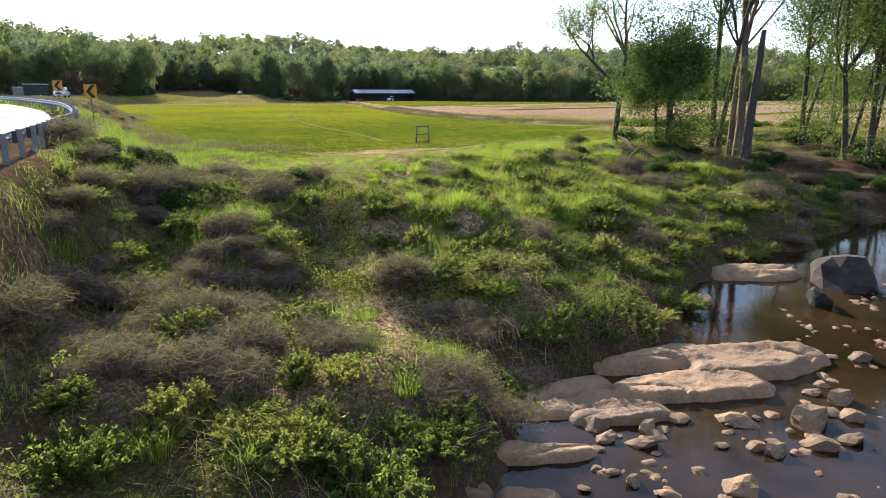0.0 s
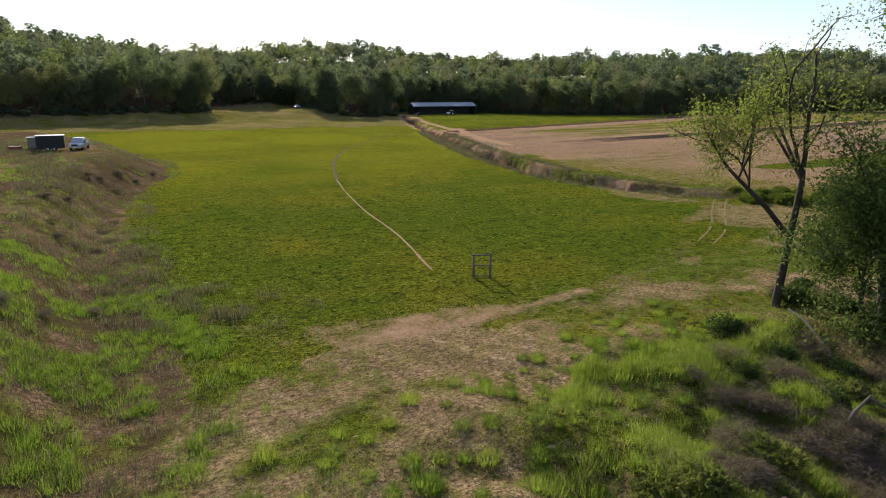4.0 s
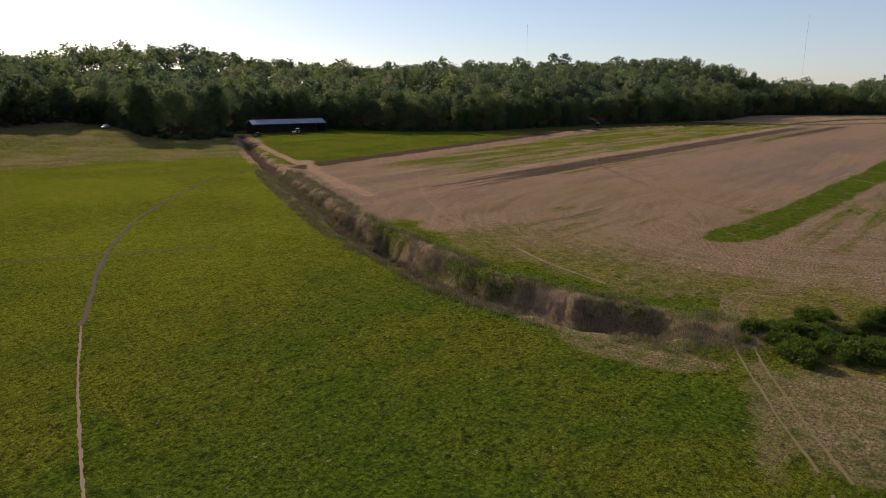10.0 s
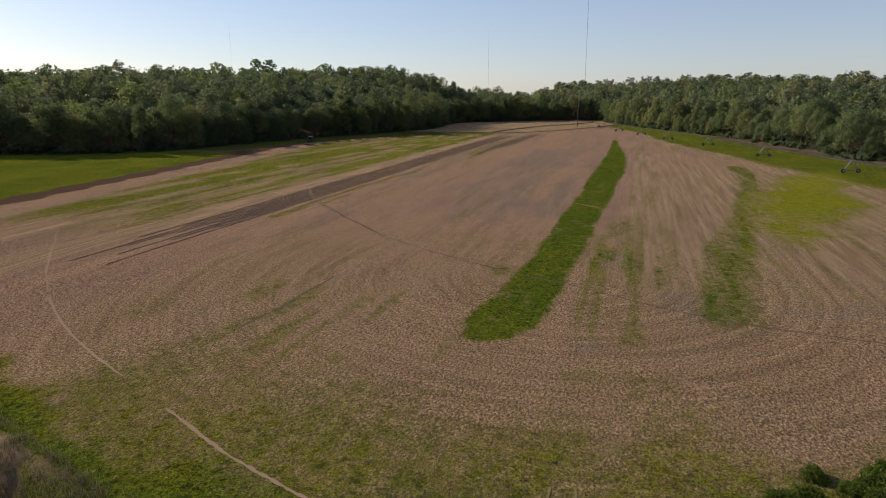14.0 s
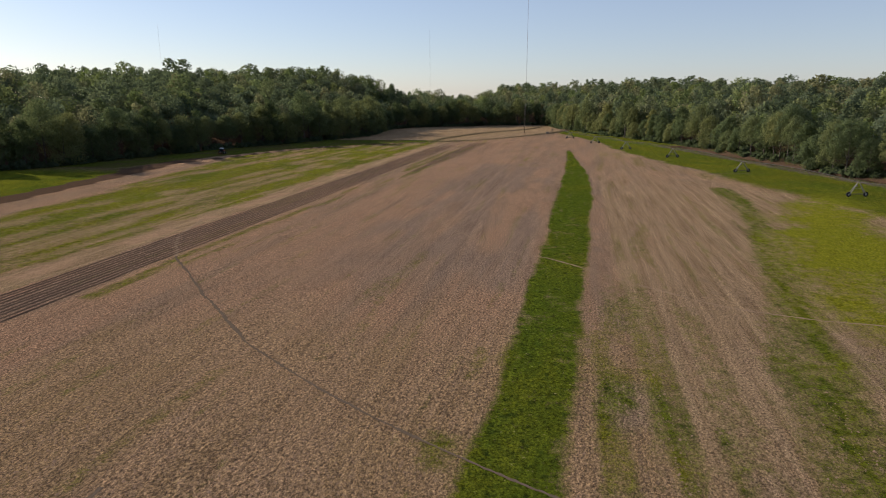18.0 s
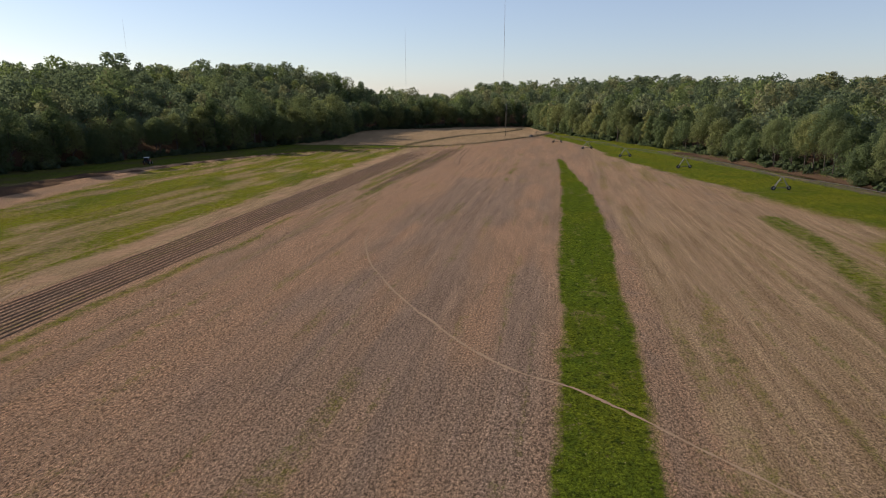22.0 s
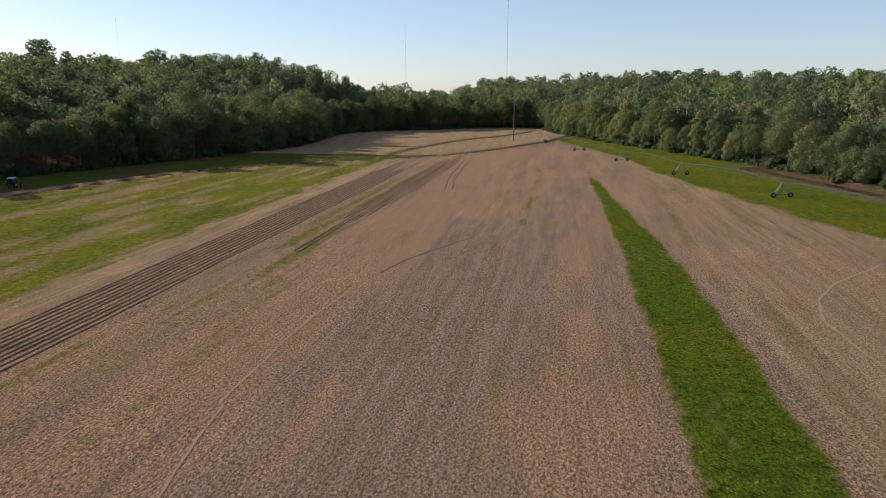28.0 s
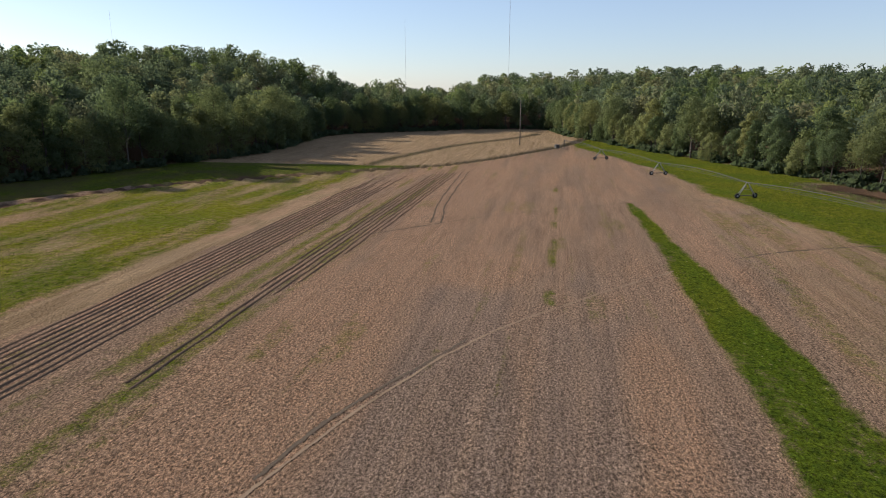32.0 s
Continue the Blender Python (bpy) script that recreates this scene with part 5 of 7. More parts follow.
def rock_mesh(seed, flat=0.5, sub=2, rough=0.10):
    bm = bmesh.new()
    bmesh.ops.create_icosphere(bm, subdivisions=sub, radius=1.0)
    off = Vector((seed * 3.1, seed * 1.7, seed * 0.9))
    cuts = [(Vector((math.cos(a), math.sin(a), u)).normalized(), h) for a, u, h in ((noise.random() * 6.28, noise.random() * 1.6 - 0.3, 0.42 + 0.4 * noise.random()) for _ in range(12))]
    for v in bm.verts:
        d = v.co.normalized()
        k = min([1.0] + [h / max(0.05, d.dot(c)) for c, h in cuts])
        k = k + rough * noise.noise(d * 1.3 + off) + rough * 0.5 * noise.noise(d * 3.1 + off) + 0.06 * noise.noise(d * 8 + off)
        v.co = d * k
        v.co.z = v.co.z * flat if v.co.z > 0 else v.co.z * flat * 0.7
        v.co.z = min(v.co.z, flat * (0.78 + 0.12 * noise.noise(d * 2 + off)))
    me = bpy.data.meshes.new("rock")
    bm.to_mesh(me)
    bm.free()
    me.materials.append(M_ROCK)
    me.polygons.foreach_set("use_smooth", np.zeros(len(me.polygons), dtype=bool))
    return me


ROCKS = [rock_mesh(s, f) for s, f in ((1, 0.5), (2, 0.35), (3, 0.6), (4, 0.42), (5, 0.7))]
def stone(me, x, y, z, sx, sy, sz, turn, label, title="rock", group=""):
    ob = new(title, me)
    ob.matrix_basis = pose(x, y, z, rng.uniform(-7, 7), rng.uniform(-7, 7), turn) @ Matrix.Diagonal((sx, sy, sz, 1))
    return tagged(ob, label, "rock", group)


def slab(cx, cy, long, wide, high, turn, tilt, seed):
    """A long low tongue of bedrock with cracked, layered top and worn edges."""
    nu, nv = int(18 + long * 11), int(12 + wide * 12)
    u, v = np.meshgrid(np.linspace(-1.12, 1.12, nu), np.linspace(-1.25, 1.25, nv), indexing="ij")
    su, sv = u * long / 2, v * wide / 2
    bend = 0.35 * (noise2(su + seed * 31, su * 0, 1.6) - 0.5)
    edge = np.abs(u + 0.3 * (noise2(sv + seed * 5, sv * 0, 0.5) - 0.5)) ** 2.4 + np.abs(v + bend * 2 / wide) ** (2.2 + 1.2 * noise2(su, su * 0 + seed, 1.1)) + 0.35 * (noise2(su + seed, sv, 0.5) - 0.5)
    body = sstep(1.12, 0.30, edge)
    layer = noise2(su / 6.0 + seed * 7, sv + 0.15 * np.sin(su * 1.3), 0.42)
    step = np.floor(layer * 5) / 5
    crack = sstep(0.05, 0.0, np.abs(noise2(su / 3.0 + seed * 3, sv, 0.8) - 0.5)) * body
    z = WATER_Z - 0.22 + (high + 0.22) * body + 0.55 * high * (step - 0.35) * body - 0.16 * crack + sv * tilt * body
    z += 0.09 * (noise2(su + seed, sv, 0.45) - 0.5) + 0.035 * (noise2(su + seed, sv, 0.12) - 0.5)
    c, s = math.cos(radians(turn)), math.sin(radians(turn))
    i, j = np.meshgrid(np.arange(nu - 1), np.arange(nv - 1), indexing="ij")
    q = i * nv + j
    return mesh_np("slab", np.stack([cx + su * c - sv * s, cy + su * s + sv * c, z], -1).reshape(-1, 3), np.stack([q, q + nv, q + nv + 1, q + 1], -1).reshape(-1, 4), (M_ROCK,), True)


ledge = tagged(new("rock_ledge"), "broad layered ledge of tan bedrock sloping into the stream", "rock")
for k, args in enumerate(((18.3, 7.5, 5.6, 2.7, 0.30, -28, -0.02), (15.6, 7.5, 5.6, 1.8, 0.26, -36, -0.03), (12.6, 8.0, 3.2, 1.1, 0.22, -36, 0.02), (12.2, 9.4, 4.0, 1.9, 0.22, -12, 0.10), (16.2, 9.2, 5.0, 1.3, 0.32, -27, 0.05))):
    part_me("slab", slab(*args, k + 1), ledge)
for k, args in enumerate(((9.6, 8.25, 3.1, 0.85, 0.2, -29, 0.05), (8.3, 7.2, 1.7, 0.8, 0.18, -42, 0.05), (7.5, 8.4, 1.8, 0.9, 0.2, -55, 0.05), (27.8, 11.6, 4.8, 2.0, 0.3, -38, 0.03), (22.3, 11.4, 2.2, 0.9, 0.2, -35, 0.03))):
    me = slab(*args, k + 11)
    me.name = "rock_slab"
    tagged(new("rock_slab", me), "long smooth slab of tan bedrock sloping into the stream", "rock", "slabs of bedrock")
stone(ROCKS[4], 29.2, 8.5, WATER_Z + 0.4, 1.75, 1.45, 1.6, 20, "large dark rounded boulder in the stream", "boulder")
stone(ROCKS[2], 25.6, 8.1, WATER_Z + 0.2, 0.7, 0.6, 0.9, 60, "dark mossy boulder in the stream", "boulder")
SPOTS = [(14.55, 6.05, 0.62, 0.42), (15.7, 4.85, 0.68, 0.5), (14.9, 4.3, 0.46, 0.26), (17.6, 4.8, 0.5, 0.3), (16.9, 4.3, 0.36, 0.26), (15.7, 3.9, 0.42, 0.26), (13.8, 4.8, 0.38, 0.22), (12.0, 4.7, 0.44, 0.36), (11.9, 6.9, 0.46, 0.22),
         (11.7, 8.1, 0.40, 0.30), (11.5, 7.6, 0.32, 0.22), (12.5, 7.2, 0.46, 0.22), (13.6, 7.0, 0.36, 0.28), (10.4, 6.7, 0.22, 0.15), (10.4, 6.2, 0.24, 0.18), (9.5, 6.7, 0.18, 0.12), (21.1, 5.4, 0.36, 0.26), (13.2, 5.7, 0.22, 0.14), (13.7, 5.2, 0.24, 0.18), (10.6, 5.5, 0.3, 0.2), (17.6, 5.4, 0.3, 0.2), (16.8, 4.7, 0.3, 0.25)]
for x, y, a, b in SPOTS:
    stone(ROCKS[int(rng.integers(0, 5))], x, y, WATER_Z + 0.05, a * 1.15, b * 1.15, rng.uniform(0.6, 0.95) * (a + b) / 1.2, rng.uniform(-60, 0), "tan angular stone lying in the shallow stream", "stone", "stones in the stream")
n_stone = 0
while n_stone < 270:
    x, y = rng.uniform(9, 34), rng.uniform(0, 9)
    d = float(bank_d(x, y))
    if d > -1.5 or d < -11.5 or noise2(x, y, 2.0) + (0.14 if math.hypot(x - 17, y - 4.2) < 2.6 else 0) < 0.52 or math.hypot(x - 17, (y - 7.6) * 2.0) < 3.6:
        continue
    a = rng.uniform(0.06, 0.26) * (1.9 if rng.random() < 0.15 else 1)
    stone(ROCKS[int(rng.integers(0, 5))], x, y, WATER_Z + 0.0, a, a * rng.uniform(0.6, 1.0), a * rng.uniform(0.5, 1.0), rng.uniform(0, 360), "small weathered stone in the shallow stream", "stone", "small stones in the stream")
    n_stone += 1


M_BOULDER = plain_material("dark_boulder", (0.034, 0.027, 0.020), 0.95, 0, 0.45, 0.5)
for ob in [o for o in scene.objects if o.name.startswith("boulder")]:
    ob.data = ob.data.copy()
    ob.data.materials[0] = M_BOULDER

# creeping leaves that cover the bank
cr = np.random.default_rng(91)
cx, cy = cr.uniform(-3, 48, 260000), cr.uniform(4, 34, 260000)
ok = (bank_d(cx, cy) > 0.2) & (bank_d(cx, cy) < 24) & (cx - rail_x(cy) > 0.8) & (noise2(cx, cy, 1.1) > 0.30) & (cr.uniform(0, 34, 260000) > cy - 8)
cx, cy = cx[ok], cy[ok]
cv, cf = leaf_cards(np.stack([cx, cy, ground_at(cx, cy) + cr.uniform(0.02, 0.45, len(cx)) * noise2(cx, cy, 0.9)], -1), 0.066, cr, 0.3, 1.7, 3)
tagged(new("ground_ivy", mesh_np("ground_ivy", cv, cf, (M_BUSH,))), "creeping leafy weeds covering the stream bank", "weeds", "", "stuff")

# ---- dead wood on the bank ----
def log_thing(title, label, path, radii):
    path = np.array([(x, y, float(ground_at(x, y)) + z) for x, y, z in path])
    v, f = tube_np(path, radii, 8)
    return tagged(new(title, mesh_np(title, v, f, (M_DEADWOOD,), True)), label, "log")


log_thing("fallen_branch", "grey weathered branch fallen across the bank", [(47.4, 32.4, 0.5), (46.9, 31.2, 0.35), (46.3, 30.0, 0.25), (45.6, 29.0, 0.15)], (0.06, 0.09, 0.11, 0.09))
log_thing("broken_limb", "pale broken limb propped on the brush", [(38.6, 25.6, 0.0), (39.1, 25.5, 0.6), (39.9, 25.3, 1.2)], (0.07, 0.06, 0.045))
log_thing("broken_limb", "dark broken limb leaning in the brush", [(39.8, 25.3, 1.1), (41.0, 24.6, 0.8), (42.2, 23.8, 0.5)], (0.06, 0.05, 0.035))
log_thing("fallen_log", "bark-stripped log lying on the bank", [(30.0, 24.6, 0.1), (31.4, 24.2, 0.16), (33.0, 23.4, 0.14)], (0.14, 0.17, 0.13))
for x, y in ((35.9, 23.6), (40.0, 31.5), (37, 29.8)):
    plant([mesh_np("cut_brush", *bramble_np(int(x * 10), 900, 1.3, 0.9), (M_BRAMBLE,))], (), "cut_brush", "heap of dead cut branches on the bank", "brush pile", "", x, y, 1.0)


# ---- road and guard rail ----
def asphalt_material():
    m = Nodes("asphalt")
    f = m.noise(0.05, 3)
    m.bump(f, 0.4, 0.01)
    return m.done(m.mix(m.ramp(m.noise(3, 4), 0.3, 0.7), m.mix(f, (0.10, 0.098, 0.095), (0.16, 0.157, 0.15)), (0.17, 0.165, 0.16)), 0.95, 0.0, 0.1)


def ribbon(line, left, right, lift, z=None):
    """A strip along a line between two side offsets (to the right positive), laid over the ground or at heights z."""
    t = np.gradient(line[:, :2], axis=0)
    t /= np.linalg.norm(t, axis=1, keepdims=True)
    s = np.stack([t[:, 1], -t[:, 0]], -1)
    cols = np.linspace(0, 1, 3)
    v = []
    for c in cols:
        p = line[:, :2] + s * (left + (right - left) * c)[:, None] if isinstance(left, np.ndarray) else line[:, :2] + s * (left + (right - left) * c)
        h = ground_at(p[:, 0], p[:, 1]) if z is None else z
        v.append(np.column_stack([p, h + lift]))
    n = len(line)
    v = np.concatenate(v)
    i = np.arange(n - 1)
    return v, np.concatenate([np.stack([k * n + i, (k + 1) * n + i, (k + 1) * n + i + 1, k * n + i + 1], -1) for k in range(2)])


road_line = RAIL[(RAIL[:, 1] > -38)]
road_z = road_top(road_line[:, 1])
road_z = np.where(road_line[:, 1] > 185, np.nan, road_z)
keep = ~np.isnan(road_z)
road_line, road_z = road_line[keep], road_z[keep]
road = new("road", mesh_np("road", *ribbon(road_line, -9.0, -1.3, 0.08, road_z), (asphalt_material(),)))
tagged(road, "grey asphalt road curving along the field", "road", "", "structure")
M_LINE = plain_material("road_paint", (0.72, 0.72, 0.70), 0.6, 0, 0.15, 0.2)
tagged(new("road_line", mesh_np("road_line", *ribbon(road_line, -1.75, -1.6, 0.086, road_z), (M_LINE,))), "white painted edge line of the road", "road line", "", "structure")
M_ZINC = plain_material("galvanised_steel", (0.42, 0.43, 0.44), 0.42, 0.85, 0.3, 0.3)
M_POST = plain_material("grey_post", (0.20, 0.19, 0.17), 0.8, 0, 0.3, 0.15)
M_BLOCK = plain_material("dark_block", (0.05, 0.05, 0.05), 0.7, 0, 0.3, 0.1)

rail_line = spline(RAIL[(RAIL[:, 1] > -8) & (RAIL[:, 1] < 120)], 1.9)
rail_base = road_top(rail_line[:, 1])
guard_rail = tagged(new("guard_rail"), "galvanised steel guard rail on posts beside the road", "guard rail")
prof = [(-0.01, 0.155), (0.04, 0.11), (0.04, 0.06), (-0.03, 0.02), (-0.03, -0.02), (0.04, -0.06), (0.04, -0.11), (-0.01, -0.155)]
rv = np.concatenate([np.column_stack([rail_line[:, 0] - 0.14 - o, rail_line[:, 1], rail_base + 0.62 + h]) for o, h in prof])
n = len(rail_line)
i = np.arange(n - 1)
rf = np.concatenate([np.stack([k * n + i, (k + 1) * n + i, (k + 1) * n + i + 1, k * n + i + 1], -1) for k in range(len(prof) - 1)])
part_me("beam", mesh_np("beam", rv, rf, (M_ZINC,), True), guard_rail)
bm = bmesh.new()
box(bm, 0, 0, 0.1, 0.16, 0.20, 1.5, 0, 0.01)
post_me = link_bm("post", bm, M_POST, guard_rail)
bm = bmesh.new()
box(bm, 0, 0, 0, 0.12, 0.16, 0.36, 0, 0.01)
block_me = link_bm("block", bm, M_BLOCK, guard_rail)
for k, (x, y) in enumerate(rail_line[:, :2]):
    p, b = (post_me, block_me) if k == 0 else (new("post", post_me.data), new("block", block_me.data))
    p.parent = b.parent = guard_rail
    p.location, b.location = (x + 0.06, y, rail_base[k]), (x - 0.07, y, rail_base[k] + 0.62)


# ---- chevron signs ----
M_YELLOW = plain_material("sign_yellow", (0.50, 0.24, 0.012), 0.6, 0, 0.1, 0.3)
M_BLACK = plain_material("black_paint", (0.015, 0.015, 0.016), 0.5, 0, 0.2, 0.2)
M_WOODPOST = bark_material("weathered_wood", (0.20, 0.165, 0.13), (0.11, 0.09, 0.075))


def chevron_sign(x, y, turn, tall):
    sign = tagged(new("road_sign"), "yellow curve sign with a black chevron on a post", "road sign", "chevron signs")
    sign.matrix_basis = pose(x, y, float(ground_at(x, y)), 0, 0, turn)
    bm = bmesh.new()
    box(bm, 0, 0.03, tall / 2 - 0.2, 0.09, 0.06, tall + 0.4, 0, 0.008)
    part("post", bm, M_WOODPOST, sign)
    bm = bmesh.new()
    box(bm, 0, -0.02, tall - 0.35, 0.66, 0.012, 0.80, 0, 0.004)
    plate = part("plate", bm, M_YELLOW, sign)
    bm = bmesh.new()
    for s in (1, -1):
        q = [(-0.24, 0.0), (0.05, s * 0.36), (0.25, s * 0.36), (-0.02, 0.0)]
        vs = [bm.verts.new((a, -0.030, tall - 0.35 + b)) for a, b in q]
        bm.faces.new(vs if s > 0 else vs[::-1])
    part("chevron", bm, M_BLACK, plate, "black chevron")
    return sign


chevron_sign(9.15, 42.5, -12, 2.2)
chevron_sign(10.4, 58.9, -12, 2.35)

# ---- fence brace of three rails ----
brace = tagged(new("fence_brace"), "weathered wooden fence brace of two posts and rails standing in grass", "fence")
brace.matrix_basis = pose(40.3, 50.4, float(ground_at(40.3, 50.4)), 0, 0, -40)
for s in (-1, 1):
    bm = bmesh.new()
    rod(bm, (s * 0.60, 0, -0.3), (s * 0.60 + 0.02, 0.02, 1.78 + 0.06 * s), 0.085, 0.075, 10)
    part("post", bm, M_WOODPOST, brace, "", True)
for z, over in ((1.62, 0.75), (0.86, 0.58), (0.10, 0.58)):
    bm = bmesh.new()
    rod(bm, (-over, -0.02, z), (0.60, 0.02, z + 0.04), 0.055, 0.05, 8)
    part("rail", bm, M_WOODPOST, brace, "", True)

# ---- vehicles ----
M_GLASS = plain_material("dark_glass", (0.02, 0.025, 0.03), 0.08, 0, 0.2, 0.5)
M_TYRE = plain_material("tyre_rubber", (0.02, 0.02, 0.02), 0.85, 0, 0.3, 0.1)
M_CHROME = plain_material("bright_metal", (0.6, 0.6, 0.6), 0.25, 0.9, 0.15, 0.3)
M_LAMP = plain_material("lamp_glass", (0.65, 0.65, 0.6), 0.15, 0, 0.1, 0.1)
M_SILVER = plain_material("silver_paint", (0.36, 0.37, 0.39), 0.32, 0.4, 0.1, 0.8)
M_WHITE = plain_material("white_paint", (0.72, 0.73, 0.73), 0.35, 0, 0.1, 0.8)


def wheel(parent, x, y, r, w):
    bm = bmesh.new()
    rod(bm, (x, y - w / 2, r), (x, y + w / 2, r), r, r, 18)
    bmesh.ops.bevel(bm, geom=[e for e in bm.edges if len(e.link_faces) == 2 and max(len(f.verts) for f in e.link_faces) > 4], offset=r * 0.12, segments=2, affect="EDGES")
    t = part("wheel", bm, M_TYRE, parent, "", True)
    bm = bmesh.new()
    rod(bm, (x, y - w / 2 - 0.012, r), (x, y + w / 2 + 0.012, r), r * 0.58, r * 0.58, 14)
    part("rim", bm, M_CHROME, t, "metal rim")


def hull(bm, sections):
    """A skin over cross sections (x, half width, low, high, top half width)."""
    rings = []
    for x, hw, lo, hi, tw in sections:
        q = [(-hw * 0.94, lo), (-hw, lo + 0.18 * (hi - lo)), (-hw, lo + 0.62 * (hi - lo)), (-tw, hi), (tw, hi), (hw, lo + 0.62 * (hi - lo)), (hw, lo + 0.18 * (hi - lo)), (hw * 0.94, lo)]
        rings.append([bm.verts.new((x, a, b)) for a, b in q])
    for a, b in zip(rings, rings[1:]):
        for k in range(8):
            bm.faces.new((a[k], a[(k + 1) % 8], b[(k + 1) % 8], b[k]))
    bm.faces.new(rings[0][::-1]), bm.faces.new(rings[-1])
    bmesh.ops.recalc_face_normals(bm, faces=bm.faces)
    return bm


def pickup(label, x, y, turn, paint, name="pickup_truck", cab_back=-0.9):
    """A pickup that faces its own +x."""
    car = tagged(new(name), label, "pickup truck")
    car.matrix_basis = pose(x, y, float(ground_at(x, y)) + 0.02, 0, 0, turn)
    bm = hull(bmesh.new(), [(-2.75, 0.92, 0.55, 1.12, 0.90), (-1.0, 0.95, 0.45, 1.15, 0.93), (0.9, 0.96, 0.42, 1.15, 0.93), (2.3, 0.94, 0.42, 1.12, 0.82), (2.72, 0.86, 0.48, 1.0, 0.74)])
    part("body", bm, paint, car)
    bm = hull(bmesh.new(), [(cab_back - 0.1, 0.90, 1.10, 1.30, 0.88), (cab_back + 0.15, 0.88, 1.10, 1.90, 0.70), (0.75, 0.88, 1.10, 1.90, 0.70), (1.35, 0.90, 1.10, 1.22, 0.86)])
    part("cab", bm, paint, car)
    bm = bmesh.new()
    q = [bm.verts.new(p) for p in ((1.30, -0.80, 1.24), (1.30, 0.80, 1.24), (0.80, 0.66, 1.84), (0.80, -0.66, 1.84))]
    bm.faces.new(q)
    bmesh.ops.solidify(bm, geom=bm.faces[:], thickness=0.02)
    part("windscreen", bm, M_GLASS, car, "dark windscreen")
    for s in (-1, 1):
        bm = bmesh.new()
        box(bm, 0.0, s * 0.815, 1.5, 1.5, 0.06, 0.44, 0, 0.02)
        part("side_window", bm, M_GLASS, car)
        bm = bmesh.new()
        box(bm, 2.70, s * 0.62, 0.88, 0.1, 0.34, 0.2, 0, 0.02)
        part("headlight", bm, M_LAMP, car)
        bm = bmesh.new()
        box(bm, 0.95, s * 1.05, 1.28, 0.12, 0.2, 0.2, 0, 0.03)
        part("mirror", bm, M_BLACK, car)
        for wx_ in (-1.75, 1.75):
            wheel(car, wx_, s * 0.82, 0.39, 0.26)
    bm = bmesh.new()
    box(bm, 2.76, 0, 0.82, 0.06, 0.9, 0.26, 0, 0.02)
    part("grille", bm, M_BLACK, car)
    bm = bmesh.new()
    box(bm, 2.80, 0, 0.52, 0.14, 1.75, 0.18, 0, 0.03)
    part("bumper", bm, M_CHROME, car)
    return car


pickup("grey pickup truck parked facing the field", 24.6, 136.5, -110, M_SILVER)

M_DARKBOX = plain_material("dark_cladding", (0.022, 0.022, 0.024), 0.5, 0, 0.3, 0.4)
M_PALEROOF = plain_material("pale_roof", (0.62, 0.62, 0.60), 0.45, 0.2, 0.12, 0.8)
trailer = tagged(new("box_trailer"), "black enclosed box trailer with a pale roof parked on grass", "trailer")
trailer.matrix_basis = pose(20.6, 136.0, float(ground_at(20.6, 136)), 0, 0, -8)
bm = bmesh.new()
box(bm, 0, 0, 1.42, 3.9, 2.1, 2.0, 0, 0.04)
part("body", bm, M_DARKBOX, trailer)
bm = bmesh.new()
box(bm, 0, 0, 2.46, 3.96, 2.16, 0.09, 0, 0.03)
part("roof", bm, M_PALEROOF, trailer)
for s in (-1, 1):
    for wx_ in (-0.45, 0.45):
        wheel(trailer, wx_, s * 1.08, 0.34, 0.22)
bm = bmesh.new()
rod(bm, (-1.9, 0.4, 0.5), (-3.1, 0, 0.48), 0.05)
rod(bm, (-1.9, -0.4, 0.5), (-3.1, 0, 0.48), 0.05)
part("drawbar", bm, M_BLACK, trailer)

shed = tagged(new("utility_box"), "grey metal utility box standing in the grass", "box")
shed.matrix_basis = pose(19.0, 141.0, float(ground_at(19.0, 141)), 0, 0, -10)
bm = bmesh.new()
box(bm, 0, 0, 0.95, 2.6, 1.6, 1.9, 0, 0.03)
part("body", bm, M_POST, shed)
bm = bmesh.new()
box(bm, 0, 0, 1.95, 2.8, 1.8, 0.12, 0, 0.03)
part("lid", bm, M_SILVER, shed)
M_RUST = plain_material("rusty_red", (0.22, 0.085, 0.045), 0.8, 0, 0.35, 0.2)
bm = bmesh.new()
box(bm, 0, 0, 0.4, 1.8, 1.0, 0.8, 0, 0.04)
bale = link_bm("crate", bm, M_RUST)
bale.matrix_basis = pose(15.8, 139, float(ground_at(15.8, 139)), 0, 0, 8)
tagged(bale, "low rust-brown crate beside the road", "crate")

pickup("pale pickup truck parked by the woods", 159.5, 371, -140, M_WHITE)

# ---- barn ----
M_TIN = Nodes("tin_roof")
tn = M_TIN.noise(1.5, 4, (1, 0.2, 1), own=True)
M_TIN = M_TIN.done(M_TIN.mix(M_TIN.ramp(tn, 0.3, 0.7), (0.36, 0.40, 0.46), (0.52, 0.56, 0.62)), 0.42, 0.55)
M_BARN = bark_material("barn_boards", (0.10, 0.085, 0.075), (0.05, 0.043, 0.038))
BARN_LONG, BARN_DEEP = 37.8, 12.0
barn = tagged(new("barn"), "long open-fronted pole barn with a pale tin roof", "barn")
barn.matrix_basis = pose(231.0, 324.5, float(ground_at(231, 322)) - 0.1, 0, 0, -17)
eave, ridge = 4.7, 6.8
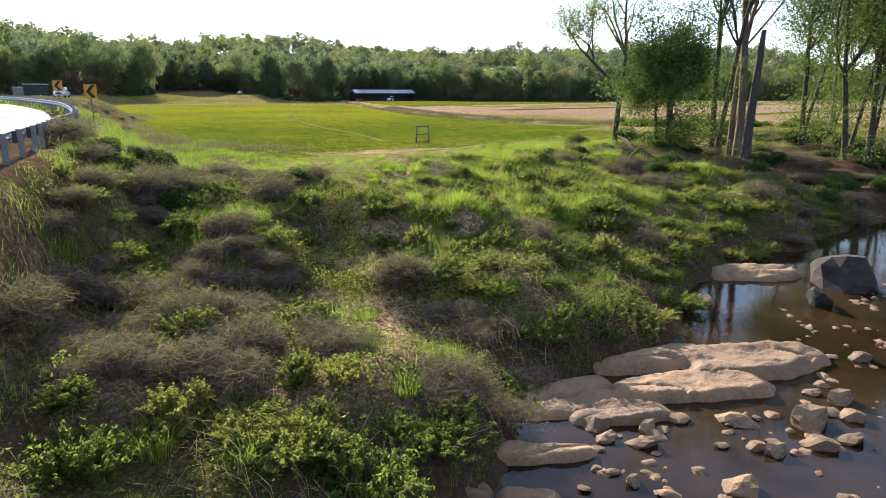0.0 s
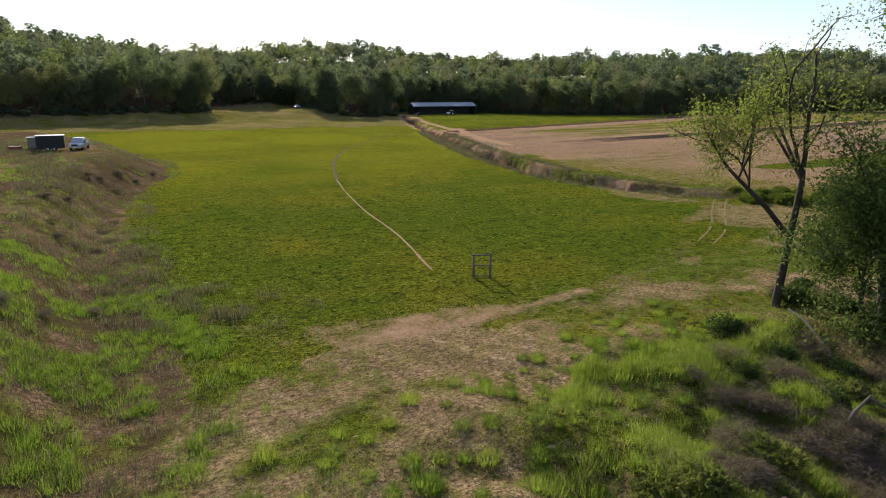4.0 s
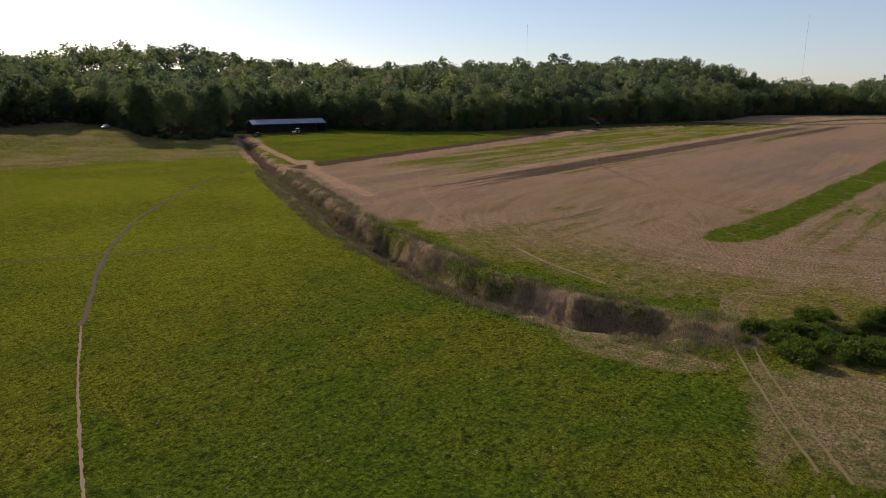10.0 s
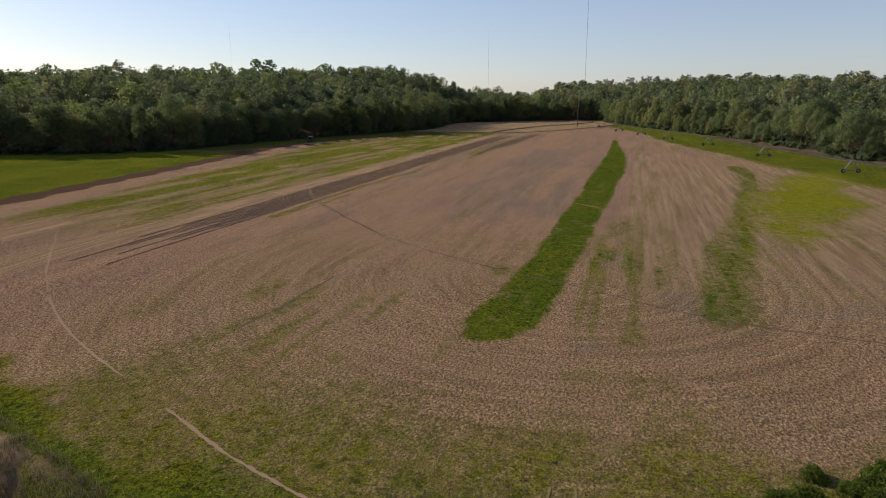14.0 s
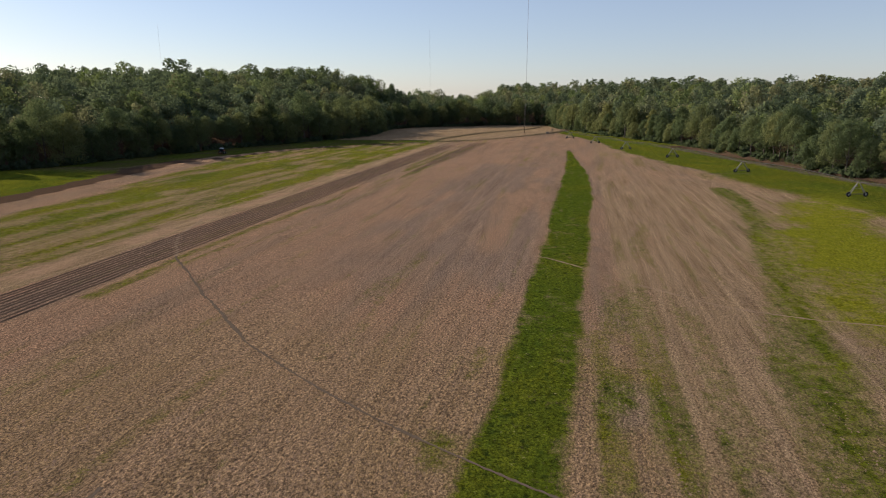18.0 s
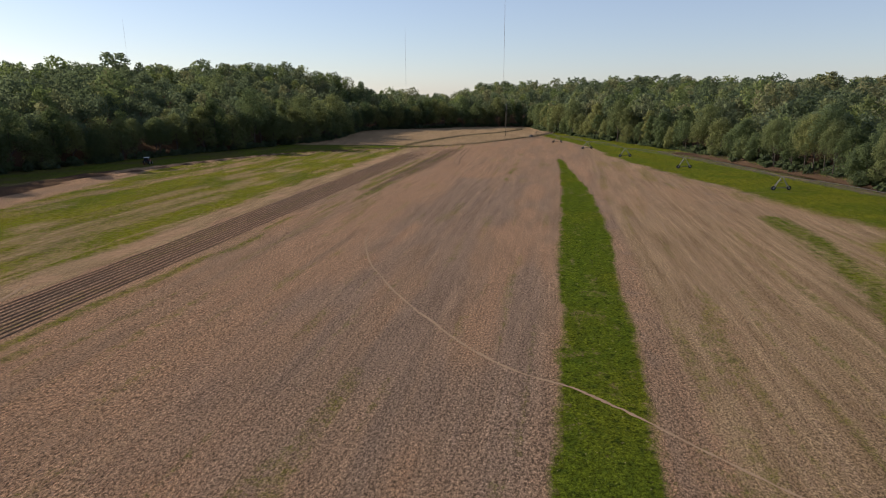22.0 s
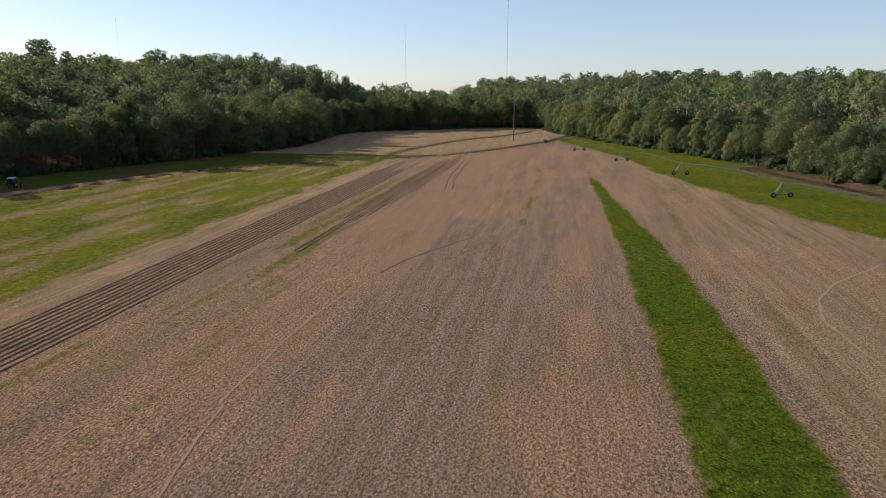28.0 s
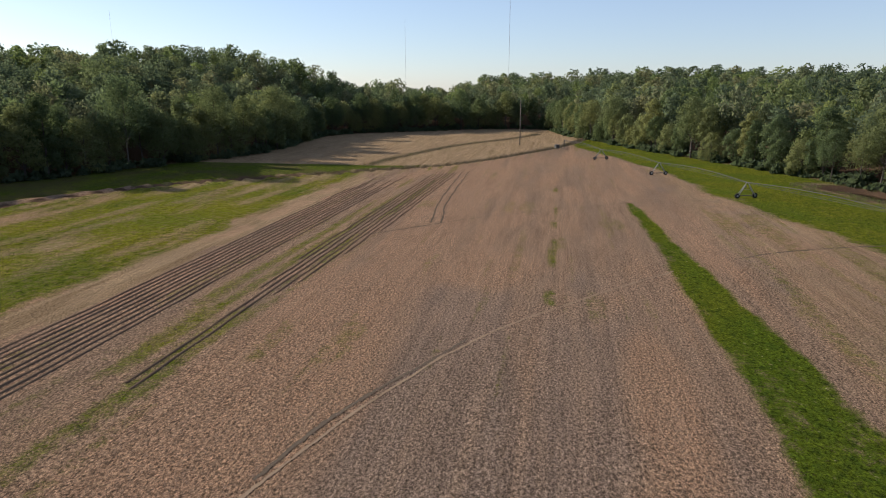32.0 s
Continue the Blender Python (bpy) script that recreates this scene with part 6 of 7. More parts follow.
for a, b, h0, h1 in ((-0.6, BARN_DEEP / 2 + 0.05, eave, ridge), (BARN_DEEP / 2 - 0.05, BARN_DEEP + 0.6, ridge, eave)):
    bm = bmesh.new()
    n = 95
    lo, hi = [], []
    for k in range(n + 1):
        xk = -BARN_LONG / 2 - 0.4 + (BARN_LONG + 0.8) * k / n
        up = 0.035 * (k % 2)
        lo.append(bm.verts.new((xk, a, h0 + up))), hi.append(bm.verts.new((xk, b, h1 + up)))
    for k in range(n):
        bm.faces.new((lo[k], lo[k + 1], hi[k + 1], hi[k]))
    bmesh.ops.solidify(bm, geom=bm.faces[:], thickness=0.03)
    part("roof", bm, M_TIN, barn, "pale corrugated tin roof slope")
bm = bmesh.new()
box(bm, 0, BARN_DEEP, eave / 2, BARN_LONG, 0.15, eave)
part("back_wall", bm, M_BARN, barn)
for s in (-1, 1):
    bm = bmesh.new()
    q = [bm.verts.new((s * BARN_LONG / 2, y, z)) for y, z in ((0, 0), (BARN_DEEP, 0), (BARN_DEEP, eave), (BARN_DEEP / 2, ridge - 0.08), (0, eave))]
    bm.faces.new(q)
    bmesh.ops.solidify(bm, geom=bm.faces[:], thickness=0.12)
    part("end_wall", bm, M_BARN, barn)
for k in range(9):
    bm = bmesh.new()
    box(bm, -BARN_LONG / 2 + 0.2 + (BARN_LONG - 0.4) * k / 8, 0.1, eave / 2, 0.2, 0.2, eave, 0, 0.01)
    part("post", bm, M_BARN, barn)
bm = bmesh.new()
box(bm, 0, -0.05, eave - 0.2, BARN_LONG, 0.12, 0.35)
part("header_beam", bm, M_BARN, barn)
pickup("dark truck parked before the barn", 203.5, 311, -150, M_DARKBOX)


# ---- tractors ----
M_RED = plain_material("red_paint", (0.30, 0.035, 0.025), 0.45, 0, 0.2, 0.5)


def tractor(label, x, y, turn, paint, plough=True):
    """A farm tractor that faces its own +x."""
    tr = tagged(new("tractor"), label, "tractor")
    tr.matrix_basis = pose(x, y, float(ground_at(x, y)) - 0.02, 0, 0, turn)
    bm = hull(bmesh.new(), [(0.2, 0.38, 0.85, 1.65, 0.34), (1.4, 0.36, 0.85, 1.62, 0.30), (2.3, 0.32, 0.85, 1.45, 0.26)])
    part("bonnet", bm, paint, tr)
    bm = bmesh.new()
    box(bm, -0.5, 0, 1.15, 1.8, 0.9, 0.7, 0, 0.06)
    part("chassis", bm, M_BLACK, tr)
    bm = hull(bmesh.new(), [(-1.25, 0.72, 1.45, 2.55, 0.62), (0.15, 0.74, 1.45, 2.60, 0.62), (0.30, 0.70, 1.45, 2.2, 0.60)])
    cab = part("cab", bm, M_GLASS, tr, "glazed cab")
    bm = bmesh.new()
    box(bm, -0.5, 0, 2.68, 1.8, 1.5, 0.16, 0, 0.05)
    part("roof", bm, M_WHITE, cab, "white cab roof")
    for s in (-1, 1):
        wheel(tr, -0.8, s * 0.95, 0.85, 0.5)
        wheel(tr, 1.75, s * 0.85, 0.55, 0.36)
        bm = bmesh.new()
        box(bm, -0.8, s * 0.95, 1.78, 1.4, 0.55, 0.08, 0, 0.03)
        part("mudguard", bm, paint, tr)
    bm = bmesh.new()
    rod(bm, (1.2, 0.2, 1.6), (1.2, 0.2, 2.5), 0.05)
    part("exhaust", bm, M_BLACK, tr)
    if plough:
        bm = bmesh.new()
        box(bm, -2.6, 0, 0.85, 2.0, 0.12, 0.12)
        box(bm, -3.4, 0, 0.85, 0.12, 2.6, 0.12)
        for k in range(5):
            rod(bm, (-3.4, -1.2 + 0.6 * k, 0.85), (-3.7, -1.2 + 0.6 * k, 0.05), 0.05, 0.09, 6)
        part("harrow", bm, M_RUST, tr)
    return tr


tractor("red tractor with a harrow working the dark soil", 366, 224, 10, M_RED)
tractor("white tractor parked before the barn", 226, 312, 160, M_WHITE, False)

# ---- pivot irrigation machine ----
TOWERS = [(226.5, -11.5), (277.5, 2.3), (328.3, 16.9), (379.8, 31.5), (420.2, 47.0), (459.5, 60.3), (501.0, 74.0), (541.0, 86.5)]
pivot = tagged(new("irrigation_pivot"), "long galvanised irrigation pivot on wheeled towers beside the woods", "irrigation pivot")
M_PIPE = plain_material("weathered_zinc", (0.085, 0.083, 0.078), 0.95, 0.0, 0.25, 0.5)
HIGH = 3.55
M_TOWER = plain_material("tower_zinc", (0.25, 0.245, 0.23), 0.9, 0.0, 0.25, 0.5)
for k, ((ax, ay), (bx, by)) in enumerate(zip(TOWERS, TOWERS[1:])):
    A, B = Vector((ax, ay, float(ground_at(ax, ay)))), Vector((bx, by, float(ground_at(bx, by))))
    d = (B - A).normalized()
    side = Vector((-d.y, d.x, 0))
    m = 14
    pts = [A.lerp(B, s / m) + Vector((0, 0, HIGH + 0.75 * math.sin(math.pi * s / m))) for s in range(m + 1)]
    span = part_me("span_pipe", mesh_np("span_pipe", *tube_np([tuple(p) for p in pts], [0.06] * (m + 1), 8), (M_PIPE,), True), pivot)
    for s in (-1, 1):
        low = [A.lerp(B, q / m) + side * s * 0.9 * math.sin(math.pi * q / m) ** 0.5 + Vector((0, 0, HIGH - 0.1 + 0.12 * math.sin(math.pi * q / m))) for q in range(m + 1)]
        part_me("truss_rod", mesh_np("truss_rod", *tube_np([tuple(p) for p in low], [0.025] * (m + 1), 4), (M_PIPE,)), span)
    for q in range(2, m, 2):
        for s in (-1, 1):
            bm = bmesh.new()
            rod(bm, pts[q], A.lerp(B, q / m) + side * s * 0.9 * math.sin(math.pi * q / m) ** 0.5 + Vector((0, 0, HIGH - 0.1 + 0.12 * math.sin(math.pi * q / m))), 0.022, 0.022, 4)
            part("truss_brace", bm, M_PIPE, span)
for k, (tx, ty) in enumerate(TOWERS[:-1]):
    a, b = TOWERS[max(0, k - 1)], TOWERS[k + 1]
    turn = math.degrees(math.atan2(b[1] - a[1], b[0] - a[0]))
    z = float(ground_at(tx, ty))
    bm = bmesh.new()
    for s in (-1, 1):
        for o in (-0.35, 0.35):
            rod(bm, (o, s * 2.05, 0.62), (0, s * 0.12, HIGH), 0.08, 0.07, 6)
        rod(bm, (0, s * 1.2, 1.9), (0, -s * 0.1, 2.0), 0.03, 0.03, 5)
    tower = part("tower", bm, M_TOWER, pivot)
    tower.matrix_basis = pose(tx, ty, z, 0, 0, turn)
    bm = bmesh.new()
    box(bm, 0, 0, 0.62, 0.16, 4.5, 0.16, 0, 0.02)
    part("base_beam", bm, M_PIPE, tower)
    for s in (-1, 1):
        bm = bmesh.new()
        rod(bm, (-0.17, s * 2.15, 0.56), (0.17, s * 2.15, 0.56), 0.58, 0.58, 16)
        part("wheel", bm, M_TYRE, tower, "black rubber wheel")
        bm = bmesh.new()
        rod(bm, (-0.19, s * 2.15, 0.56), (0.19, s * 2.15, 0.56), 0.28, 0.28, 10)
        part("hub", bm, M_ZINC, tower)
    bm = bmesh.new()
    box(bm, 0.3, 0.1, 2.55, 0.35, 0.25, 0.45, 0, 0.02)
    part("control_box", bm, M_PIPE, tower)
ex, ey = TOWERS[-1]
bm = bmesh.new()
for sx_ in (-1, 1):
    for s in (-1, 1):
        rod(bm, (ex + sx_ * 1.4, ey + s * 1.4, float(ground_at(ex, ey)) - 0.1), (ex + sx_ * 0.2, ey + s * 0.2, HIGH), 0.07, 0.06, 6)
rod(bm, (ex, ey, float(ground_at(ex, ey))), (ex, ey, HIGH + 0.5), 0.12, 0.12, 8)
part("pivot_stand", bm, M_PIPE, pivot)
bm = bmesh.new()
box(bm, 1.5, 0, 0.9, 2.2, 1.4, 1.6, 0, 0.05)
pump = link_bm("pump_house", bm, M_PIPE)
pump.matrix_basis = pose(ex, ey + 2.5, float(ground_at(ex, ey)), 0, 0, 20)
tagged(pump, "small grey pump box beside the pivot", "pump")

# ---- pole in the far field ----
pole = tagged(new("utility_pole"), "tall bare wooden utility pole standing alone", "utility pole")
pole.location = (559, 106, float(ground_at(559, 106)))
bm = bmesh.new()
rod(bm, (0, 0, -0.5), (0, 0, 19.5), 0.24, 0.14, 10)
part("shaft", bm, M_WOODPOST, pole, "", True)
bm = bmesh.new()
rod(bm, (0, 0, 19.4), (0, 0, 19.7), 0.16, 0.10, 10)
part("cap", bm, M_ZINC, pole)


# ---- far radio masts ----
M_MAST = plain_material("mast_steel", (0.55, 0.50, 0.50), 0.6, 0.0, 0.2, 20.0)


def mast(label, x, y, tall, half):
    tw = tagged(new("radio_mast"), label, "radio mast", "radio masts")
    tw.location = (x, y, float(ground_at(x, y)))
    for k in range(3):
        c, s = math.cos(k * 2.094), math.sin(k * 2.094)
        bm = bmesh.new()
        rod(bm, (c * half, s * half, 0), (c * half, s * half, tall), half * 0.3, half * 0.3, 5)
        part("leg", bm, M_MAST, tw)
    bm = bmesh.new()
    for q in range(int(tall / 12)):
        for k in range(3):
            a, b = k * 2.094, (k + 1) * 2.094
            rod(bm, (math.cos(a) * half, math.sin(a) * half, q * 12), (math.cos(b) * half, math.sin(b) * half, q * 12 + 12), half * 0.12, half * 0.12, 3)
    part("lattice", bm, M_MAST, tw)


mast("very tall thin guyed radio mast beyond the hills", 3740, 363, 640, 0.85)
mast("thin distant radio mast beyond the woods", 2440, 1700, 300, 0.32)
mast("faint distant radio mast beyond the hills", 2330, 582, 235, 0.26)


# ---- marks in the fields ----
def earth_material(name, a, b):
    m = Nodes(name)
    f = m.noise(0.15, 4, rough=0.7)
    m.bump(f, 0.8, 0.06)
    return m.done(m.mix(m.ramp(f, 0.3, 0.7), m.mix(m.noise(3.0, 3), a, b), b), 1.0, 0.0, 0.0)


M_PALE = earth_material("pale_earth", (0.20, 0.138, 0.085), (0.30, 0.21, 0.135))
M_WORN = earth_material("worn_earth", (0.13, 0.105, 0.045), (0.20, 0.155, 0.075))
M_RUT = earth_material("rut_earth", (0.070, 0.055, 0.038), (0.14, 0.105, 0.074))
# ploughed earth, darkened so the ridges draw the furrows' shadow lines
M_FURROW = earth_material("shaded_furrow_earth", (0.085, 0.058, 0.038), (0.165, 0.112, 0.072))


def track(label, points, wide, mat, lift=0.03, broken=0.02):
    """A narrow wheel track: a ragged strip over the ground."""
    line = spline(points, 0.35)
    k = np.arange(len(line)) * 0.35
    w = wide * (0.65 + 0.7 * noise2(k, k * 0 + points[0][0], 1.7))
    off = (noise2(k, k * 0 + points[0][1], 4.0) - 0.5) * wide * 0.8
    rag = np.random.default_rng(int(points[0][0] * 10)).uniform(0.3, 1.0, (2, len(line)))
    v, f = ribbon(line, off - w / 2 * rag[0], off + w / 2 * rag[1], lift)
    gaps = noise2(k, k * 0 + points[0][0] + 50, 3.0) > broken
    n = len(line)
    f = f[np.tile(gaps[:-1], 2)]
    return tagged(new("wheel_track", mesh_np("wheel_track", v, f, (mat,))), label, "wheel track", "", "structure")


PIVOT_MARK, RUT_MARK = "narrow pale wheel track of the irrigation machine", "narrow dark wheel rut across the field"
track(PIVOT_MARK, [(38.5, 54), (43, 67.4), (45.5, 77), (49.9, 90.6), (54.5, 103.2)], 0.26, M_PALE)
track(RUT_MARK, [(54.5, 103.2), (66.6, 129.3), (82.3, 153.2), (109.3, 182.9), (127.3, 193.5)], 0.7, M_RUT)
track(RUT_MARK, [(42, 140), (48.7, 138), (56.6, 132.8), (65.8, 127.4), (76.8, 121)], 0.5, M_RUT)
track(PIVOT_MARK, [(152, 158), (132, 138), (122.4, 127.3), (111.5, 112), (100, 90), (96.7, 82.5), (93.6, 74.3)], 0.36, M_PALE, 0.03, 0.3)
track(PIVOT_MARK, [(220.9, 142.8), (204.1, 137), (192.2, 129.5)], 0.8, M_PALE)
track(RUT_MARK, [(192.2, 129.5), (173.1, 112), (162.1, 101.5)], 0.55, M_RUT)
track(PIVOT_MARK, [(162.1, 101.5), (155.5, 92.8), (150.5, 85.5), (140.3, 66.8), (133.5, 53.9), (130.6, 40.2), (129.5, 30)], 0.34, M_RUT)
track(RUT_MARK, [(262.7, 108.1), (252.6, 106.2), (240, 101.9), (229.4, 96.4), (218.6, 90.0)], 0.35, M_PALE)
track(PIVOT_MARK, [(218.6, 90), (205.2, 79.3), (200.4, 71.4), (188.9, 60.1), (182.6, 52.3), (179.8, 44.7), (178, 32)], 0.45, M_PALE)
track(PIVOT_MARK, [(317, 38), (305.3, 48.8), (293, 54.4), (279, 54.4), (261.7, 54.3), (251, 49.2), (243.9, 45.9)], 0.45, M_PALE)
track(RUT_MARK, [(317, 38), (321, 31), (323.1, 25.2), (325, 15)], 0.55, M_RUT)
track(PIVOT_MARK, [(262.7, 108.1), (266.9, 108.9), (293.4, 107.8), (319.3, 99.3), (334.9, 89.8), (354.7, 73.2)], 0.40, M_PALE)
track(RUT_MARK, [(301.2, 106.4), (310.2, 104.1), (320.5, 99.3), (326.3, 96.6)], 0.45, M_RUT)
track(RUT_MARK, [(362.4, 63.6), (369, 54), (375.4, 38.3), (377, 32)], 0.5, M_RUT)
track(RUT_MARK, [(369.7, 119.9), (387.7, 102.9)], 0.6, M_RUT)
track(RUT_MARK, [(387.7, 102.9), (399, 88), (408.7, 73.8), (414, 60), (418, 48)], 0.35, M_RUT)
track(RUT_MARK, [(118.0, 97.8), (127, 97.4), (137.2, 97.1)], 0.45, M_RUT)
for o in (-0.75, 0.75):
    track("worn tyre rut across the grass to the crossing", [(100, 64.5 + o), (95, 64.2 + o), (91.6, 61.9 + o * 0.8), (86.7, 60.3 + o), (82.9, 58.5 + o), (77, 55.0 + o), (69, 50 + o), (61, 46.5 + o)], 0.24, M_WORN, 0.03, 0.2)
for o in (-0.9, 0.9):
    track("paired dark tyre ruts in the stubble", [(380.9, 110.4 + o), (409.7, 113.4 + o), (460, 116 + o)], 0.5, M_RUT)


# ---- ploughed furrows ----
def furrows(label, rows, x0, x1, y_of, high=0.065):
    vs, fs, base = [], [], 0
    for k in range(rows):
        x = np.arange(x0(k), x1(k), 1.2)
        y = y_of(k, x) + (noise2(x, x * 0 + k * 7, 5.0) - 0.5) * 0.25
        z = ground_at(x, y)
        h = high * (0.6 + 0.8 * noise2(x, x * 0 + k * 3, 1.8))
        ring = [np.stack([x, y + o, z + q], -1) for o, q in ((-0.21, 0 * h - 0.03), (-0.07, h), (0.07, h * 0.9), (0.21, 0 * h - 0.03))]
        n = len(x)
        i = np.arange(n - 1)
        vs.append(np.concatenate(ring))
        fs.append(np.concatenate([np.stack([base + q * n + i, base + q * n + i + 1, base + (q + 1) * n + i + 1, base + (q + 1) * n + i], -1) for q in range(3)]))
        base += 4 * n
    return tagged(new("furrow", mesh_np("furrow", np.concatenate(vs), np.concatenate(fs), (M_FURROW,))), label, "furrow", "", "stuff")


furrows("long parallel ridges of ploughed brown soil", 10, lambda k: 134 + 5 * ((k * 5) % 7), lambda k: 445 - 3 * ((k * 7) % 11), lambda k, x: 130.8 + 0.92 * k + (x - 300) * 0.004, 0.09)
furrows("short parallel ridges of ploughed brown soil", 8, lambda k: (372, 356, 341, 336, 311, 312, 338, 352)[k], lambda k: 458 - k, lambda k, x: 118.4 + 0.92 * k - (x - 330) * 0.002, 0.09)


# ---- brush along the ditches ----
def ditch_plant(x, y, dry, grow):
    if dry:
        plant(BRAMBLES[int(rng.integers(0, 3))], ("tangle", "foliage"), "bramble", "heap of dry brown bramble canes on the ditch bank", "bramble", "brambles along the ditch", x, y, grow * rng.uniform(0.5, 1.1), rng.uniform(0.4, 0.8))
    else:
        plant(BUSHES[int(rng.integers(0, 5))], ("foliage", "branchwork"), "bush", "green leafy bush growing in the ditch", "bush", "bushes along the ditch", x, y, grow * rng.uniform(0.4, 0.9), rng.uniform(0.5, 0.9))


M_THICKET = leaf_material("thicket_leaves", (0.026, 0.044, 0.012), (0.10, 0.13, 0.026), 0.35)
for k in range(120):
    c = DITCH[int(rng.uniform(0.52, 0.99) ** 0.8 * (len(DITCH) - 1))]
    ditch_plant(c[0] + rng.normal(0.8, 1.7), c[1] + rng.normal(0.0, 1.0), rng.random() < 0.6, 0.6)
vs, fs, base = [], [], 0
lumps = [leafy_np(95 + q, 1300, 1.0, 0.9, 0.105, 1.6, 3) for q in range(4)]
for k in range(230):
    s = 1.35 * rng.random() ** 1.3 - 0.18
    x, y = 92.5 + 17 * s + rng.normal(0, 2.4), 55.5 - 17 * s + rng.normal(0, 2.4)
    v, f = lumps[k % 4]
    g, t = rng.uniform(0.6, 1.5), rng.uniform(0, 6.28)
    c, q = math.cos(t) * g, math.sin(t) * g
    vs.append(np.stack([v[:, 0] * c - v[:, 1] * q + x, v[:, 0] * q + v[:, 1] * c + y, v[:, 2] * g * rng.uniform(0.7, 1.2) + float(ground_at(x, y)) - 0.1], -1))
    fs.append(f + base)
    base += len(v)
tagged(new("thicket", mesh_np("thicket", np.concatenate(vs), np.concatenate(fs), (M_THICKET,))), "dense green thicket filling a ditch beside the track", "thicket", "", "stuff")
def far_bank(x, y, r):
    q, a = line_dist(x, y, FAR_DITCH)
    p, b = line_dist(x, y, FAR_BRUSH)
    return ((q < 2.2) & (x > 440)) | (p < 1.6)


grass_cover("far_brush", "low brown brush along a far field bank", 60000, 440, 650, 72, 160, far_bank, 0.9, 0.3, 7, M_BRAMBLE, 92)


# ---- undergrowth at the edge of the woods ----
vs, fs, base = [], [], 0
shrub_kinds = [leafy_np(90 + s, 70, 2.2, 2.6, 1.0, 1.4) for s in range(3)]
for ex, ey in spline([(-60, 336)] + WOODS_N[1:] + WOODS_S[:6], 2.6):
    for q in range(2):
        x, y = ex + rng.uniform(-4, 4), ey + rng.uniform(-4, 4)
        v, f = shrub_kinds[int(rng.integers(0, 3))]
        g = rng.uniform(0.6, 1.3)
        vs.append(v * np.array([g, g, g * rng.uniform(0.7, 1.3)]) + np.array([x, y, float(ground_at(x, y)) - 0.2]))
        fs.append(f + base)
        base += len(v)
tagged(new("undergrowth", mesh_np("undergrowth", np.concatenate(vs), np.concatenate(fs), (M_FOREST,))), "thick green undergrowth at the edge of the woods", "undergrowth", "", "stuff")

# ---- short turf near the flight line ----
def on_turf(x, y, r):
    q, _ = line_dist(x, y, DITCH)
    return (bank_d(x, y) > 30) & (x < np.interp(y, DITCH[::-1, 1], DITCH[::-1, 0]) - 3) & (x - rail_x(y) > 12) & (noise2(x, y, 1.4) + r.uniform(-0.3, 0.3, len(x)) > 0.5)


def on_strip(x, y, r):
    return (strip_depth(x, y) + (noise2(x, y, 1.8) - 0.5) * 2.0 > 0.3) & (noise2(x / 3.0, y, 1.2) + r.uniform(-0.25, 0.25, len(x)) > 0.40)


grass_cover("turf_tufts", "short tufts of yellow-green turf", 52000, 20, 92, 42, 128, on_turf, 0.10, 0.12, 9, M_TURF, 85, True)
grass_cover("strip_grass", "lush green grass left standing in a strip", 22000, 121, 406, 64.5, 78, on_strip, 0.16, 0.10, 14, M_STRIP, 86, True)


def along_ditch(x, y, r):
    q, _ = line_dist(x, y, DITCH)
    q = np.where(np.hypot(x - 95.5, y - 110.5) < 2.6, 99, q)
    return (q < 5.4) & (q > 0.5) & (noise2(x, y, 1.6) > 0.33)


def green_ditch(x, y, r):
    q, _ = line_dist(x, y, DITCH)
    return (q < 6.5) & (noise2(x, y, 2.0) > 0.52)


grass_cover("ditch_dry_grass", "dead brown grass on the ditch banks", 58000, 78, 132, 58, 190, along_ditch, 0.58, 0.22, 9, M_BRAMBLE, 87)
grass_cover("ditch_grass", "rank green grass along the ditch", 16000, 76, 132, 58, 190, green_ditch, 0.40, 0.15, 8, M_BLADE, 88)


# ---- muddy river below the woods ----
river_z = np.full(len(RIVER), -0.85)
tagged(new("water", mesh_np("water", *ribbon(RIVER, -5.5, 5.5, 0.0, river_z), (M_WATER,))), "dark muddy river along the edge of the woods", "water", "", "structure")


def by_river(x, y, r):
    q, _ = line_dist(x, y, RIVER)
    return (q > 4.2) & (q < 11) & (noise2(x, y, 3.0) > 0.35)


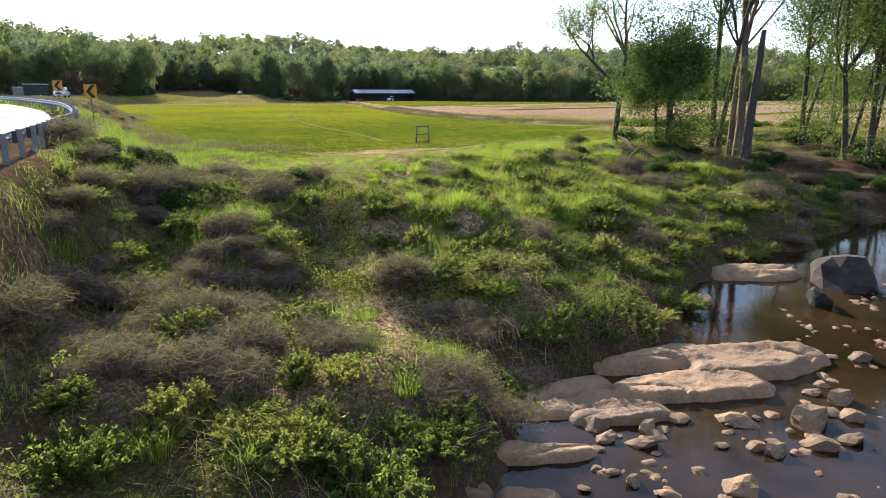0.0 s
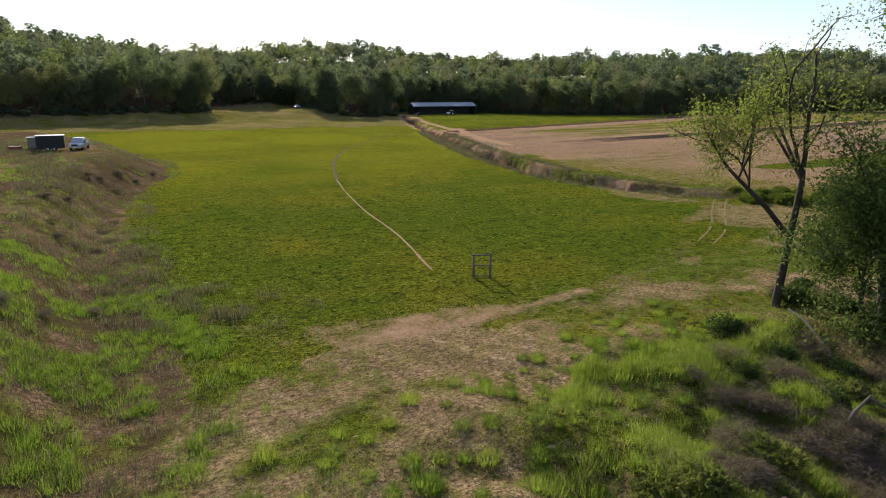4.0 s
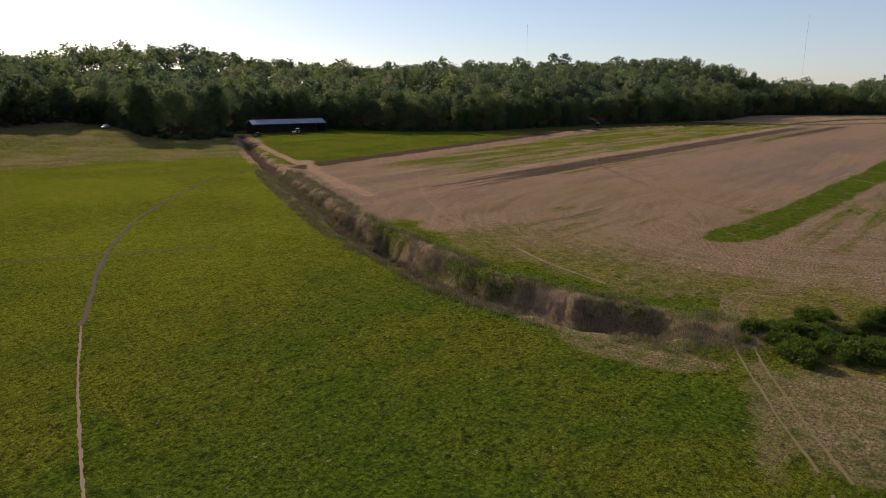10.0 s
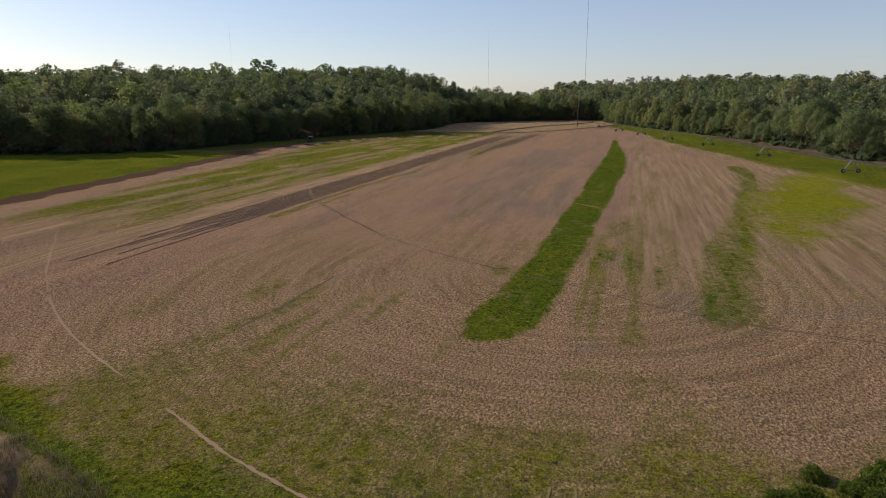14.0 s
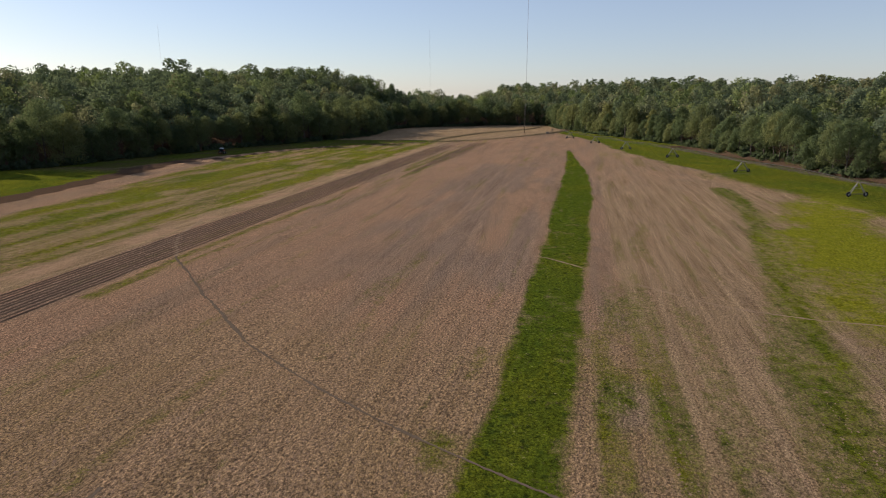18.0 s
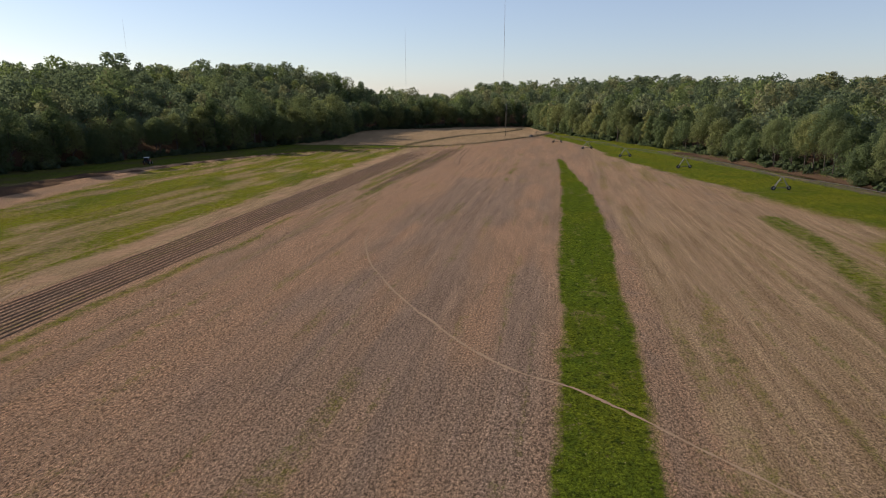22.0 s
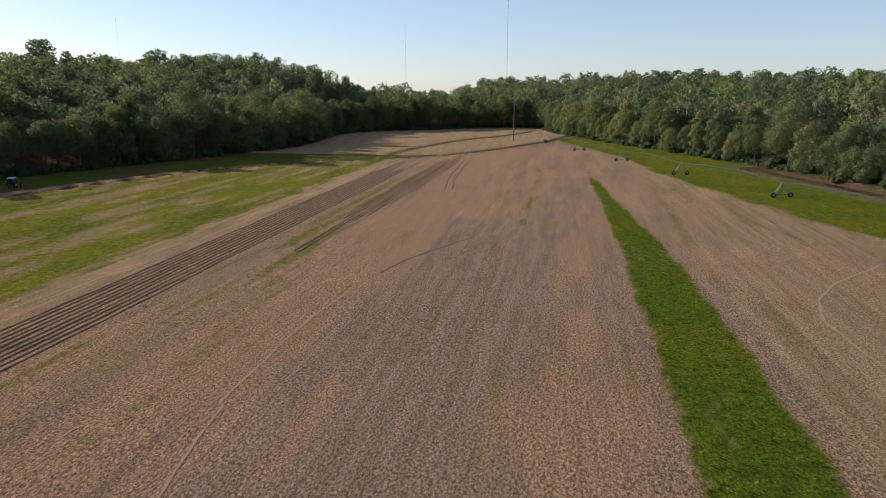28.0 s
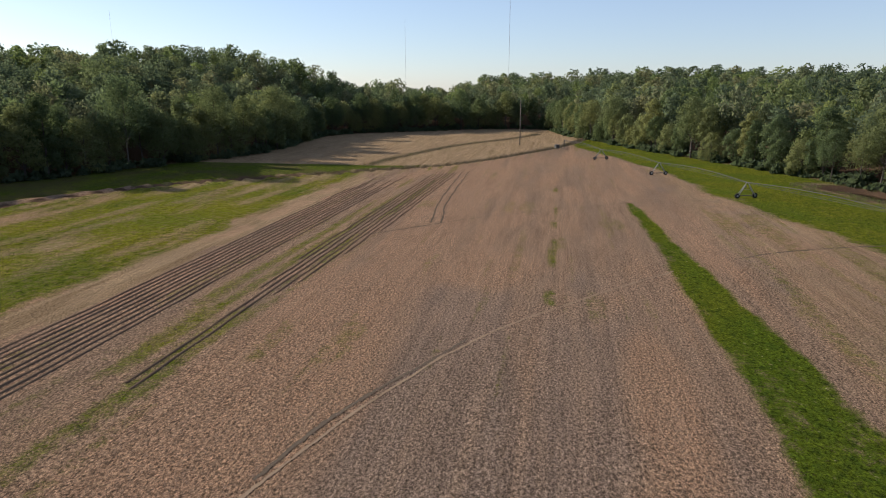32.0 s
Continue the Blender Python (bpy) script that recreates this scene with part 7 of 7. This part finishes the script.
grass_cover("river_brush", "low brown brush along the river bank", 30000, 265, 445, -42, 34, by_river, 0.8, 0.35, 7, M_BRAMBLE, 93)
grass_cover("river_weeds", "green weeds along the river bank", 26000, 265, 445, -42, 34, by_river, 0.6, 0.35, 7, M_BLADE, 94)


# ---- cut stalks in the stubble below the flight line ----
def on_stubble(x, y, r):
    return (strip_depth(x, y) < -0.3) & (x > 112) & (noise2(x / 8.0, y, 1.6) > 0.35)


grass_cover("stubble", "short pale stalks of cut stubble", 26000, 112, 330, 50, 122, on_stubble, 0.12, 0.22, 7, M_DRYBLADE, 98, True)


# ---- clods of earth and trash in the stubble ----
cr = np.random.default_rng(120)
cx, cy = cr.uniform(112, 420, 150000), cr.uniform(48, 124, 150000)
cy = np.where(cx > 145, np.round(cy / 0.5416) * 0.5416 + cr.normal(0, 0.07, len(cy)), cy)
ok = (strip_depth(cx, cy) < -0.3) & (0.5 * noise2(cx / 10.0, cy, 1.2) + 0.5 * noise2(cx, cy, 4.0) + cr.uniform(-0.25, 0.25, len(cx)) > 0.5)
cx, cy = cx[ok], cy[ok]
n = len(cx)
turn, size = cr.uniform(0, 6.28, n), cr.uniform(0.035, 0.10, n) * np.where(cr.random(n) < 0.1, 1.6, 1.0)
cz = ground_at(cx, cy) - 0.01
corner = [np.stack([cx + np.cos(turn + q * 1.57) * size * cr.uniform(0.6, 1.2, n), cy + np.sin(turn + q * 1.57) * size * cr.uniform(0.6, 1.2, n), cz], -1) for q in range(4)]
top = np.stack([cx + cr.normal(0, 0.02, n), cy + cr.normal(0, 0.02, n), cz + size * cr.uniform(0.6, 1.1, n)], -1)
cv = np.stack(corner + [top], 1).reshape(-1, 3)
cf = np.concatenate([np.arange(n)[:, None] * 5 + np.array([[q, (q + 1) % 4, 4]]) for q in range(4)])
M_CLOD = earth_material("clod_earth", (0.20, 0.135, 0.092), (0.33, 0.225, 0.15))
tagged(new("clods", mesh_np("clods", cv, cf, (M_CLOD,), True)), "loose clods of brown earth scattered in the stubble", "clods", "", "stuff")
